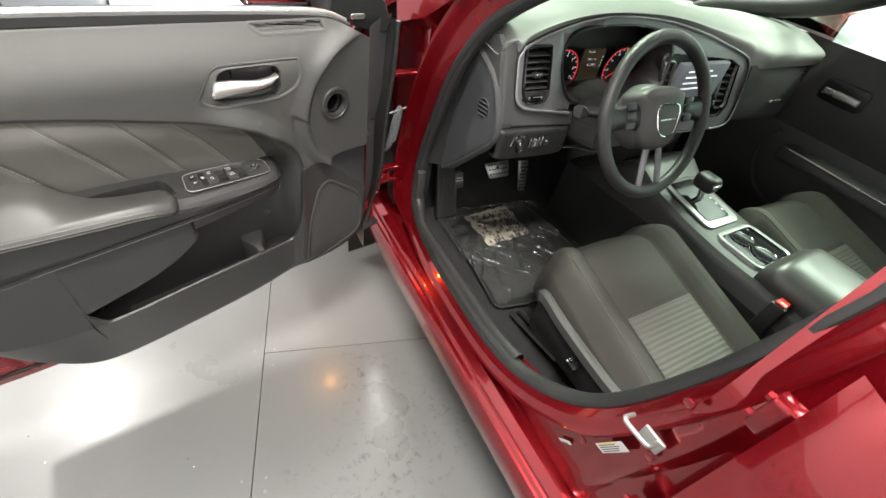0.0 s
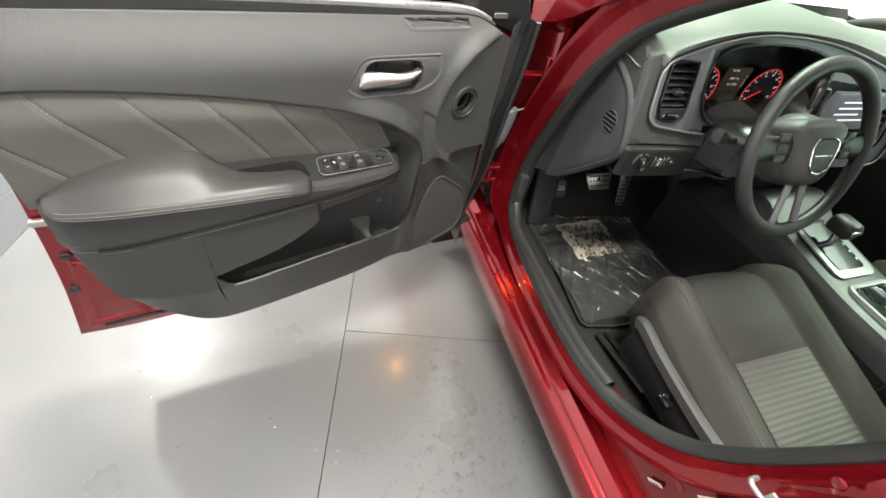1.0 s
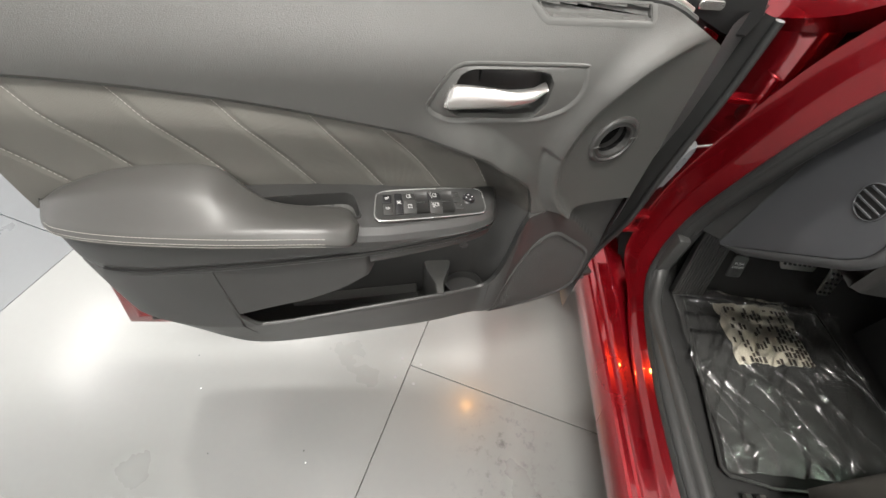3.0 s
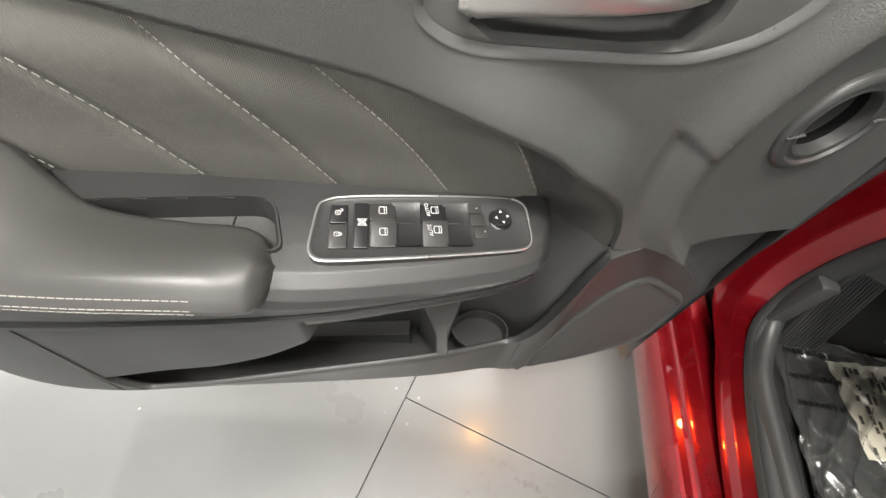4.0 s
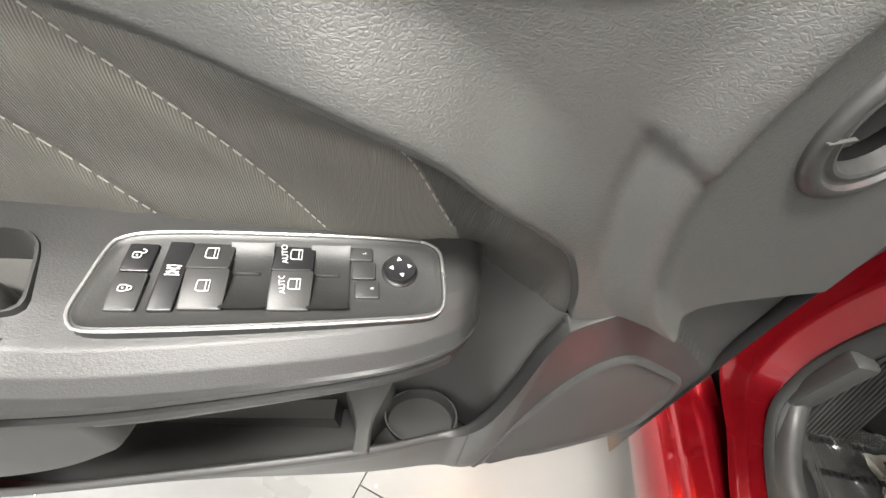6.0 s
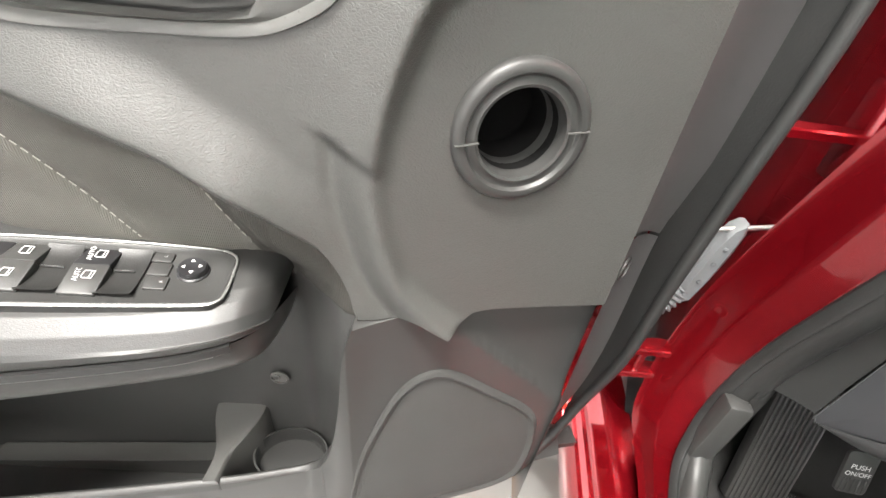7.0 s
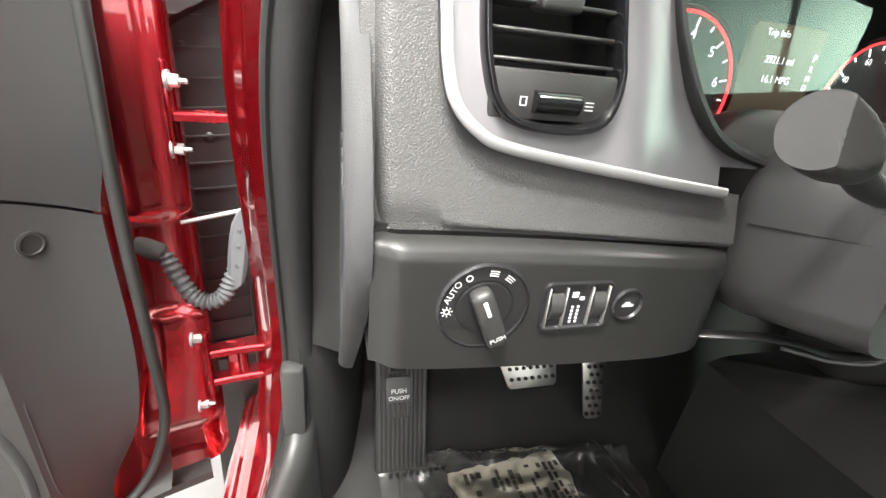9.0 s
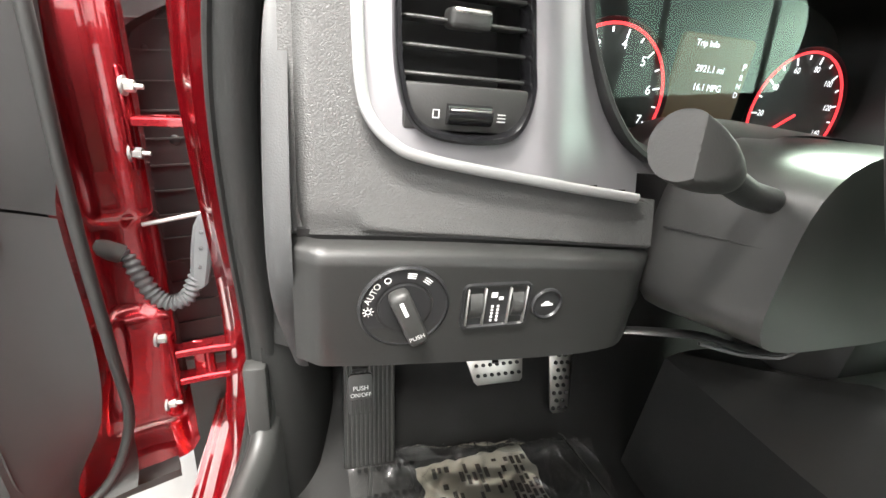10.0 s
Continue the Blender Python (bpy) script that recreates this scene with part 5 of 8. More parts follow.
    part("seam_bead", bm, SATIN_GREY, arm, "fine bright line under the armrest")
    build_switches(d)


def build_switches(d):
    """The window switch panel on the armrest; x to the rear, y to the cabin, z out of it."""
    base = frame_axes((0.479, 0.208, 0.7818), (0.984, 0.135, 0.088), (-0.13, 0.985, -0.125))
    edge = [(-0.090, -0.010), (-0.0895, -0.019), (-0.085, -0.0245), (-0.074, -0.0275), (-0.03, -0.0285), (0.03, -0.0275), (0.06, -0.0255), (0.071, -0.0225), (0.0765, -0.017),
            (0.081, 0.006), (0.0825, 0.018), (0.080, 0.025), (0.073, 0.0285), (0.05, 0.0285), (0.0, 0.0265), (-0.05, 0.0235), (-0.078, 0.021), (-0.0865, 0.017), (-0.0895, 0.009)]
    ring = even([(p.x, p.y) for p in curve([(a, b, 0) for a, b in edge + edge[:1]], 160)][:-1], 110)
    q = lambda p, h: base @ Vector((p.x, p.y, h))  # noqa: E731
    bm = bmesh.new()
    loft(bm, [[q(p, -0.006) for p in grown(ring, 0.0005)], [q(p, 0.0015) for p in ring], [q(p, 0.0022) for p in grown(ring, -0.0022)], [q(p, 0.0012) for p in grown(ring, -0.0045)]])
    panel = part("switch_panel", bm, TRIM_DARK, d, "dark grey window switch panel")
    bm = bmesh.new()
    sweep(bm, [q(p, 0.002) for p in grown(ring, -0.0003)], ring_profile(0.0009, 0.0009, 8), base.to_3x3() @ Vector((0, 0, 1)), True)
    part("bright_edge", bm, SATIN_GREY, panel, "bright silver edge line")

    def key(x0, x1, y0, y1, h0, h1, skew=0.0, mat=None, name="switch_key"):
        """A key from x0 to x1 with height h0 at its cabin side and h1 at the far one."""
        b = bmesh.new()
        out = rounded(x0, x1, y0, y1, 0.0012, 3)
        plate(b, out, 1.0, 0, 1)
        for v in b.verts:
            f = (v.co.y - y0) / (y1 - y0)
            top = v.co.z > 0.5
            v.co.x += skew * f
            v.co.z = (h1 + (h0 - h1) * f) if top else 0.0005
        es = [e for e in b.edges if all(v.co.z > 0.001 for v in e.verts)]
        bmesh.ops.bevel(b, geom=es, offset=0.0007, segments=2, affect="EDGES", profile=0.5)
        bmesh.ops.transform(b, matrix=base, verts=b.verts)
        return part(name, b, mat or TRIM_DARK, panel, angle=35)

    def X(c):
        return (705 - c) * 0.000125

    def Y(c):
        return (c - 255) * 0.000122 + 0.0012
    dark = GLOSS_DARK
    key(X(272), X(168), Y(100), Y(232), 0.0035, 0.003, 0.001, dark)
    key(X(268), X(160), Y(238), Y(400), 0.003, 0.0038, 0.001)
    key(X(396), X(308), Y(86), Y(400), 0.0035, 0.0035, 0.002, dark)
    # window rockers with their finger hollows
    for c0, c1, r1, mats in ((398, 556, 704, (TRIM_DARK, TRIM_DARK)), (709, 872, 1014, (dark, TRIM_DARK))):
        b = bmesh.new()
        def scoop(p, q):
            x, y = X(c1 - 20) + (X(r1) - X(c1 - 20)) * p, Y(84) + (Y(392) - Y(84)) * q
            return base @ Vector((x, y, 0.0014 + 0.0032 * abs(2 * q - 1) ** 3 + 0.0012 * p ** 4))
        surf(b, scoop, 10, 24)
        part("finger_hollow", b, TRIM_KNEE, panel, "dark scooped finger hollow")
        key(X(c1), X(c0), Y(88), Y(220), 0.0058, 0.0032, 0.001, mats[0])
        key(X(c1), X(c0), Y(223), Y(394), 0.0034, 0.0066, 0.001, mats[1])
        b = bmesh.new()
        box(b, X(r1 - 40), X(c1 + 5), Y(222), Y(232), 0.0012, 0.0036, 0.0006, 1, base)
        part("hollow_rib", b, TRIM_DARK, panel)
    for a, bb in ((78, 145), (152, 240), (246, 332)):
        key(X(1112 + (a - 78) * 0.16), X(1010 + (a - 78) * 0.16), Y(a), Y(bb), 0.0028, 0.0028, 0)
    b = bmesh.new()
    centre = base @ Matrix.Translation((X(1228), Y(190), 0.001))
    lathe(b, [(0.0098, 0), (0.0098, 0.001), (0.0086, 0.0018), (0.0086, 0.004), (0.008, 0.0052), (0.006, 0.0049), (0.0, 0.0047)], centre, 40)
    knob = part("mirror_knob", b, GLOSS_DARK, panel, "round black mirror adjuster")
    for a in (0, 90, 180, 270):
        b = bmesh.new()
        tri = [b.verts.new((centre @ pose(0, 0, 0, 0, 0, a + 8)) @ Vector(c)) for c in ((0.0063, 0, 0.0054), (0.0040, 0.0014, 0.0054), (0.0040, -0.0014, 0.0054))]
        b.faces.new(tri)
        part("arrow_mark", b, WHITE_INK, knob)
    # printed marks
    for cx, cy, h, shut in ((215, 162, 0.0044, 0), (208, 312, 0.0047, 1)):
        # a padlock: outlined body with its keyhole and a shackle, shut or swung open
        b = bmesh.new()
        up = base.to_3x3() @ Vector((0, 0, 1))
        o = [(X(cx) + p, Y(cy) + q) for p, q in rounded(-0.0012, 0.0024, -0.0016, 0.0016, 0.001, 4)]
        sweep(b, [base @ Vector((p, q, h)) for p, q in o], ring_profile(0.00028, 0.00025, 6), up, True)
        box(b, X(cx) + 0.0002, X(cx) + 0.0011, Y(cy) - 0.0003, Y(cy) + 0.0003, h - 0.0002, h + 0.0002, 0, 1, base)
        side = 0.0 if shut else -0.0022
        sweep(b, [base @ Vector((X(cx) - 0.0012 - 0.0018 * math.sin(math.pi * k / 10), Y(cy) + side + 0.0011 * math.cos(math.pi * k / 10), h)) for k in range(11)], ring_profile(0.00028, 0.00025, 6), up)
        part("lock_mark", b, WHITE_INK, panel)
    b = bmesh.new()
    for k in range(4):
        box(b, X(372), X(326), Y(204 + 14 * k), Y(208 + 14 * k), 0.0041, 0.0044, 0, 1, base)
    for sx in (-1, 1):
        box(b, -0.0042, 0.0042, -0.0003, 0.0003, 0.0042, 0.0045, 0, 1, base @ Matrix.Translation((X(350), Y(228), 0)) @ pose(0, 0, 0, 0, 0, 40 * sx))
    part("lockout_mark", b, WHITE_INK, panel)
    for cx, cy, h0, h1 in ((474, 145, 0.0045, 0.0052), (472, 300, 0.0052, 0.0060), (795, 138, 0.0045, 0.0052), (800, 285, 0.0052, 0.0060)):
        b = bmesh.new()
        shape = [(-0.0028, -0.0028), (0.0024, -0.0028), (0.0028, -0.001), (0.0028, 0.0024), (0.0018, 0.003), (-0.0028, 0.003)]
        pts = [base @ Vector((X(cx) + a, Y(cy) + c, h1)) for a, c in shape]
        sweep(b, pts, ring_profile(0.0003, 0.0003, 6), base.to_3x3() @ Vector((0, 0, 1)), True)
        part("window_mark", b, WHITE_INK, panel)
        b = bmesh.new()
        sweep(b, [base @ Vector((X(cx) - 0.0012, Y(cy) - 0.0024, h1)), base @ Vector((X(cx) - 0.0012, Y(cy) + 0.0026, h1))], ring_profile(0.00025, 0.00025, 6), base.to_3x3() @ Vector((0, 0, 1)))
        part("window_mark", b, WHITE_INK, panel)
        if cx > 700:
            words("AUTO", 0.0042, base @ Matrix.Translation((X(cx - 45), Y(cy), h1 + 0.0001)) @ pose(0, 0, 0, 0, 0, 180 + 98), WHITE_INK, panel)
    words("L", 0.0026, base @ Matrix.Translation((X(1075), Y(108), 0.0031)) @ pose(0, 0, 0, 0, 0, 180 + 90), WHITE_INK, panel)
    words("R", 0.0026, base @ Matrix.Translation((X(1110), Y(285), 0.0031)) @ pose(0, 0, 0, 0, 0, 180 + 90), WHITE_INK, panel)


RIM_W = lerp_table([(0.345, 0.204), (0.36, 0.204), (0.441, 0.226), (0.6, 0.252), (0.765, 0.274), (0.85, 0.274), (0.93, 0.258), (0.99, 0.232), (1.04, 0.195)])


def lower_w(u, z=None):
    w = min(0.203, 0.152 + 0.26 * max(0, u - 0.12)) - 0.02 * step(0.93, 1.03, u)
    if z is not None and u > 0.345:
        zl = CARD_LOW(u)
        w += (RIM_W(u) - w) * min(1.0, max(0.0, (z - zl) / max(0.05, 0.54 - zl)))
    return w


SPEAKER = [(0.325, 0.437), (0.309, 0.56), (0.286, 0.64), (0.270, 0.673), (0.253, 0.685), (0.235, 0.680), (0.206, 0.655), (0.154, 0.605), (0.140, 0.558), (0.139, 0.505), (0.147, 0.478), (0.172, 0.460), (0.25, 0.444), (0.305, 0.432)]


def tuck(u, z):
    """How far the card's lower edge turns in."""
    return (0.010 + 0.035 * step(0.22, 0.42, u)) * (1 - step(-0.01, 0.055, z - CARD_LOW(u))) ** 1.5


def build_lower(d):
    bm = bmesh.new()

    def front(s, t):
        # more columns where the rim turns up
        u = 0.122 + 0.178 * s / 0.2 if s < 0.2 else (0.30 + 0.07 * (s - 0.2) / 0.25 if s < 0.45 else 0.37 + 0.667 * (s - 0.45) / 0.55)
        zl = CARD_LOW(u)
        zt = SEAM_LOW(u) - 0.0012 if u < 0.3115 else (RIM(u) if u < 0.792 else ARM_SEAM(u) - 0.004)
        w = lower_w(u, zt)
        if t < 0.9:
            f = t / 0.9
            z = zl + (zt - zl) * f
            w = lower_w(u, z)
            fold = to_line(u, z, [(0.245, 0.746), (0.193, 0.681), (0.118, 0.61)])
            if u < 0.25 and z > 0.746 - (0.245 - u) * 1.07:
                w -= 0.010 * (1 - math.exp(-fold / 0.011))
            w -= tuck(u, z)
            w += 0.006 * math.exp(-(((u - 0.328 - 0.10 * max(0, 0.56 - z)) / 0.02) ** 2)) * (1 if u < 0.42 else 0) * step(0.0, 0.07, z - zl)
            return (u, w, z)
        k = (t - 0.9) / 0.1
        if u < 0.3125:
            return (u, w - 0.01 * k, zt)
        return (u, w - 0.011 * k ** 0.8 , zt + 0.0025 * math.sin(math.pi * min(1, k * 1.5)) - 0.03 * max(0, k - 0.55))
    surf(bm, front, 320, 90)
    lower = part("lower_panel", bm, TRIM_DARK, d, angle=60)
    # speaker grille with its ridge
    ring = even([(p.x, p.y) for p in curve([(a, b, 0) for a, b in SPEAKER + SPEAKER[:1]], 120)], 100)
    f = lambda p, h: (p.x, lower_w(p.x) + h - tuck(p.x, p.y), p.y)  # noqa: E731
    bm = bmesh.new()
    loft(bm, [[f(p, -0.004) for p in grown(ring, 0.006)], [f(p, 0.003) for p in grown(ring, 0.004)], [f(p, 0.0048) for p in grown(ring, 0.001)], [f(p, 0.003) for p in grown(ring, -0.002)], [f(p, 0.0012) for p in grown(ring, -0.004)],
              [f(Vector((0.235, 0.56)).lerp(p, 0.8), 0.003) for p in ring], [f(Vector((0.235, 0.56)).lerp(p, 0.4), 0.004) for p in ring]])
    part("speaker_grille", bm, GRILLE, d, "dark grey perforated speaker grille")
    # recess behind the pocket, with its floor and fin
    bm = bmesh.new()

    def back(s, t):
        u = 0.3085 + 0.5635 * s
        zb, zt = 0.395 + 0.105 * (1 - step(0.32, 0.43, u)), 0.75 + 0.03 * step(0.312, 0.39, u)
        return (u, 0.147 + 0.046 * (1 - step(0.309, 0.375, u)), zb + (zt - zb) * t)
    surf(bm, back, 60, 30)
    part("pocket_back", bm, TRIM_DARK, lower)
    bm = bmesh.new()
    surf(bm, lambda s, t: (0.33 + 0.55 * s, 0.135 + (lower_w(0.33 + 0.55 * s, 0.455 - 0.035 * s) - 0.138) * t, 0.455 - 0.035 * s), 40, 4)
    part("pocket_floor", bm, TRIM_DARK, lower)
    bm = bmesh.new()
    sweep(bm, [(0.482 + 0.26 * k / 12, 0.158, 0.474 - 0.0315 * k / 12 * 1.25) for k in range(13)], [(-0.012, -0.03), (0.012, -0.03), (0.012, 0.0), (0.009, 0.003), (-0.012, 0.003)])
    part("pocket_ledge", bm, TRIM_MID, lower)
    bm = bmesh.new()

    def fin(s, t):
        # a divider from the back to the rim, wider at the back
        w = 0.147 + 0.078 * t
        half = 0.0265 - 0.019 * step(0.0, 0.75, t)
        mid = 0.4435 - 0.002 * t
        sec = [(-1, 0.43), (-1, 0.551), (-0.94, 0.556), (-0.7, 0.558), (0.7, 0.556), (0.94, 0.554), (1, 0.549), (1, 0.43)]
        a, z = sec[round(s * 7)]
        if s in (0, 1):
            z = 0.44 + 0.10 * t
        return (mid + a * half, w, z - 0.004 * math.sin(math.pi * t))
    surf(bm, fin, 8, 24)
    part("bottle_fin", bm, TRIM_MID, lower)
    bm = bmesh.new()
    lathe(bm, [(0.0, 0.0), (0.034, 0.0), (0.036, 0.003), (0.036, 0.02), (0.038, 0.02)], Matrix.Translation((0.388, 0.176, 0.500)) @ Matrix.Diagonal((1, 0.75, 1, 1)), 32)
    part("bottle_seat", bm, TRIM_DARK, lower)
    bm = bmesh.new()
    for du, r in ((0, 0.009), (0.004, 0.005)):
        lathe(bm, [(r, 0), (r, 0.0015), (r - 0.0018, 0.002), (r - 0.0022, 0.0008), (0, 0.0008)], Matrix.Translation((0.396 + du, 0.150, 0.612)) @ pose(0, 0, 0, -90), 20)
    part("trim_screw", bm, TRIM_MID, lower)
    # bulged panel under the armrest
    bm = bmesh.new()

    def bulge(s, t):
        u = 0.548 + 0.25 * s
        zl, zt = BULGE_LOW(u), ARM_SEAM(u) - 0.004
        z = zl + (zt - zl) * max(0, (t - 0.08) / 0.92)
        w = POD_OUT(u) - 0.008 - 0.03 * (1 - step(0, 0.1, s))
        w += (lower_w(u, z) - 0.0012 - w) * step(0.66, 0.78, u)
        w -= 0.10 * (1 - step(0.0, 0.10, t))
        return (u, w, z)
    surf(bm, bulge, 70, 40)
    part("under_arm_panel", bm, TRIM_DARK, lower)
    # rear part of the panel under the armrest
    bm = bmesh.new()

    def under(s, t):
        u = 0.366 + 0.20 * s
        zt = ARM_SEAM(u) - 0.002
        drop = (0.034 + 0.006 * step(0.4, 0.57, u)) * (1 - nose(u) / 0.03)
        wo = POD_OUT(u) - nose(u)
        if t < 0.45:
            f = t / 0.45
            return (u, wo - 0.005 - 0.022 * f ** 2.2, zt - drop * math.sin(math.pi * 0.5 * f) ** 0.9)
        f = (t - 0.45) / 0.55
        return (u, wo - 0.027 - (wo - 0.027 - 0.145) * f, zt - drop - 0.003 * math.sin(math.pi * f))
    g = surf(bm, under, 60, 30)
    bm.faces.new(g[0])
    part("under_arm_panel", bm, TRIM_DARK, lower)
    bm = bmesh.new()
    lathe(bm, [(0.004, 0), (0.004, 0.003), (0.002, 0.004), (0, 0.004)], Matrix.Translation((0.79, 0.15, 0.462)) @ pose(0, 0, 0, -90), 14)
    part("trim_screw", bm, STEEL, lower, "bright steel screw")


def build_sail(d):
    bm = bmesh.new()
    ring = even([(0.195, 1.045), (0.185, 1.10), (0.16, 1.16), (0.11, 1.12), (0.055, 1.07), (0.040, 1.03), (0.048, 1.0), (0.085, 1.0), (0.135, 1.02)], 60)
    loft(bm, [[(p.x, 0.02, p.y) for p in ring], [(p.x, 0.096, p.y) for p in ring], [(p.x, 0.102, p.y) for p in grown(ring, -0.005)]], True, True)
    part("mirror_sail", bm, BLACK, d, "black mirror triangle")
    bm = bmesh.new()
    plate(bm, rounded(-0.018, 0.018, -0.006, 0.006, 0.0055, 4), 0.003, 0.001, 1, Matrix.Translation((0.126, 0.102, 1.040)) @ Matrix(((1, 0, 0, 0), (0, 0, 1, 0), (0, 1, 0, 0), (0, 0, 0, 1))))
    part("sail_badge", bm, SATIN, d, "small bright oval plate")
    # outside mirror
    bm = bmesh.new()
    ring = even(rounded(0.12, 0.335, 1.015, 1.155, 0.035, 6), 60)
    loft(bm, [[(p.x, -0.055, p.y) for p in grown(ring, -0.004)], [(p.x, -0.058, p.y) for p in ring], [(p.x, -0.09, p.y) for p in grown(ring, 0.003)], [(p.x, -0.14, p.y) for p in grown(ring, -0.02)], [(p.x, -0.155, p.y) for p in grown(ring, -0.05)]], True, True)
    mir = part("mirror_housing", bm, RED, d, "red outside mirror housing")
    bm = bmesh.new()
    loft(bm, [[(p.x, -0.056, p.y) for p in grown(ring, 0.001)], [(p.x, -0.05, p.y) for p in ring], [(p.x, -0.048, p.y) for p in grown(ring, -0.006)], [(p.x, -0.053, p.y) for p in grown(ring, -0.010)]], False)
    part("mirror_rim", bm, GLOSS, mir, "black mirror rim")
    bm = bmesh.new()
    loft(bm, [[(p.x, -0.053, p.y) for p in grown(ring, -0.010)], [(p.x, -0.0525, p.y) for p in grown(ring, -0.013)]])
    part("mirror_glass", bm, CHROME, mir, "outside mirror glass")
    bm = bmesh.new()
    box(bm, 0.06, 0.17, -0.10, 0.0, 1.0, 1.06, 0.02, 4)
    part("mirror_foot", bm, BLACK, d, "black mirror foot")
    # lock pin with its collar
    bm = bmesh.new()
    lathe(bm, [(0.0135, -0.003), (0.0135, 0.001), (0.011, 0.003), (0.008, 0.002), (0.006, -0.001)], Matrix.Translation((0.968, 0.152, 1.0655)), 28)
    pin = part("lock_pin_collar", bm, TRIM, d)
    bm = bmesh.new()
    lathe(bm, [(0.004, -0.003), (0.0038, 0.022), (0.0048, 0.026), (0.004, 0.033), (0, 0.034)], Matrix.Translation((0.968, 0.152, 1.0655)), 16)
    part("lock_pin", bm, TRIM_DARK, pin, "dark lock pin")
    # courtesy lamp under the door
    bm = bmesh.new()
    box(bm, 0.235, 0.275, 0.125, 0.15, 0.398, 0.412, 0.003)
    lamp = part("courtesy_lamp", bm, BLACK, d)
    bm = bmesh.new()
    lathe(bm, [(0.008, 0.0), (0.006, -0.003), (0, -0.004)], Matrix.Translation((0.255, 0.138, 0.398)), 16)
    part("lamp_lens", bm, glowing("amber_lamp_lens", (1.0, 0.42, 0.06), 1300), lamp, "glowing amber lamp lens")


build_door_shell(DOOR)
build_upper_trim(DOOR)
build_port(DOOR)
build_handle(DOOR)
build_cloth(DOOR)
build_armrest(DOOR)
build_lower(DOOR)
build_sail(DOOR)

# ---------------------------------------------------------------- the dashboard
DASH = thing("dashboard", "dark grey dashboard with silver-edged instrument surround", "dashboard")
BEZEL = [(0.249, 0.935), (0.248, 1.0), (0.256, 1.015), (0.274, 1.032), (0.357, 1.060), (0.457, 1.082), (0.571, 1.091), (0.758, 1.082), (0.941, 1.051), (1.10, 1.013), (1.20, 0.985), (1.232, 0.965), (1.245, 0.93),
         (1.243, 0.86), (1.225, 0.79), (1.19, 0.768), (1.10, 0.765), (0.80, 0.78), (0.60, 0.845), (0.462, 0.8675), (0.38, 0.878), (0.29, 0.891), (0.266, 0.900), (0.253, 0.915)]
BEZEL_LINE = [(p.x, p.y) for p in curve([(a, b, 0) for a, b in BEZEL + BEZEL[:1]], 200)][:-1]
BEZEL_TOP = lerp_table([(0.24, 1.004), (0.256, 1.015), (0.274, 1.032), (0.357, 1.060), (0.457, 1.082), (0.571, 1.091), (0.758, 1.082), (0.941, 1.051), (1.10, 1.013), (1.20, 0.985), (1.24, 0.95)])
CROWN = lerp_table([(0.2, 1.045), (0.3, 1.085), (0.45, 1.115), (0.6, 1.122), (0.8, 1.112), (1.0, 1.085), (1.2, 1.06), (1.65, 1.04)])
UNDER = lerp_table([(0.2, 1.03), (0.245, 1.03), (0.2475, 0.98), (0.250, 0.93), (0.254, 0.914), (0.266, 0.899), (0.29, 0.890), (0.38, 0.877), (0.47, 0.866)])
SEAM = lerp_table([(0.2, 0.846), (0.3, 0.842), (0.46, 0.832)])


def face_y(z):
    return -0.356 + (z - 0.84) * 0.29


def rim_ring(outline, n, y_of, offs):
    """Rings for loft: an outline in x and z, grown by each offset and moved along y by each depth."""
    ring = even(outline, n)
    return [[(p.x, y_of(p.y) + dy, p.y) for p in grown(ring, g)] for g, dy in offs]


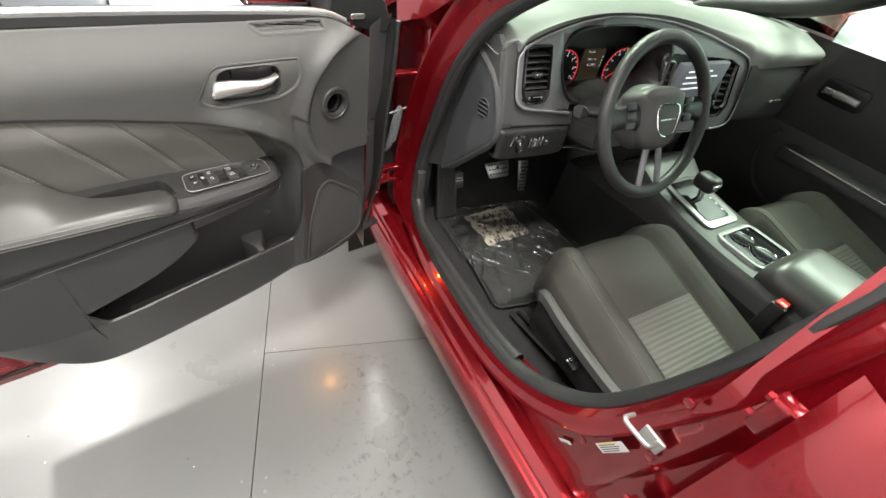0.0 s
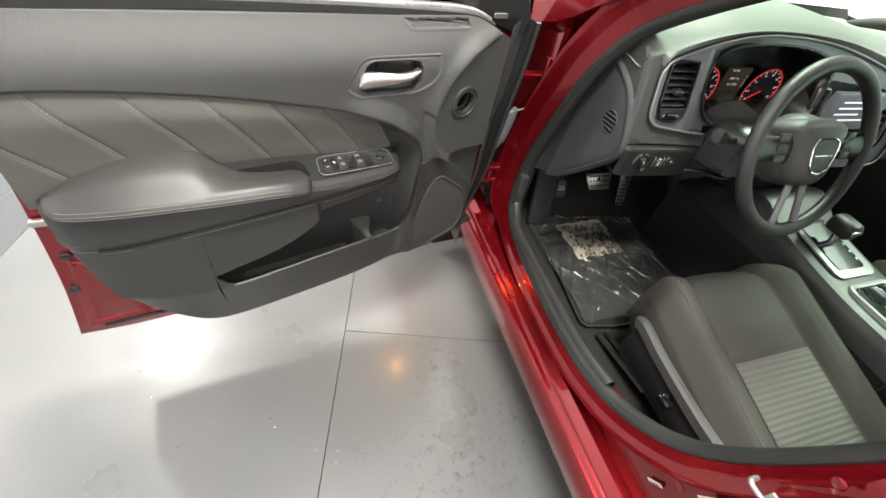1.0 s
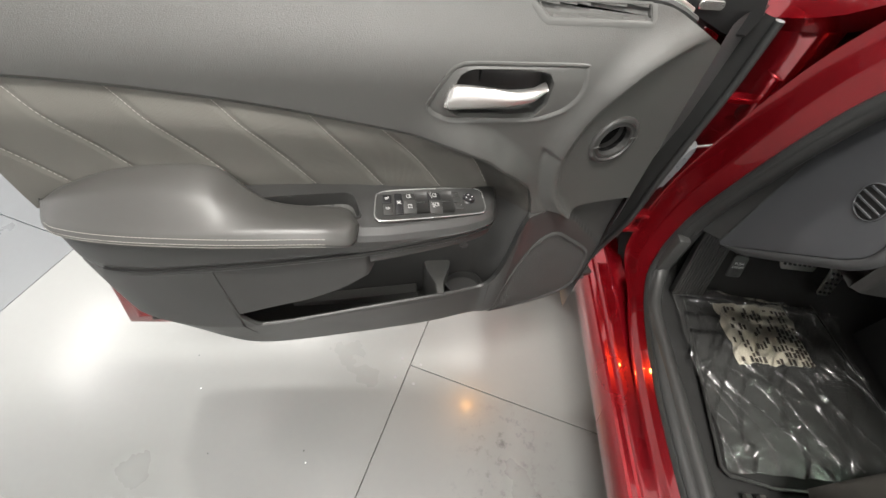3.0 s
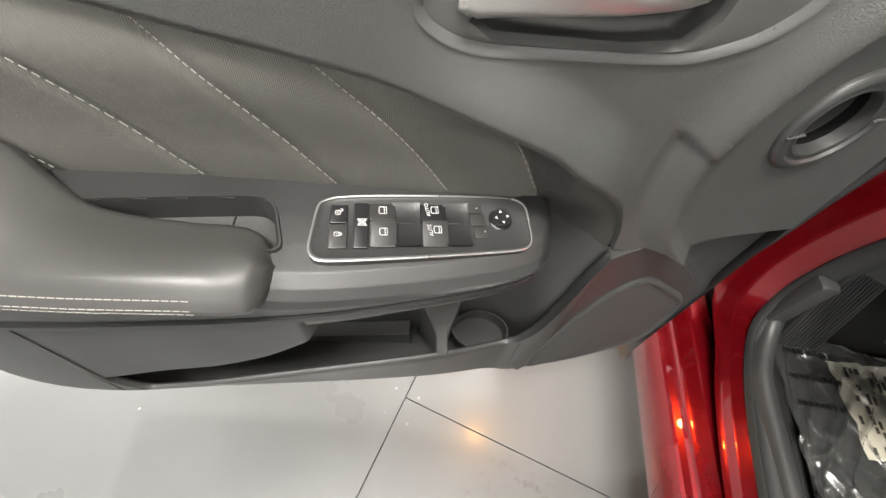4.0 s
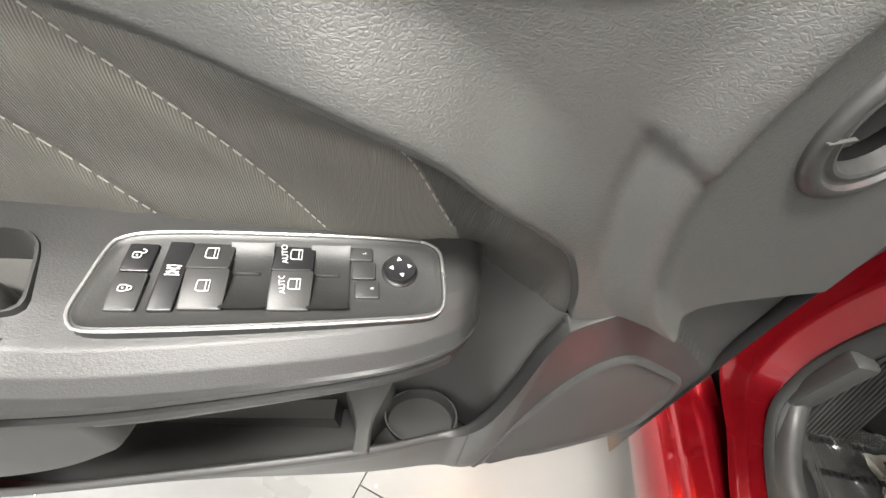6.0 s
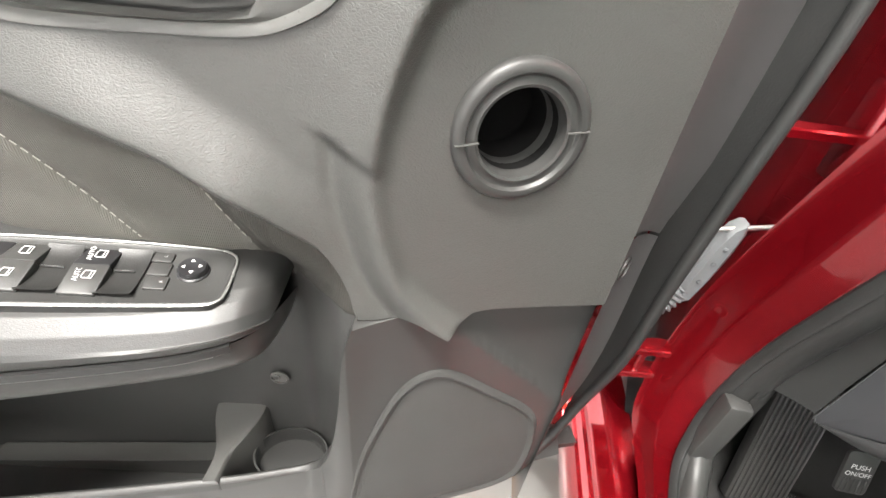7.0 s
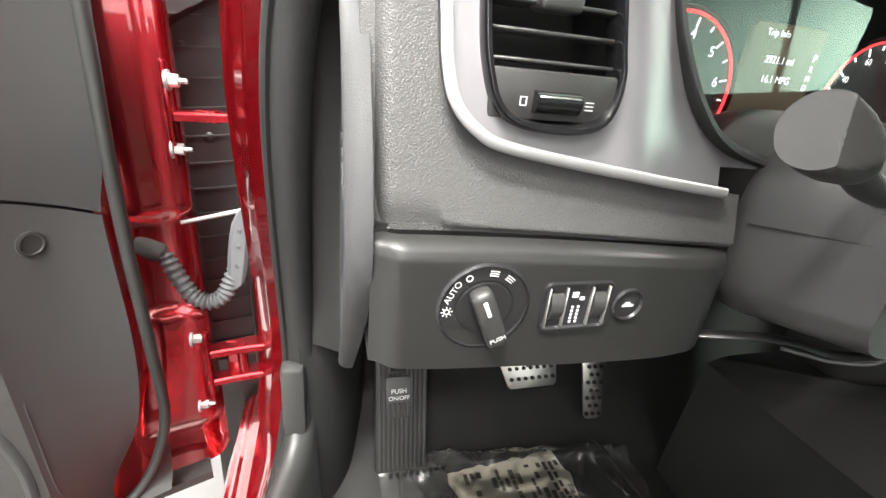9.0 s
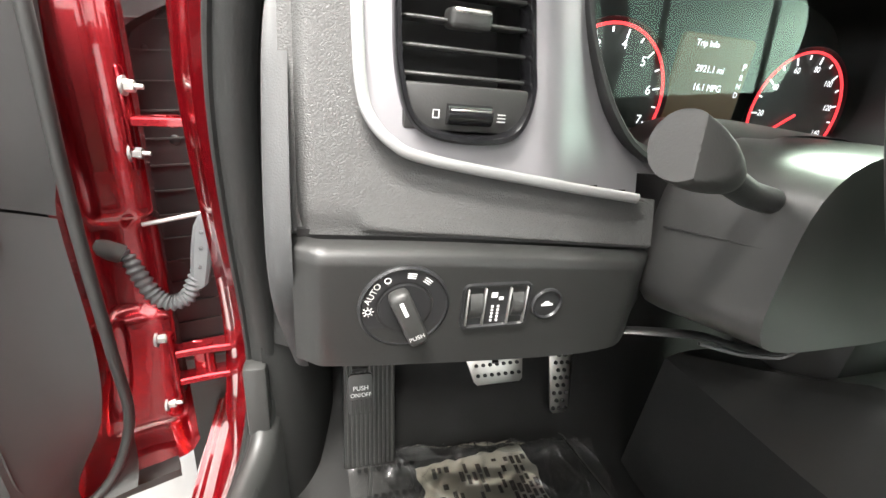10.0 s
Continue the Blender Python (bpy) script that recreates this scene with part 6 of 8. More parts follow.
def build_dash():
    d = DASH
    bm = bmesh.new()

    def pad(s, t):
        x = 0.203 + 1.455 * s
        c = CROWN(x)
        if x < 0.249:
            e = (face_y(1.03), 1.03)
        elif x < 1.24:
            e = (face_y(BEZEL_TOP(x)) - 0.004, BEZEL_TOP(x))
        else:
            e = (-0.335 - 0.02 * step(1.24, 1.3, x), 0.95)
        side = (1 - step(0.203, 0.25, x)) * 0.03
        p = curve([(0, 0.36, 1.0), (0, 0.2, c - 0.05 - side), (0, 0.0, c - 0.012 - side), (0, -0.16, c - side), (0, -0.25, c - 0.008 - side), (0, -0.295, c - 0.022 - side * 0.6), (0, e[0] - 0.006, (e[1] + c) / 2 - 0.004), (0, e[0], e[1])])(t)
        return (x, p.y, p.z)
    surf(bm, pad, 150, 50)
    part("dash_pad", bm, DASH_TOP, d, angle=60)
    # grained fascia beside and under the surround
    bm = bmesh.new()

    def fas(s, t):
        x = 0.209 + 0.247 * (0.35 * s / 0.5 if s < 0.5 else 0.35 + 0.65 * (s - 0.5) / 0.5)
        z = SEAM(x) + (UNDER(x) - SEAM(x)) * t
        edge = 0.02 * (1 - step(0.203, 0.225, x)) ** 2
        y = face_y(z) - 0.004 + edge + 0.012 * (1 - step(0.0, 0.12, t)) ** 2 * 0.3
        return (x, y, z)
    surf(bm, fas, 140, 60)
    part("fascia", bm, FASCIA, d, angle=60)
    # passenger side fascia
    bm = bmesh.new()

    def pas(s, t):
        x = 1.235 + 0.42 * s
        z = 0.72 + 0.24 * t
        return (x, -0.335 - 0.035 * math.sin(math.pi * (0.15 + 0.75 * t)) + 0.04 * step(0.9, 1, s) + 0.08 * (1 - step(0, 0.2, t)), z - 0.02 * s)
    surf(bm, pas, 40, 30)
    part("passenger_fascia", bm, TRIM, d)
    # surround plate with openings
    vent = [(p.x, p.y) for p in curve([(a, b, 0) for a, b in VENT_L + VENT_L[:1]], 120)][:-1]
    cluster = [(0.414, 0.93), (0.399, 0.965), (0.393, 1.0), (0.402, 1.03), (0.43, 1.052), (0.5, 1.066), (0.6, 1.070), (0.7, 1.064), (0.78, 1.045), (0.815, 1.01), (0.812, 0.95), (0.79, 0.905), (0.72, 0.885), (0.52, 0.887), (0.465, 0.893), (0.434, 0.906)]
    cluster = [(p.x, p.y) for p in curve([(a, b, 0) for a, b in cluster + cluster[:1]], 160)][:-1]
    stack = [(0.80, 0.985), (0.83, 1.0), (1.14, 0.975), (1.19, 0.955), (1.19, 0.83), (1.16, 0.80), (0.84, 0.80), (0.81, 0.83)]
    bm = bmesh.new()
    surf(bm, lambda s, t: (0.244 + 1.006 * s, face_y(0.76 + 0.335 * t) + 0.006 - 0.004 * math.exp(-((0.244 + 1.006 * s - 0.368) / 0.016) ** 2) + 0.01 * step(0.372, 0.42, 0.244 + 1.006 * s) * (1 - step(0.45, 0.52, 0.244 + 1.006 * s)), 0.76 + 0.335 * t), 340, 120)
    cut(bm, lambda x, z: not in_poly(x, z, BEZEL_LINE) or (0.445 < x < 0.8 and z < 0.885) or in_poly(x, z, vent) or in_poly(x, z, cluster) or in_poly(x, z, stack))
    sur = part("instrument_surround", bm, BEZEL_GREY, d, "satin grey instrument surround", angle=60)
    sur.location = (-0.002, -0.014, 0)
    bm = bmesh.new()
    loft(bm, rim_ring(BEZEL_LINE, 160, face_y, [(0.002, 0.02), (0.002, 0.0)]), False)
    bmesh.ops.delete(bm, geom=[q for q in bm.faces if 0.444 < q.calc_center_median().x < 0.85 and q.calc_center_median().z < 0.9], context="FACES")
    part("surround_edge", bm, TRIM_DARK, sur)
    bm = bmesh.new()
    gap = [k for k, (x, z) in enumerate(BEZEL_LINE) if 0.447 < x < 1.1 and z < 0.89]
    line = BEZEL_LINE[gap[-1] + 1:] + BEZEL_LINE[:gap[0]]
    line = [p for p in line if not (0.436 < p[0] < 1.1 and p[1] < 0.9)]
    line = sorted((p for p in line if p[0] < 0.44 and p[1] < 0.9), key=lambda p: -p[0])[:1] + line if line[0][0] > 0.6 else line
    sweep(bm, [(x, face_y(z) - 0.0015, z) for x, z in line], ring_profile(0.0034, 0.0018, 12), (0, 1, 0))
    part("silver_piping", bm, PIPING, sur, "silver edge line")
    # left air vent
    bm = bmesh.new()
    loft(bm, rim_ring(vent, 100, face_y, [(0.004, 0.006), (0.0035, -0.001), (0.002, -0.003), (0.0, -0.003), (-0.001, -0.001), (-0.002, 0.012)]), False)
    frame_l = part("vent_frame", bm, GLOSS, d, "gloss black vent frame")
    frame_l.location = (-0.0024, -0.014, 0)
    bm = bmesh.new()
    loft(bm, rim_ring(vent, 100, face_y, [(-0.0005, 0.003), (-0.002, 0.05)]), True)
    part("vent_duct", bm, BLACK, frame_l)
    for k in range(6):
        z = 0.936 + 0.0145 * k
        bm = bmesh.new()
        box(bm, 0.2745, 0.3485, face_y(z) + 0.002, face_y(z) + 0.026, z - 0.0011, z + 0.0011, 0.0008, 1)
        part("vent_slat", bm, TRIM_DARK, frame_l)
    bm = bmesh.new()
    box(bm, 0.299, 0.324, face_y(0.968) - 0.006, face_y(0.968) + 0.012, 0.961, 0.972, 0.003, 3)
    part("vent_slider", bm, TRIM_DARK, frame_l)
    bm = bmesh.new()
    box(bm, 0.301, 0.322, face_y(0.968) - 0.0068, face_y(0.968) - 0.0055, 0.969, 0.9715, 0.0008, 1)
    part("slider_bright", bm, SATIN, frame_l)
    bm = bmesh.new()
    box(bm, 0.274, 0.350, face_y(0.92) + 0.001, face_y(0.92) + 0.006, 0.906, 0.932, 0.002)
    part("vent_chin", bm, TRIM_DARK, frame_l)
    bm = bmesh.new()
    cyl(bm, 0.006, 0.006, (0.299, face_y(0.916) + 0.001, 0.916), (0.326, face_y(0.916) + 0.001, 0.916), 24)
    part("vent_wheel", bm, GLOSS, frame_l, "thumb wheel")
    bm = bmesh.new()
    box(bm, 0.300, 0.325, face_y(0.918) - 0.0052, face_y(0.918) - 0.004, 0.9185, 0.9195, 0.0003, 1)
    part("wheel_bright", bm, SATIN, frame_l)
    marks = [(0.3305, 0.3355, 0.9133 + 0.002 * k, 0.9138 + 0.002 * k) for k in range(3)]
    marks += [(0.2905, 0.2945, 0.9135, 0.914), (0.2905, 0.2945, 0.9178, 0.9183), (0.2905, 0.2910, 0.914, 0.9178), (0.2940, 0.2945, 0.914, 0.9178)]
    for x0, x1, z0, z1 in marks:
        bm = bmesh.new()
        box(bm, x0, x1, face_y(0.916) - 0.0002, face_y(0.916) + 0.0004, z0, z1, 0, 1)
        part("printed_bar", bm, WHITE_INK, frame_l)
    # instrument cluster
    bm = bmesh.new()
    loft(bm, rim_ring(cluster, 120, face_y, [(0.006, 0.012), (0.0055, -0.006), (0.004, -0.0085), (0.001, -0.0085), (-0.002, -0.004), (-0.012, 0.06), (-0.018, 0.115)]), True)
    hood = part("cluster_hood", bm, BLACK, d, "black instrument hood")
    for cx, marks, nums in ((0.475, 9, ("", "1", "2", "3", "4", "5", "6", "7", "8")), (0.709, 9, ("0", "20", "40", "60", "80", "100", "120", "140", "160"))):
        cz, yy, r = 0.928, -0.238, 0.0615
        bm = bmesh.new()
        lathe(bm, [(r + 0.004, 0.004), (r + 0.004, 0.0), (r, -0.003), (r - 0.002, 0.0), (0, 0.0)], Matrix.Translation((cx, yy, cz)) @ pose(0, 0, 0, 90), 48)
        bmesh.ops.bisect_plane(bm, geom=bm.verts[:] + bm.edges[:] + bm.faces[:], plane_co=(0, 0, 0.889), plane_no=(0, 0, -1), clear_outer=True)
        dial = part("dial", bm, BLACK, hood)
        bm = bmesh.new()
        pts = [(cx + (r - 0.001) * math.sin(a), yy - 0.002, cz + (r - 0.001) * math.cos(a)) for a in (radians(-125 + 260 * k / 40) for k in range(41))]
        sweep(bm, pts, ring_profile(0.0013, 0.0013, 6), (0, 1, 0))
        part("red_ring", bm, RED_GLOW, dial, "glowing red ring")
        bm = bmesh.new()
        for k in range(marks * 2 - 1):
            a = radians(-125 + 270 * k / (marks * 2 - 2))
            ln = 0.007 if k % 2 == 0 else 0.004
            box(bm, -0.0006, 0.0006, -0.0004, 0.0004, r - 0.004 - ln, r - 0.004, 0, 1, Matrix.Translation((cx, yy - 0.0012, cz)) @ pose(0, 0, 0, 0, math.degrees(a), 0))
        part("scale_marks", bm, WHITE_GLOW, dial)
        for k, txt in enumerate(nums):
            if txt:
                a = radians(-125 + 270 * k / 8)
                words(txt, 0.0115 if len(txt) < 2 else 0.008, Matrix.Translation((cx + 0.0455 * math.sin(a), yy - 0.0012, cz + 0.0455 * math.cos(a))) @ pose(0, 0, 0, 90), WHITE_GLOW, dial)
        bm = bmesh.new()
        box(bm, -0.001, 0.001, -0.001, 0.001, 0.0, 0.045, 0, 1, Matrix.Translation((cx, yy - 0.003, cz)) @ pose(0, 0, 0, 0, -122, 0))
        part("needle", bm, RED_GLOW, dial)
    bm = bmesh.new()
    plate(bm, rounded(0.542, 0.628, 0.895, 0.990, 0.006, 4), 0.004, 0.001, 1, Matrix(((1, 0, 0, 0), (0, 0, -1, -0.236), (0, 1, 0, 0), (0, 0, 0, 1))))
    scr = part("trip_screen", bm, AMBER_GLOW, hood, "amber lit trip computer screen")
    at = lambda x, z: Matrix.Translation((x, -0.2407, z)) @ pose(0, 0, 0, 90)  # noqa: E731
    for txt, x, z, sz in (("Trip Info", 0.570, 0.982, 0.0075), ("2921.1 mi", 0.581, 0.961, 0.0085), ("16.1 MPG", 0.584, 0.945, 0.0085), ("P", 0.621, 0.966, 0.009), ("R", 0.621, 0.957, 0.007), ("N", 0.621, 0.949, 0.007), ("D", 0.621, 0.941, 0.007)):
        words(txt, sz, at(x, z), WHITE_GLOW, scr)
    bm = bmesh.new()
    surf(bm, lambda s, t: (0.398 + 0.40 * s, -0.276 + 0.184 * (0.40 * s - 0.202) + 0.07 * (0.165 * t - 0.078), 0.892 + 0.165 * t), 10, 6)
    part("cluster_lens", bm, LENS, hood, "clear instrument lens")
    # middle of the dash: vents, screen, keys
    bm = bmesh.new()
    loft(bm, rim_ring(stack, 80, face_y, [(0.005, 0.006), (0.002, -0.002), (-0.002, 0.0), (-0.004, 0.035)]), True)
    mid = part("stack_panel", bm, BLACK, d)
    for x0, x1 in ((0.812, 0.85), (1.125, 1.18)):
        for k in range(7):
            z = 0.84 + 0.02 * k
            bm = bmesh.new()
            box(bm, x0, x1, face_y(z) + 0.006, face_y(z) + 0.025, z - 0.002, z + 0.002, 0.001, 1)
            part("vent_slat", bm, TRIM_DARK, mid)
        bm = bmesh.new()
        loft(bm, rim_ring(rounded(x0 - 0.004, x1 + 0.004, 0.825, 0.975, 0.01, 4), 60, face_y, [(0.004, 0.004), (0.003, -0.003), (0.0, -0.003), (-0.001, 0.006)]), False)
        part("vent_rim", bm, SATIN, mid)
    bm = bmesh.new()
    box(bm, 0.865, 1.105, -0.345, -0.32, 0.865, 0.975, 0.006)
    part("touch_screen", bm, SCREEN, mid, "lit grey touch screen")
    bm = bmesh.new()
    for k in range(4):
        box(bm, 0.90, 0.90 + (0.12, 0.16, 0.1, 0.14)[k], -0.3465, -0.345, 0.95 - 0.018 * k, 0.954 - 0.018 * k, 0, 1)
    part("screen_bars", bm, WHITE_GLOW, mid)
    for r in range(2):
        for k in range(6):
            bm = bmesh.new()
            box(bm, 0.872 + 0.039 * k, 0.902 + 0.039 * k, -0.352, -0.335, 0.812 + 0.022 * r, 0.828 + 0.022 * r, 0.003, 2)
            key = part("stack_key", bm, TRIM_DARK, mid)
            bm = bmesh.new()
            box(bm, 0.88 + 0.039 * k, 0.894 + 0.039 * k, -0.3526, -0.352, 0.819 + 0.022 * r, 0.8215 + 0.022 * r, 0, 1)
            part("key_mark", bm, WHITE_GLOW, key)
    # far vent and small bright badge bars
    bm = bmesh.new()
    loft(bm, rim_ring(rounded(1.585, 1.64, 0.84, 0.93, 0.012, 4), 60, lambda z: -0.35, [(0.005, 0.02), (0.004, -0.004), (0.0, -0.004), (-0.002, 0.02)]), True)
    fv = part("far_vent", bm, BLACK, d)
    for k in range(5):
        bm = bmesh.new()
        box(bm, 1.588, 1.637, -0.352, -0.335, 0.852 + 0.016 * k, 0.855 + 0.016 * k, 0.001, 1)
        part("vent_slat", bm, TRIM_MID, fv)
    bm = bmesh.new()
    for k in range(3):
        box(bm, 1.46 + 0.03 * k, 1.483 + 0.03 * k, -0.376, -0.3685, 0.822, 0.829, 0.001, 1)
    part("badge_bars", bm, SATIN, d)


VENT_L = [(0.272, 1.018), (0.280, 1.026), (0.338, 1.028), (0.346, 1.020), (0.351, 0.95), (0.352, 0.932), (0.347, 0.915), (0.337, 0.906), (0.315, 0.9035), (0.292, 0.906), (0.280, 0.914), (0.2745, 0.93), (0.272, 0.955)]


def build_knee():
    d = DASH
    low = lerp_table([(0.205, 0.767), (0.26, 0.761), (0.40, 0.754), (0.45, 0.760), (0.475, 0.772), (0.49, 0.79)])

    def f(s, t):
        x = 0.209 + 0.275 * s
        top = SEAM(x) - 0.0016
        z = low(x) + (top - low(x)) * max(0.0, (t - 0.2) / 0.8)
        y = -0.374 + 0.003 * step(0.9, 0.97, t) ** 2 + 0.013 * step(0.975, 1.0, t) + 0.10 * (1 - step(0, 0.2, t)) ** 1.3 + 0.035 * step(0.435, 0.487, x) + 0.008 * (1 - step(0.209, 0.225, x))
        return (x, y, z + 0.006 * (1 - step(0, 0.2, t)))
    bm = bmesh.new()
    surf(bm, f, 70, 40)
    knee = part("knee_panel", bm, TRIM_KNEE, d, "charcoal switch panel", angle=60)
    bm = bmesh.new()
    sweep(bm, [(0.212 + 0.25 * k / 20, -0.348, SEAM(0.212 + 0.25 * k / 20) - 0.002) for k in range(21)], [(-0.006, -0.005), (0.006, -0.005), (0.006, 0.005), (-0.006, 0.005)])
    part("panel_gap", bm, BLACK, knee)
    # light switch
    m = Matrix.Translation((0.2735, -0.3735, 0.8045)) @ pose(0, 0, 0, 92, 0, 0)
    bm = bmesh.new()
    lathe(bm, [(0.0285, -0.004), (0.0285, 0.0012), (0.0270, 0.0022), (0.0262, 0.001), (0.018, 0.001), (0.0175, -0.001), (0.0165, -0.001), (0.016, 0.002), (0.0, 0.002)], m, 64)
    sw = part("light_switch", bm, GLOSS_DARK, d, "round black headlight switch")
    bm = bmesh.new()
    box(bm, -0.0065, 0.0065, -0.0245, 0.016, 0.001, 0.0125, 0.004, 3, m @ pose(0, 0, 0, 0, 0, 24))
    part("switch_grip", bm, TRIM_DARK, sw)
    bm = bmesh.new()
    box(bm, -0.0012, 0.0012, 0.001, 0.0115, 0.0124, 0.013, 0.0004, 1, m @ pose(0, 0, 0, 0, 0, 24))
    part("pointer_line", bm, WHITE_INK, sw)
    words("PUSH", 0.0042, m @ pose(0, 0, 0, 0, 0, 24) @ Matrix.Translation((0, -0.0165, 0.0127)), WHITE_INK, sw)
    words("AUTO", 0.0055, m @ pose(0, 0, 0, 0, 0, 62) @ Matrix.Translation((0, 0.0222, 0.0013)), WHITE_INK, sw)
    bm = bmesh.new()
    for a, r in ((95, 0.0016), (30, 0.0018)):
        q = m @ pose(0, 0, 0, 0, 0, a) @ Matrix.Translation((0, 0.0222, 0.0013))
        pts = [q @ Vector((r * math.cos(2 * math.pi * k / 16), r * math.sin(2 * math.pi * k / 16), 0)) for k in range(16)]
        sweep(bm, pts, ring_profile(0.0003, 0.0003, 5), m.to_3x3() @ Vector((0, 0, 1)), True)
    for k in range(8):
        box(bm, -0.00025, 0.00025, 0.0024, 0.0034, 0, 0.0003, 0, 1, m @ pose(0, 0, 0, 0, 0, 95) @ Matrix.Translation((0, 0.0222, 0.0012)) @ pose(0, 0, 0, 0, 0, 45 * k))
    for a in (-5, -12, -33, -40):
        for e in (-1, 0, 1):
            box(bm, -0.0013, 0.0013, -0.00025 + 0.0014 * e, 0.00025 + 0.0014 * e, 0, 0.0003, 0, 1, m @ pose(0, 0, 0, 0, 0, a) @ Matrix.Translation((0, 0.0222, 0.0012)))
    part("switch_marks", bm, WHITE_INK, sw)
    # two dimmer wheels in a frame
    bm = bmesh.new()
    ring = even(rounded(0.311, 0.3575, 0.786, 0.8175, 0.004, 4), 60)
    loft(bm, [[(p.x, -0.372, p.y) for p in grown(ring, 0.0015)], [(p.x, -0.3762, p.y) for p in grown(ring, 0.0005)], [(p.x, -0.3762, p.y) for p in grown(ring, -0.001)], [(p.x, -0.3745, p.y) for p in grown(ring, -0.002)]])
    dm = part("dimmer_panel", bm, GLOSS_DARK, d, "black panel with two dimmer wheels")
    for x in (0.3195, 0.3485):
        bm = bmesh.new()
        cyl(bm, 0.0125, 0.0125, (x - 0.0042, -0.366, 0.802), (x + 0.0042, -0.366, 0.802), 32)
        part("dimmer_wheel", bm, TRIM_DARK, dm)
        for e in (-0.0058, 0.0058):
            bm = bmesh.new()
            box(bm, x + e - 0.0006, x + e + 0.0006, -0.3772, -0.3745, 0.7885, 0.8155, 0.0004, 1)
            part("wheel_edge", bm, SATIN, dm)
    bm = bmesh.new()
    for k in range(5):
        box(bm, 0.3310, 0.3324, -0.3752, -0.3746, 0.790 + 0.0026 * k, 0.7915 + 0.0026 * k, 0, 1)
        box(bm, 0.3350, 0.3364, -0.3752, -0.3746, 0.790 + 0.0026 * k, 0.7915 + 0.0026 * k, 0, 1)
    box(bm, 0.330, 0.334, -0.3752, -0.3746, 0.808, 0.8115, 0, 1)
    box(bm, 0.3355, 0.3385, -0.3752, -0.3746, 0.806, 0.808, 0, 1)
    part("dimmer_marks", bm, WHITE_INK, dm)
    # boot release
    m2 = Matrix.Translation((0.3715, -0.3738, 0.8005)) @ pose(0, 0, 0, 90, 0, 0)
    bm = bmesh.new()
    lathe(bm, [(0.0118, -0.003), (0.0118, 0.0012), (0.0105, 0.0022), (0.0098, 0.0015), (0.0094, 0.0004), (0.0, 0.0012)], m2, 40)
    bt = part("boot_button", bm, GLOSS_DARK, d, "round black boot release button")
    bm = bmesh.new()
    plate(bm, [(-0.0042, -0.0012), (0.0042, -0.0012), (0.0042, 0.0004), (0.002, 0.0008), (0.001, 0.0022), (-0.002, 0.0022), (-0.003, 0.0006), (-0.0042, 0.0002)], 0.0002, 0, 1, m2 @ Matrix.Translation((0, 0, 0.0014)))
    part("boot_mark", bm, WHITE_INK, bt)
    # dark board under the dash
    bm = bmesh.new()
    surf(bm, lambda s, t: (0.2 + 0.55 * s, -0.30 + 0.46 * t, 0.775 - 0.04 * t), 8, 6)
    part("under_board", bm, BLACK, d)


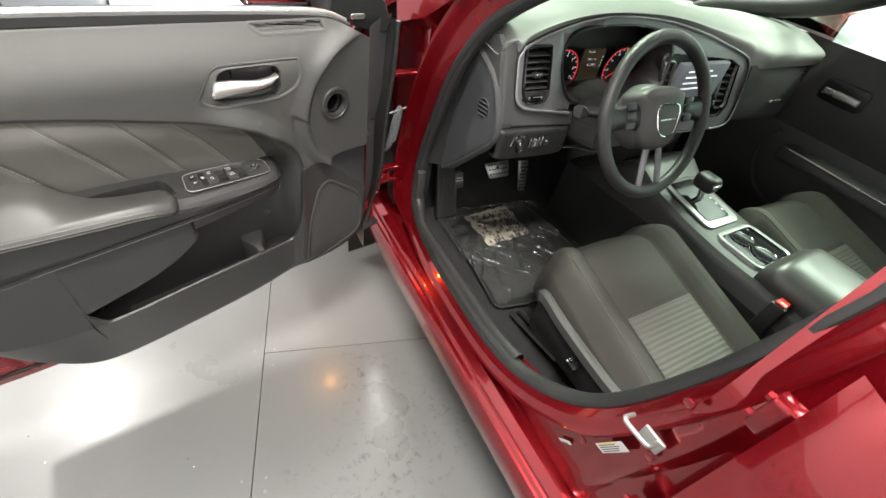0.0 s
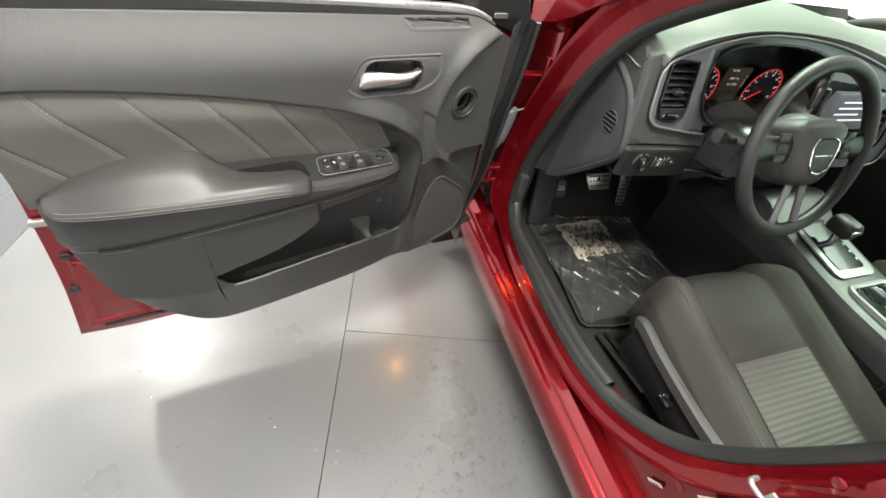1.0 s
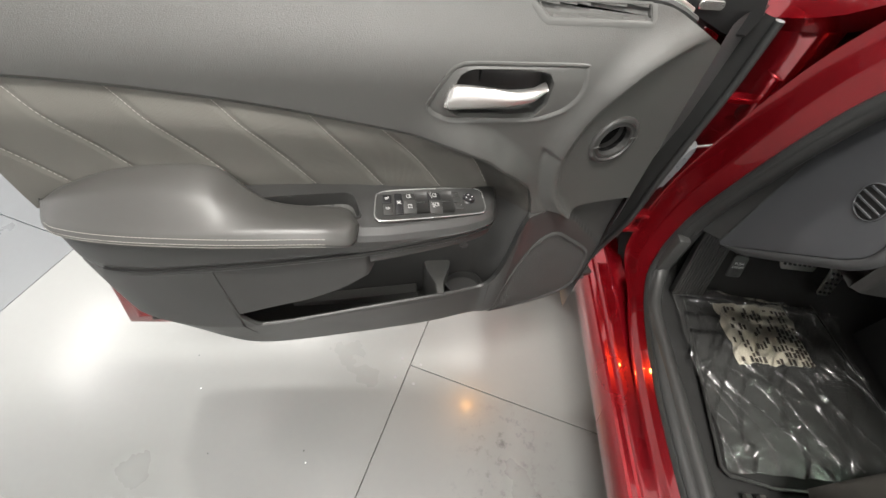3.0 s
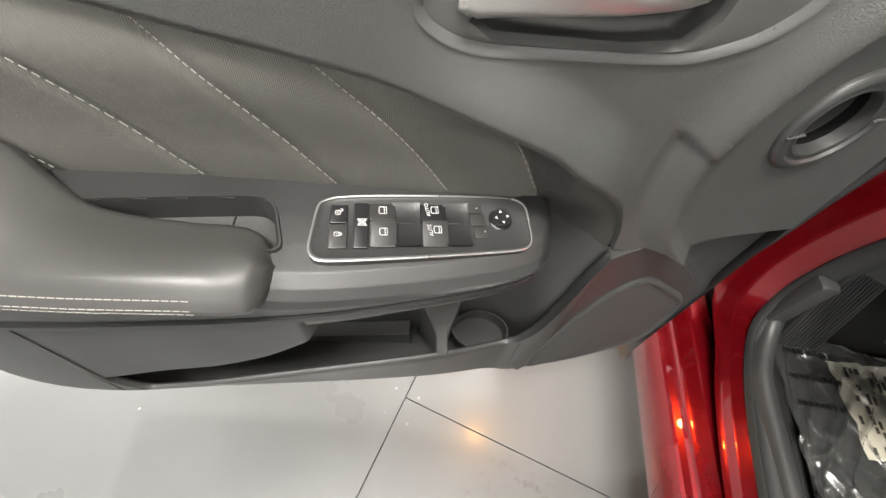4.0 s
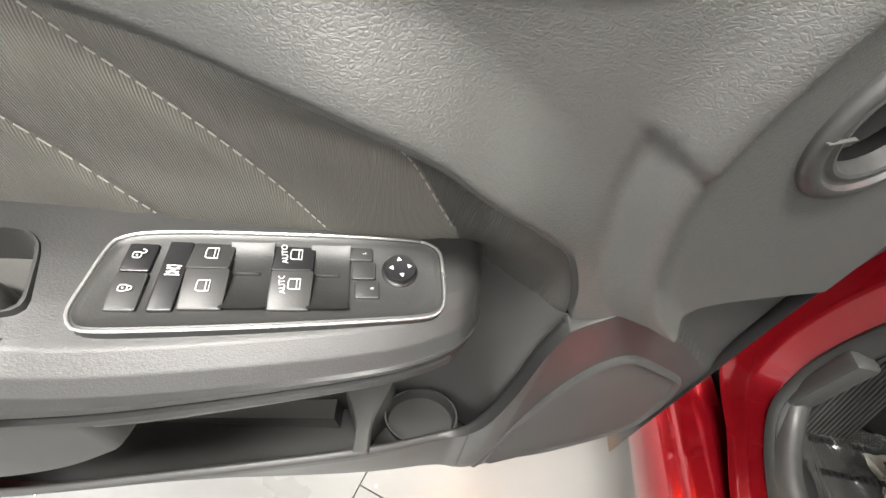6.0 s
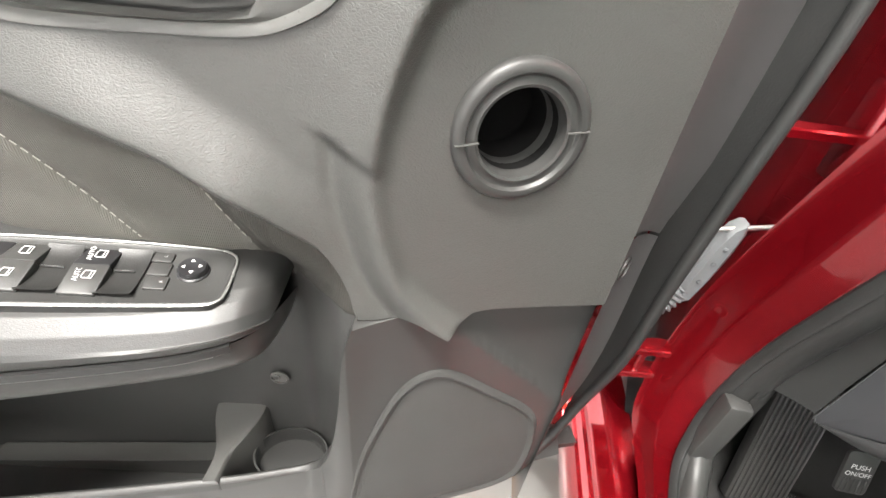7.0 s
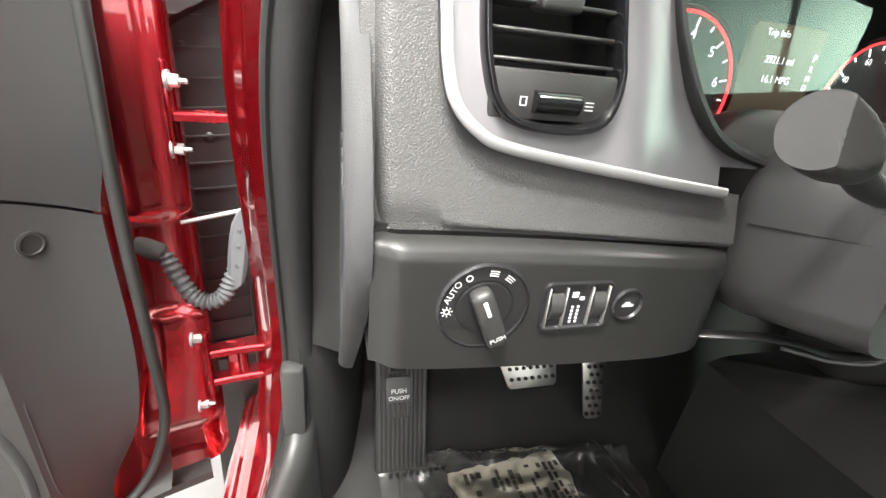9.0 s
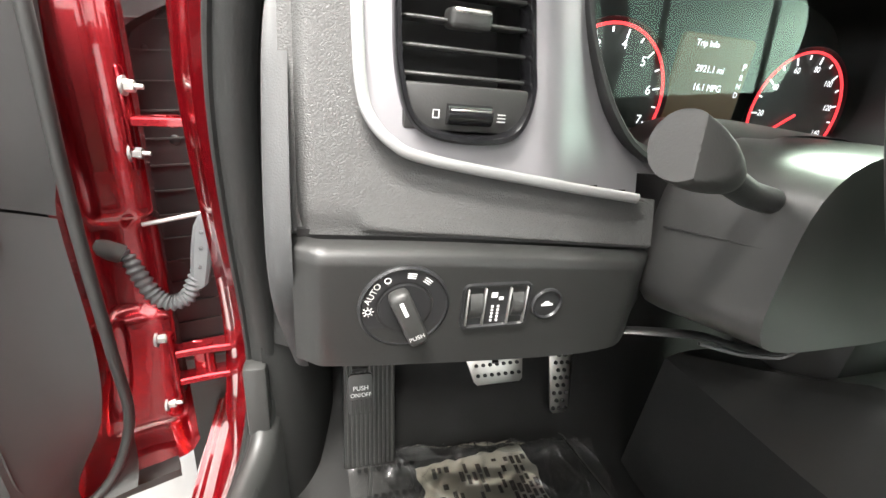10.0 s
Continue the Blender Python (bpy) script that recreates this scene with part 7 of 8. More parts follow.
def build_end_cap():
    d = DASH
    line = [(-0.175, 0.986), (-0.19, 0.987), (-0.228, 0.978), (-0.279, 0.957), (-0.308, 0.935), (-0.325, 0.911), (-0.344, 0.874), (-0.353, 0.842), (-0.350, 0.818), (-0.338, 0.797), (-0.321, 0.776), (-0.240, 0.690), (-0.150, 0.598), (-0.139, 0.596), (-0.139, 0.61), (-0.155, 0.80)]
    ring = even([(p.x, p.y) for p in curve([(a, b, 0) for a, b in line + line[:1]], 160)], 140)
    c = Vector((-0.26, 0.82))
    # the rounded border is wide towards the driver and vanishes along the pillar
    wide = [step(0.0, 0.05, (-0.139 - 0.1 * (p.y - 0.596)) - p.x) for p in ring]

    def border(g, x):
        return [(0.2 + (x - 0.2) * (0.25 + 0.75 * k), q.x, q.y) for q, k in ((p + (o - p) * (0.06 + 0.94 * k), k) for p, o, k in zip(ring, grown(ring, g), wide))]
    bm = bmesh.new()
    loft(bm, [border(0.001, 0.204), border(-0.001, 0.2), border(-0.004, 0.1992), [(0.2, q.x, q.y) for q in [c.lerp(p, 0.7) for p in ring]]])
    cap = part("end_cap", bm, TRIM_CAP, d, "slate grey end panel with a round vent")
    bm = bmesh.new()
    loft(bm, [border(0.0, 0.203), border(0.001, 0.1985), border(0.003, 0.1965), border(0.007, 0.1955), border(0.011, 0.1968), border(0.014, 0.2005), border(0.0155, 0.205), border(0.0155, 0.210)], False)
    part("end_roll", bm, ROLL, d)
    bm = bmesh.new()
    side = [(-0.352, 0.846), (-0.341, 0.88), (-0.327, 0.93), (-0.312, 0.98), (-0.298, 1.028), (-0.28, 1.045), (-0.2, 1.03), (-0.16, 0.99), (-0.14, 0.85), (-0.14, 0.64), (-0.27, 0.73)]
    plate(bm, side, 0.012, 0, 1, Matrix(((0, 0, 1, 0.205), (1, 0, 0, 0), (0, 1, 0, 0), (0, 0, 0, 1))))
    part("dash_side", bm, FASCIA, d)
    vm = Matrix.Translation((0.1998, -0.289, 0.867)) @ pose(0, 0, 0, 0, -90, 0) @ Matrix.Diagonal((0.88, 0.88, 1, 1))
    bm = bmesh.new()
    lathe(bm, [(0.0315, -0.002), (0.0315, 0.0012), (0.0295, 0.002), (0.0285, 0.0), (0.028, -0.002)], vm, 48)
    vent = part("window_vent", bm, TRIM_CAP, cap)
    bm = bmesh.new()
    lathe(bm, [(0.0285, 0.0006), (0.0, 0.0006)], vm, 48)
    part("vent_hole", bm, BLACK, vent)
    for k in range(4):
        o = -0.018 + 0.012 * k
        ln = math.sqrt(0.027 ** 2 - o * o)
        bm = bmesh.new()
        box(bm, -ln, ln, o - 0.0018, o + 0.0018, 0.0008, 0.003, 0.0006, 1, vm @ pose(0, 0, 0, 0, 0, 96))
        part("vent_bar", bm, TRIM_CAP, vent)
    # lower windscreen pillar trim between seal and dash end
    bm = bmesh.new()
    edge = curve([(0, -0.130, 0.597), (0, -0.134, 0.66), (0, -0.149, 0.80), (0, -0.165, 0.93), (0, -0.180, 0.99), (0, -0.238, 1.06), (0, -0.33, 1.14), (0, -0.445, 1.225), (0, -0.60, 1.33)])
    seal_y = lerp_table([(0.597, -0.106), (0.66, -0.112), (0.76, -0.136), (0.84, -0.156), (0.93, -0.178), (1.0, -0.205), (1.06, -0.255), (1.14, -0.349), (1.225, -0.464), (1.33, -0.62)])

    def tr(s, t):
        p = edge(t)
        lean = 0.0 + 0.5 * max(0, p.z - 0.95) * 0.9
        return (0.154 + 0.046 * s + lean + 0.003 * math.sin(math.pi * s), p.y - 0.005 * s + (seal_y(p.z) - p.y) * (1 - s), p.z)
    surf(bm, tr, 10, 50)
    part("pillar_trim", bm, material("dull_dark_pillar_plastic", (0.015, 0.0155, 0.015), 0.55, 0, 0, 0.1, 5, 0.2, 900, spec=0.35), d)


build_dash()
build_knee()
build_end_cap()


# ---------------------------------------------------------------- steering
def build_steering():
    m = Matrix.Translation((0.55, -0.535, 0.932)) @ pose(0, 0, 0, 66, 0, 0)
    t = thing("steering_wheel", "black leather steering wheel with three spokes", "steering wheel", m)
    bm = bmesh.new()

    def rim(s, q):
        a, b = 2 * math.pi * s, 2 * math.pi * q
        r = 0.184 + 0.0165 * math.cos(b)
        return (r * math.cos(a), r * math.sin(a), 0.0155 * math.sin(b))
    surf(bm, rim, 96, 18, True, True)
    part("rim", bm, LEATHER_WHEEL, t, "black leather rim")
    bm = bmesh.new()
    ring = even([(p.x, p.y) for p in curve([(0.075, 0.02, 0), (0.078, 0.055, 0), (0.05, 0.072, 0), (0.0, 0.076, 0), (-0.05, 0.072, 0), (-0.078, 0.055, 0), (-0.075, 0.02, 0), (-0.068, -0.03, 0), (-0.045, -0.066, 0), (0, -0.076, 0), (0.045, -0.066, 0), (0.068, -0.03, 0), (0.075, 0.02, 0)], 90)], 80)
    loft(bm, [[(p.x, p.y, -0.05) for p in grown(ring, -0.005)], [(p.x, p.y, 0.0) for p in ring], [(p.x, p.y, 0.016) for p in grown(ring, -0.006)], [(p.x, p.y, 0.024) for p in grown(ring, -0.018)], [(p.x * 0.5, p.y * 0.5, 0.03) for p in ring]])
    part("airbag_cover", bm, TRIM_MID, t, "charcoal hub cover")
    bm = bmesh.new()
    lathe(bm, [(0.0, -0.078), (0.06, -0.078), (0.072, -0.074), (0.079, -0.064), (0.081, -0.05), (0.081, -0.03), (0.076, -0.012), (0.07, -0.006), (0.0, -0.004)], None, 56)
    part("back_cover", bm, TRIM_MID, t, "dark round cover behind the hub")
    bm = bmesh.new()
    pts = [(p.x, p.y - 0.004, 0.0305) for p in curve([(0.036, 0.034, 0), (0.040, 0.01, 0), (0.028, -0.026, 0), (0, -0.036, 0), (-0.028, -0.026, 0), (-0.040, 0.01, 0), (-0.036, 0.034, 0), (-0.02, 0.04, 0), (0.02, 0.04, 0)], 60)]
    sweep(bm, pts, ring_profile(0.0022, 0.002, 8), (0, 0, 1), True)
    part("hub_ring", bm, CHROME, t, "bright shield outline")
    bm = bmesh.new()
    box(bm, -0.028, 0.028, -0.002, 0.002, 0.030, 0.0315, 0.0006, 1)
    part("hub_bar", bm, SATIN, t)
    bm = bmesh.new()
    box(bm, 0.012, 0.026, -0.0018, 0.0018, 0.0316, 0.032, 0, 1)
    part("hub_mark", bm, RED, t)
    for sx in (-1, 1):
        bm = bmesh.new()

        def spoke(s, q):
            b = 2 * math.pi * q
            x = sx * (0.06 + 0.118 * s)
            h = 0.038 - 0.012 * math.sin(math.pi * s)
            return (x, 0.012 + h * math.sin(b), -0.004 + 0.012 * math.cos(b))
        surf(bm, spoke, 12, 16, False, True)
        part("spoke", bm, GLOSS_DARK, t)
        for k in range(3):
            bm = bmesh.new()
            box(bm, sx * 0.105 - 0.016, sx * 0.105 + 0.016, 0.028 - 0.022 * k, 0.046 - 0.022 * k, 0.004, 0.011, 0.003, 2)
            part("spoke_key", bm, TRIM_DARK, t)
        bm = bmesh.new()

        def leg(s, q):
            b = 2 * math.pi * q
            y = -0.06 - 0.112 * s
            return (sx * (0.022 + 0.016 * s) + 0.010 * math.cos(b), y, -0.002 + 0.007 * math.sin(b))
        surf(bm, leg, 10, 12, False, True)
        part("spoke", bm, BEZEL_GREY, t, "satin lower spoke")
    # column shroud
    c = thing("steering_column", "charcoal plastic steering column shroud with indicator stalk", "steering column")
    bm = bmesh.new()

    def shroud(s, q):
        a = 2 * math.pi * q
        y = -0.345 - 0.095 * s
        rx, rz = 0.092 - 0.012 * s - 0.004 * (1 - step(0, 0.1, s)), 0.073 - 0.008 * s - 0.004 * (1 - step(0, 0.1, s))
        ca, sa = math.cos(a), math.sin(a)
        e = 3.2 if sa > 0 else 5.0
        f = (abs(ca) ** e + abs(sa) ** e) ** (-1 / e)
        return (0.555 + rx * ca * f, y, 0.845 + 0.013 * s + rz * sa * f)
    g = surf(bm, shroud, 16, 48, False, True)
    bm.faces.new([g[-1][k] for k in range(48)])
    part("shroud", bm, SHROUD, c, angle=55)
    bm = bmesh.new()

    def sleeve(s, q):
        a = 2 * math.pi * q
        ca, sa = math.cos(a), math.sin(a)
        f = (abs(ca) ** 3.2 + abs(sa) ** 3.2) ** (-1 / 3.2)
        return (0.555 + (0.074 + 0.02 * (1 - s)) * ca * f, -0.28 - 0.095 * s, 0.855 + 0.066 * sa * f)
    surf(bm, sleeve, 6, 48, False, True)
    part("column_sleeve", bm, TRIM_DARK, c)
    bm = bmesh.new()
    sweep(bm, [(0.555 - (0.0915 - 0.012 * k / 10), -0.360 - 0.075 * k / 10, 0.850 + 0.013 * k / 10) for k in range(11)], ring_profile(0.0008, 0.0008, 6))
    part("shroud_seam", bm, BLACK, c)
    bm = bmesh.new()
    path = curve([(0.49, -0.415, 0.885), (0.455, -0.42, 0.892), (0.43, -0.427, 0.90), (0.405, -0.434, 0.909)], 14)
    sweep(bm, path, ring_profile(0.0075, 0.0075, 12))
    part("stalk", bm, BLACK, c)
    bm = bmesh.new()
    ax = Vector((-0.93, -0.14, 0.34)).normalized()
    mid = Vector((0.386, -0.438, 0.916))
    tm = Matrix.Translation(mid) @ ax.to_track_quat("Z", "Y").to_matrix().to_4x4()
    lathe(bm, [(0.86 * a, 0.9 * b) for a, b in ((0.0, -0.040), (0.007, -0.0395), (0.010, -0.036), (0.0135, -0.026), (0.0165, -0.014), (0.018, -0.002), (0.0182, 0.010), (0.0175, 0.018), (0.0155, 0.025), (0.012, 0.030), (0.006, 0.033), (0.0, 0.0335))], tm, 64)
    bmesh.ops.subdivide_edges(bm, edges=bm.edges[:], cuts=1, use_grid_fill=True)
    # flat facet cut across its end
    face_n = Vector((-0.95, -0.30, 0.15)).normalized()
    at = mid + face_n * 0.0085
    for v in bm.verts:
        k = (v.co - at).dot(face_n)
        if k > 0:
            v.co -= face_n * k
    face_n = Vector((-0.05, -0.98, 0.2)).normalized()
    at = mid + face_n * 0.0095
    for v in bm.verts:
        k = (v.co - at).dot(face_n)
        if k > 0:
            v.co -= face_n * k
    part("stalk_end", bm, TRIM_DARK, c, "ribless dark grey stalk end")
    bm = bmesh.new()
    sweep(bm, curve([(0.445, -0.35, 0.756), (0.47, -0.37, 0.766), (0.505, -0.387, 0.770), (0.535, -0.398, 0.764), (0.556, -0.41, 0.768), (0.562, -0.415, 0.776)], 24), ring_profile(0.0055, 0.0022, 10))
    lever = part("tilt_lever", bm, BLACK, c)
    # thin lip in a paler grey than the lever
    bm = bmesh.new()
    sweep(bm, curve([(0.500, -0.391, 0.7665), (0.518, -0.397, 0.763), (0.536, -0.403, 0.7605), (0.555, -0.414, 0.765), (0.562, -0.419, 0.776)], 20), ring_profile(0.0016, 0.0016, 8))
    part("lever_lip", bm, TRIM_FACE, lever, "thin paler lip along the lever edge")


build_steering()


# ---------------------------------------------------------------- seats
def build_seat(x, dy=0.0):
    t = thing("bucket_seat", "charcoal cloth car seat with ribbed light grey insert", "car seat", pose(x, dy, 0.0), "front seats")

    def top(a, y):
        """Height of the cushion over its middle line."""
        q = abs(a)
        h = 0.574 + 0.26 * (min(y, -0.62) + 0.62)
        h += 0.036 * step(0.12, 0.185, q) - 0.007 * math.exp(-((q - 0.134) / 0.006) ** 2) - 0.004 * math.exp(-((q - 0.176) / 0.004) ** 2)
        h -= 0.07 * step(0.195, 0.255, q) ** 1.6
        drop = max(0.0, (y + 0.655) / 0.08)
        h -= 0.06 * drop ** 2.0
        h -= 0.004 * math.exp(-((y + 0.815) / 0.006) ** 2) * (1 - step(0.12, 0.135, q))
        return h

    def cushion(s, q):
        # q runs from the near lower edge over the top to the far lower edge
        y = -0.575 - 0.52 * s
        if q < 0.18:
            k = q / 0.18
            a = -0.248 - 0.006 * math.sin(math.pi * k)
            z = 0.40 + (top(-0.248, y) - 0.40) * k
        elif q > 0.82:
            k = (1 - q) / 0.18
            a = 0.248 + 0.006 * math.sin(math.pi * k)
            z = 0.40 + (top(0.248, y) - 0.40) * k
        else:
            a = -0.248 + 0.496 * (q - 0.18) / 0.64
            z = top(a, y)
        round_in = 0.16 * (1 - step(0, 0.22, s)) ** 2
        a *= 1 - round_in
        return (a, y + 0.03 * (1 - (a / 0.25) ** 2) * (1 - step(0, 0.3, s)), z)
    bm = bmesh.new()
    g = surf(bm, cushion, 80, 120)
    bm.faces.new([g[0][k] for k in range(120)])
    bm.faces.new([g[-1][k] for k in range(120)])
    part("cushion", bm, SEAT_CLOTH, t, "charcoal cloth cushion", angle=75)
    bm = bmesh.new()

    def ins(s, q):
        y, a = -0.818 - 0.24 * s, -0.129 + 0.258 * q
        return (a, y, top(a, y) + 0.0035 + 0.0007 * math.sin(y * 2 * math.pi / 0.0135))
    surf(bm, ins, 140, 12)
    part("ribbed_insert", bm, SEAT_INSERT, t, "ribbed light grey insert", angle=80)
    for a in (-0.205, 0.205):
        bm = bmesh.new()
        sweep(bm, [(a, -0.62 - 0.43 * k / 40, top(a, -0.62 - 0.43 * k / 40) + 0.0006) for k in range(41)], ring_profile(0.0012, 0.001, 6))
        part("seam_piping", bm, CLOTH, t)
    bm = bmesh.new()

    def back(s, q):
        a = 2 * math.pi * q
        z = 0.52 + 0.47 * s
        w = 0.235 - 0.03 * s
        ca, sa = math.cos(a), math.sin(a)
        f = (abs(ca) ** 4 + abs(sa) ** 4) ** -0.25
        return (w * ca * f, -1.17 - 0.16 * s + 0.06 * sa * f * (1 - 0.3 * s), z)
    g = surf(bm, back, 24, 40, False, True)
    bm.faces.new([g[-1][k] for k in range(40)])
    bm.faces.new([g[0][k] for k in range(40)])
    part("backrest", bm, SEAT_CLOTH, t)
    bm = bmesh.new()
    box(bm, -0.24, 0.24, -1.05, -0.64, 0.30, 0.42, 0.02, 2)
    part("seat_base", bm, BLACK, t)
    # side valance with lever, on the door side of the seat
    bm = bmesh.new()
    surf(bm, lambda s, q: (-0.262 - 0.014 * math.sin(math.pi * min(1, q * 1.2)), -0.645 - 0.42 * s, 0.34 + (0.145 - 0.05 * step(0.05, 0.3, s) + 0.045 * step(0.0, 0.25, s) - 0.02 * s) * q), 24, 10)
    part("side_valance", bm, BLACK, t, "black plastic seat side")
    bm = bmesh.new()
    sweep(bm, curve([(-0.258, -0.635, 0.478), (-0.262, -0.66, 0.49), (-0.266, -0.75, 0.478), (-0.268, -0.9, 0.468), (-0.268, -1.05, 0.47)], 30), [(-0.012, -0.02), (0.013, -0.02), (0.013, 0.006), (0.006, 0.012), (-0.006, 0.012), (-0.012, 0.006)])
    part("valance_cap", bm, TRIM_MID, t, "grey cap strip")
    bm = bmesh.new()
    box(bm, -0.30, -0.275, -0.85, -0.815, 0.405, 0.432, 0.004, 2)
    box(bm, -0.295, -0.277, -0.83, -0.818, 0.395, 0.44, 0.004, 2)
    part("adjust_lever", bm, GLOSS, t, "small black lever")
    for a in (-0.19, -0.16):
        bm = bmesh.new()
        sweep(bm, [(a - 0.07, -0.565 - 0.03 * k, 0.302 + 0.006 * k) for k in range(8)], [(-0.006, -0.006), (0.006, -0.006), (0.006, 0.006), (-0.006, 0.006)])
        part("seat_rail", bm, STEEL, t, "bright steel slide rail")
    return t


build_seat(0.545)
build_seat(1.37, -0.06)
bm = bmesh.new()
BUCKLE = thing("belt_buckle", "black seat belt buckle with red button", "buckle")
box(bm, 0.775, 0.815, -0.995, -0.955, 0.48, 0.605, 0.006, 2)
part("buckle_body", bm, BLACK, BUCKLE)
bm = bmesh.new()
box(bm, 0.779, 0.811, -0.989, -0.961, 0.604, 0.612, 0.003, 2)
part("release_button", bm, material("red_release_plastic", (0.6, 0.03, 0.02), 0.4), BUCKLE, "red release button")


# ---------------------------------------------------------------- console
def build_console():
    c = thing("centre_console", "dark grey centre console with gear lever and cup holders", "console")
    bm = bmesh.new()
    hz = lerp_table([(-1.2, 0.60), (-0.9, 0.595), (-0.72, 0.598), (-0.5, 0.63), (-0.40, 0.675), (-0.30, 0.62), (-0.14, 0.535)])

    def f(s, q):
        y = -0.14 - 1.11 * s
        wl = 0.13 + 0.02 * step(-0.55, -0.35, y)
        h = hz(y)
        hs = max(h - 0.02, 0.529)
        sec = [(-wl - 0.03, 0.28), (-wl - 0.014, 0.525), (-wl, hs), (-wl + 0.012, h - 0.003), (-wl + 0.03, h), (wl - 0.03, h), (wl - 0.012, h - 0.003), (wl, hs), (wl + 0.014, 0.525), (wl + 0.03, 0.28)]
        x = q * 9
        i = min(int(x), 8)
        a, b = sec[i], sec[i + 1]
        return (0.945 + a[0] + (b[0] - a[0]) * (x - i), y, a[1] + (b[1] - a[1]) * (x - i))
    surf(bm, lambda a, q: f(a, (1 + 7 * q) / 9), 40, 29)
    part("console_body", bm, TRIM_DARK, c)
    bm = bmesh.new()
    box(bm, 0.815, 1.08, -0.338, -0.20, 0.60, 0.775, 0.012)
    part("stack_base", bm, BLACK, c)
    bm = bmesh.new()
    surf(bm, lambda a, q: f(a, q / 9), 40, 5)
    surf(bm, lambda a, q: f(a, (8 + q) / 9), 40, 5)
    part("tunnel_carpet", bm, CARPET, c, "black carpet on the tunnel side")
    # satin plate round the gear lever, on the slope of the console
    slope = Matrix.Translation((0, -0.58, 0.6185)) @ pose(0, 0, 0, 8.3) @ Matrix.Translation((0, 0.58, 0))
    bm = bmesh.new()
    plate(bm, rounded(0.865, 1.03, -0.69, -0.47, 0.025, 5), 0.006, 0.002, 2, slope)
    gate = part("gear_plate", bm, PIPING, c, "satin silver gear plate")
    bm = bmesh.new()
    plate(bm, rounded(0.885, 1.0, -0.665, -0.49, 0.012, 4), 0.0085, 0.001, 1, slope)
    part("gear_slot", bm, GLOSS, gate)
    bm = bmesh.new()
    for k in range(6):
        box(bm, 0.99, 0.995, -0.64 + 0.026 * k, -0.632 + 0.026 * k, 0.0085, 0.009, 0, 1, slope)
    part("gear_marks", bm, WHITE_INK, gate)
    bm = bmesh.new()
    sweep(bm, [(0.945, -0.585, 0.60), (0.944, -0.575, 0.63), (0.942, -0.568, 0.665)], ring_profile(0.010, 0.010, 14))
    part("gear_shaft", bm, CHROME, c, "bright gear lever shaft")
    bm = bmesh.new()
    box(bm, 0.915, 0.97, -0.605, -0.53, 0.66, 0.715, 0.018, 4)
    part("gear_knob", bm, LEATHER_WHEEL, c, "black gear knob")
    bm = bmesh.new()
    box(bm, 0.922, 0.963, -0.607, -0.595, 0.685, 0.70, 0.004, 2)
    part("knob_band", bm, CHROME, c)
    # cup holders
    bm = bmesh.new()
    ring = even(rounded(0.865, 1.045, -0.875, -0.71, 0.03, 5), 80)
    loft(bm, [[(p.x, p.y, 0.594) for p in grown(ring, 0.003)], [(p.x, p.y, 0.606) for p in ring], [(p.x, p.y, 0.608) for p in grown(ring, -0.006)], [(p.x, p.y, 0.604) for p in grown(ring, -0.014)]], False)
    cup = part("cup_holder", bm, PIPING, c, "silver-rimmed cup holder")
    bm = bmesh.new()
    loft(bm, [[(p.x, p.y, 0.605) for p in grown(ring, -0.013)], [(p.x, p.y, 0.60) for p in grown(ring, -0.018)]])
    part("cup_tray", bm, GLOSS, cup)
    for yy in (-0.83, -0.752):
        bm = bmesh.new()
        lathe(bm, [(0.042, 0.0), (0.040, 0.003), (0.036, 0.003), (0.034, 0.001), (0.032, 0.0005), (0, 0.0005)], Matrix.Translation((0.955, yy, 0.6005)), 36)
        part("cup_ring", bm, GLOSS, cup)
    # padded lid
    bm = bmesh.new()

    def lid(s, q):
        a = math.pi * q
        y = -0.875 - 0.33 * s
        rr = 1 - 0.4 * (1 - step(0, 0.12, s)) ** 2
        ca, sa = math.cos(a), math.sin(a)
        f = (abs(ca) ** 3 + abs(sa) ** 3) ** (-1 / 3)
        return (0.955 - 0.135 * ca * f * (1 - 0.06 * (1 - step(0, 0.15, s))), y, 0.595 + 0.082 * sa * f * rr)
    g = surf(bm, lid, 30, 40)
    bm.faces.new(g[0])
    part("armrest_lid", bm, LEATHER, c, "padded console lid")


build_console()


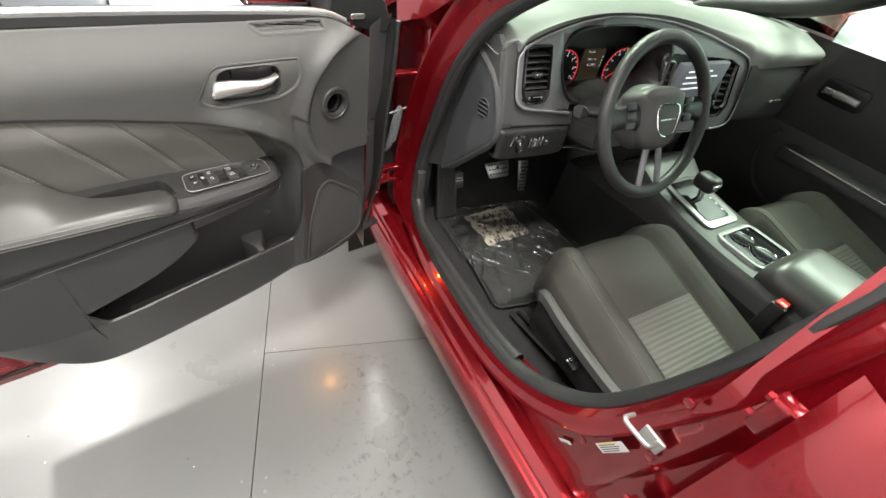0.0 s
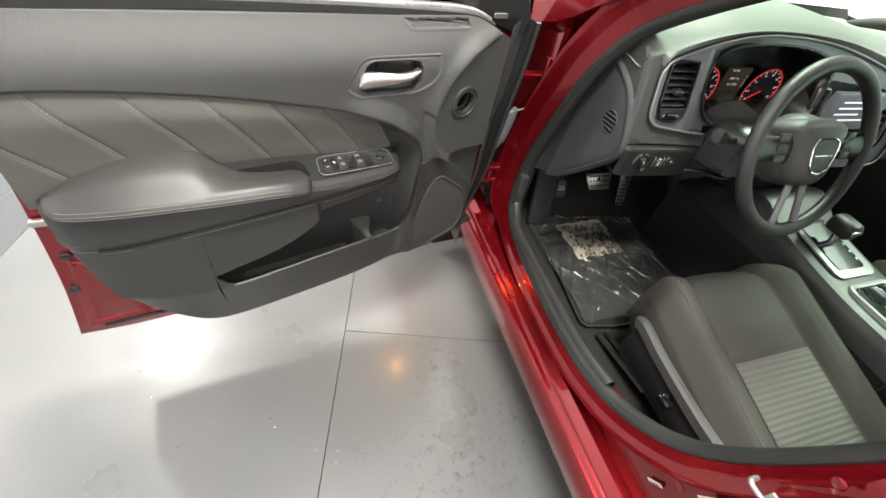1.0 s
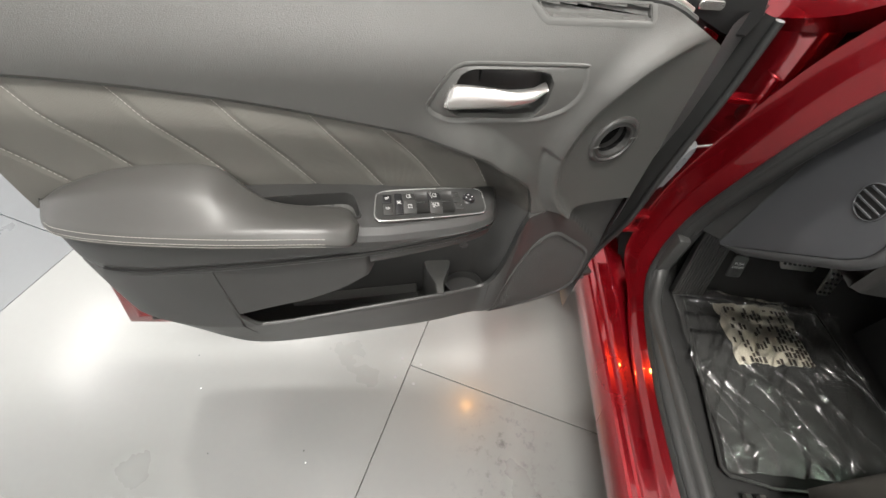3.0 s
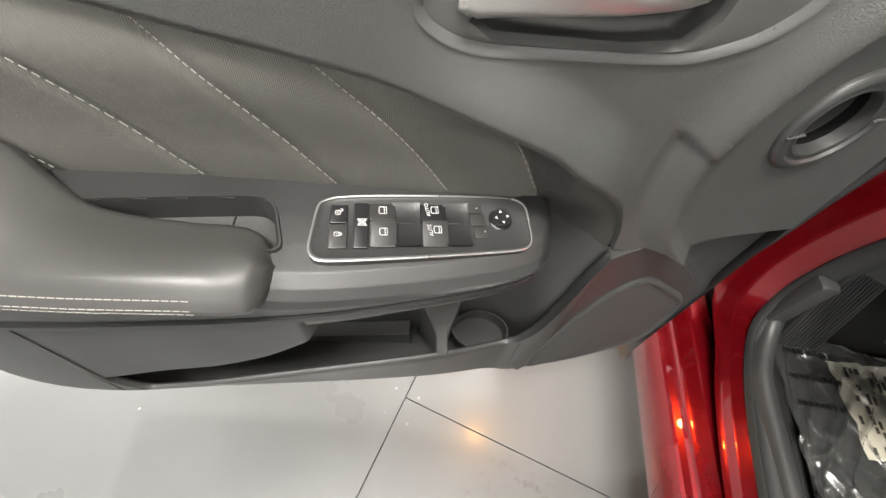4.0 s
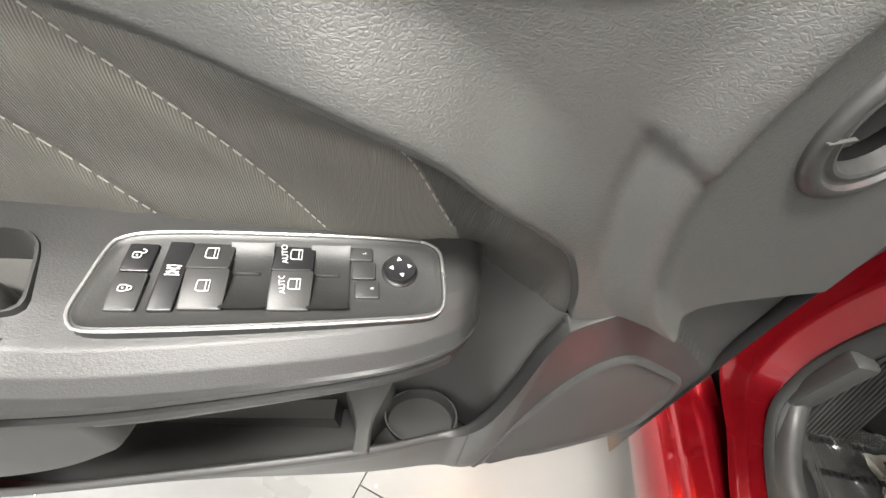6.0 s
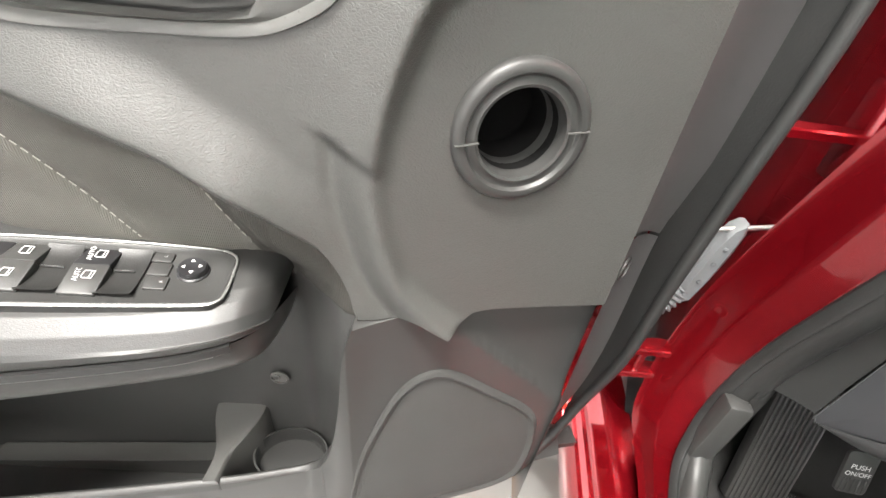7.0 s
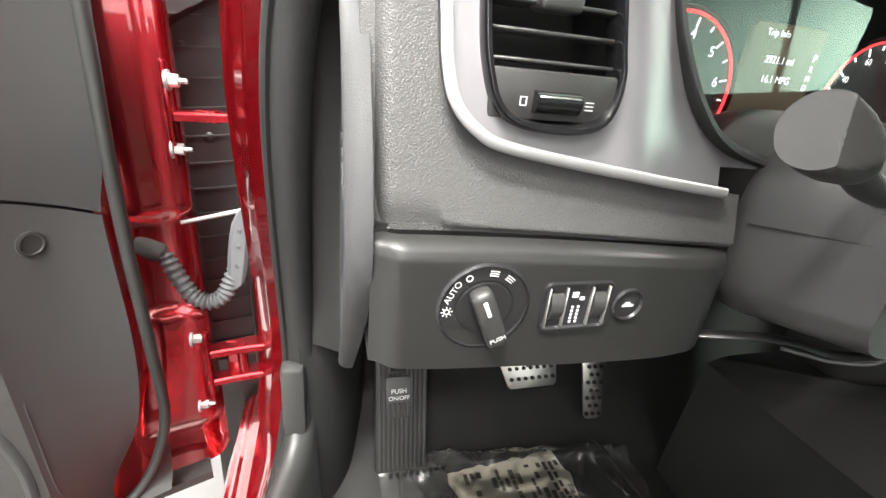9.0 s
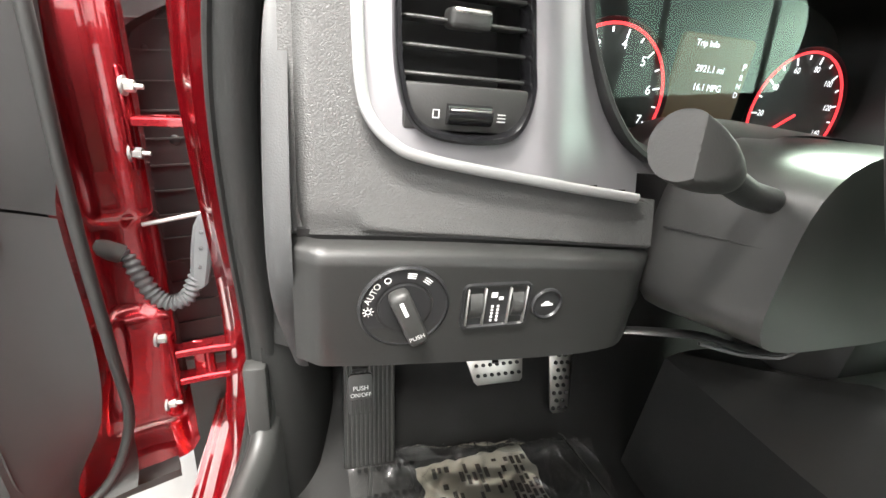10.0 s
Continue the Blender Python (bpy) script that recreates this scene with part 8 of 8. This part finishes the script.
# ---------------------------------------------------------------- far door
def build_far_door():
    t = thing("passenger_door", "closed passenger door with dark grey trim", "car door")
    bm = bmesh.new()
    surf(bm, lambda s, q: (1.70 - 0.035 * math.sin(math.pi * (0.1 + 0.8 * q)), -0.12 - 1.0 * s, 0.72 + 0.31 * q), 30, 16)
    part("upper_trim", bm, TRIM, t)
    bm = bmesh.new()
    surf(bm, lambda s, q: (1.69 - 0.02 * math.sin(math.pi * q), -0.12 - 1.9 * s, 0.26 + 0.465 * q), 40, 12)
    part("lower_panel", bm, TRIM_MID, t)
    bm = bmesh.new()
    box(bm, 1.60, 1.70, -1.08, -0.45, 0.615, 0.672, 0.02, 4)
    part("armrest", bm, TRIM_MID, t)
    bm = bmesh.new()
    sweep(bm, [(1.6, -0.46 - 0.06 * k, 0.671 - 0.001 * k) for k in range(11)], ring_profile(0.003, 0.003, 8))
    part("bright_strip", bm, SATIN, t, "thin bright strip")
    bm = bmesh.new()
    ring = rounded(-0.58, -0.42, 0.855, 0.935, 0.02, 5)
    plate(bm, ring, 0.012, 0.004, 2, Matrix(((0, 0, -1, 1.672), (1, 0, 0, 0), (0, 1, 0, 0), (0, 0, 0, 1))))
    part("handle_bezel", bm, BLACK, t)
    bm = bmesh.new()
    box(bm, 1.640, 1.656, -0.565, -0.435, 0.878, 0.905, 0.007, 3)
    part("handle_lever", bm, SATIN, t, "bright handle lever")
    bm = bmesh.new()
    sweep(bm, curve([(1.665, -0.40, 0.70), (1.66, -0.37, 0.62), (1.66, -0.39, 0.53), (1.66, -0.46, 0.45), (1.66, -0.6, 0.40)], 24), ring_profile(0.008, 0.008, 8), (1, 0, 0))
    part("pocket_rim", bm, TRIM_MID, t)
    bm = bmesh.new()
    box(bm, 1.76, 1.98, -0.30, -0.2, 0.985, 1.125, 0.035, 4)
    part("mirror_housing", bm, RED, t)
    bm = bmesh.new()
    box(bm, 1.785, 1.965, -0.306, -0.301, 1.0, 1.11, 0.002, 1)
    part("mirror_glass", bm, CHROME, t, "outside mirror glass")


build_far_door()


# ---------------------------------------------------------------- pedals, mat, film
def pedal_plate(outline, m, t, name, mat):
    bm = bmesh.new()
    plate(bm, outline, 0.004, 0.0012, 2, m)
    return part(name, bm, mat, t)


def build_pedals():
    up = Matrix(((1, 0, 0, 0), (0, 0, -1, 0), (0, 1, 0, 0), (0, 0, 0, 1)))
    t = thing("brake_pedal", "bright metal brake pedal with black rubber studs", "pedal", Matrix.Translation((0.515, -0.048, 0.468)) @ pose(0, 0, 0, -34) @ Matrix.Diagonal((0.9, 1, 0.86, 1)), "pedals")
    pl = pedal_plate([(-0.060, 0.034), (0.058, 0.034), (0.060, 0.02), (0.054, -0.030), (0.048, -0.036), (-0.040, -0.036), (-0.046, -0.030), (-0.060, 0.02)], up, t, "pedal_plate", STEEL)
    for r in range(3):
        for k in range(7):
            bm = bmesh.new()
            cyl(bm, 0.0042, 0.0034, (-0.042 + 0.0142 * k + 0.002 * r, -0.003, 0.022 - 0.02 * r), (-0.042 + 0.0142 * k + 0.002 * r, -0.0072, 0.022 - 0.02 * r), 10)
            part("rubber_stud", bm, RUBBER, pl)
    bm = bmesh.new()
    sweep(bm, [(0, 0.0, 0.0), (0.01, 0.05, 0.08), (0.01, 0.12, 0.3)], [(-0.006, -0.012), (0.006, -0.012), (0.006, 0.012), (-0.006, 0.012)])
    part("pedal_arm", bm, BLACK, t)
    t = thing("accelerator_pedal", "bright metal accelerator pedal with black rubber studs", "pedal", Matrix.Translation((0.655, -0.046, 0.413)) @ pose(0, 0, 0, -22, 4, 0), "pedals")
    pl = pedal_plate([(-0.026, 0.062), (0.024, 0.062), (0.026, 0.05), (0.021, -0.055), (0.014, -0.062), (-0.010, -0.062), (-0.016, -0.055)], up, t, "pedal_plate", STEEL)
    for r in range(8):
        for k in range(3 if r % 2 else 2):
            bm = bmesh.new()
            xx = (-0.013 + 0.013 * k if r % 2 else -0.0065 + 0.013 * k) + 0.002
            cyl(bm, 0.0042, 0.0034, (xx, -0.003, 0.05 - 0.0145 * r), (xx, -0.0072, 0.05 - 0.0145 * r), 10)
            part("rubber_stud", bm, RUBBER, pl)
    t = thing("parking_brake_pedal", "dark ribbed parking brake pedal with white lettering", "pedal", Matrix.Translation((0.272, -0.15, 0.533)) @ pose(0, 0, 0, -22), "pedals")
    pl = pedal_plate(rounded(-0.0165, 0.0165, -0.027, 0.027, 0.006, 4), up, t, "pedal_pad", TRIM_DARK)
    words("PUSH", 0.0085, Matrix.Translation((0, -0.0046, 0.008)) @ pose(0, 0, 0, 90), WHITE_INK, pl)
    words("ON/OFF", 0.0075, Matrix.Translation((0, -0.0046, -0.001)) @ pose(0, 0, 0, 90), WHITE_INK, pl)
    for k in range(5):
        bm = bmesh.new()
        box(bm, -0.0135 + 0.006 * k, -0.0105 + 0.006 * k, -0.0055, -0.0038, -0.024, -0.007, 0.0006, 1)
        part("pad_rib", bm, TRIM_DARK, pl)
    bm = bmesh.new()
    sweep(bm, [(0.0, 0.004, 0.03), (0.004, 0.05, 0.10), (0.004, 0.10, 0.25)], [(-0.01, -0.006), (0.01, -0.006), (0.01, 0.006), (-0.01, 0.006)])
    part("pedal_arm", bm, BLACK, t)
    t = thing("footrest", "black ribbed plastic footrest", "footrest", Matrix.Translation((0.297, -0.055, 0.43)) @ pose(0, 0, 0, -16))
    bm = bmesh.new()
    box(bm, -0.042, 0.042, 0.0, 0.02, -0.12, 0.13, 0.004)
    part("footrest_board", bm, TRIM_DARK, t)
    for k in range(11):
        bm = bmesh.new()
        box(bm, -0.037 + 0.0072 * k, -0.0335 + 0.0072 * k, -0.003, 0.001, -0.115, 0.125, 0.001, 1)
        part("footrest_rib", bm, TRIM_MID, t)


build_pedals()


def build_mat():
    t = thing("floor_mat", "black carpet floor mat on the car floor", "floor mat")
    outline = [(0.27, -0.53), (0.255, -0.515), (0.30, -0.06), (0.315, -0.045), (0.655, -0.055), (0.675, -0.07), (0.715, -0.40), (0.712, -0.50), (0.70, -0.53), (0.64, -0.548), (0.36, -0.548)]
    bm = bmesh.new()
    plate(bm, outline, 0.009, 0.003, 2, Matrix.Translation((0, 0, 0.2865)))
    part("mat_carpet", bm, MAT_CARPET, t)
    bm = bmesh.new()
    ring = even(outline, 140)
    sweep(bm, [(p.x, p.y, 0.2945) for p in ring], ring_profile(0.004, 0.003, 6), (0, 0, 1), True)
    part("mat_binding", bm, TRIM_DARK, t, "stitched edge binding")
    p = thing("paper_sheet", "cream printed paper sheet on the floor mat", "paper")
    bm = bmesh.new()

    def pap(s, q):
        x, y = 0.385 + 0.205 * s - 0.012 * q, -0.27 + 0.175 * q + 0.012 * s
        ragged = 0.01 * noise.noise((x * 40, y * 40, 0))
        return (x + ragged, y + 0.008 * noise.noise((x * 55, y * 55, 3)), 0.299 + 0.0015 * noise.noise((x * 20, y * 20, 1)) + 0.0012)
    surf(bm, pap, 40, 36)
    part("paper", bm, PAPER, p)
    bm = bmesh.new()
    rng = random.Random(4)
    for r in range(17):
        y = -0.262
        while y < -0.105:
            ln = rng.uniform(0.010, 0.02)
            x = 0.397 + 0.0112 * r - 0.06 * (y + 0.262)
            if rng.random() < 0.4 + 0.5 * step(0.46, 0.56, x):
                box(bm, x, x + rng.uniform(0.0055, 0.0088), y, min(y + ln, -0.103), 0.3016, 0.3021, 0, 1)
            y += ln + rng.uniform(0.002, 0.005)
    part("print_bars", bm, PRINT, p)
    f = thing("plastic_film", "creased clear plastic film over the floor mat", "plastic film")
    bm = bmesh.new()

    def film(s, q):
        x, y = 0.262 + 0.435 * s + 0.02 * (q - 0.5) * s, -0.525 + (0.468 - 0.13 * (0.435 * s)) * q
        n1 = noise.fractal((x * 9, y * 9, 0.3), 1.0, 2.0, 4)
        n2 = abs(noise.noise((x * 9 + 5, y * 11 - x * 17, 2.0)))
        n3 = abs(noise.noise((x * 16 + y * 9, y * 7 + 3, 5.0)))
        lift = 0.016 * step(0.9, 1.0, q) ** 1.5 + 0.008
        return (x + 0.008 * noise.noise((x * 20, y * 20, 8)), y + 0.006 * noise.noise((x * 22, y * 22, 4)), 0.300 + lift + 0.004 * n1 + 0.002 * noise.noise((x * 38 + y * 12, y * 26, 6)) + 0.007 * (1 - min(1, n2 * 15)) + 0.006 * (1 - min(1, n3 * 17)))
    surf(bm, film, 200, 220)
    sheet = part("film", bm, FILM, f, angle=30)
    # rumpled fold along the far edge, and rows of blue-black print that cannot be read
    bm = bmesh.new()

    def fold(s, q):
        x = 0.30 + 0.36 * s
        bend = 0.012 * math.sin(math.pi * q) + 0.010 * noise.noise((x * 30, q * 3, 5)) + 0.005 * noise.noise((x * 70, q * 6, 9))
        return (x + 0.006 * noise.noise((x * 40, q * 4, 2)), -0.062 - 0.12 * (x - 0.3) - 0.025 * q + bend * 0.7, 0.318 + 0.012 * math.sin(math.pi * 0.62 * q) + 0.010 * noise.noise((x * 25, q * 2, 7)))
    surf(bm, fold, 150, 14)
    part("folded_edge", bm, FILM, f, "rumpled folded edge", angle=50)
    for k in range(26):
        bm = bmesh.new()
        x, y = 0.275 + 0.011 * (k % 9), -0.10 - 0.05 * (k // 9)
        box(bm, x, x + 0.006, y, y + 0.009, 0.3165, 0.3168, 0, 1)
        part("print_bar", bm, BLACK, sheet)


build_mat()
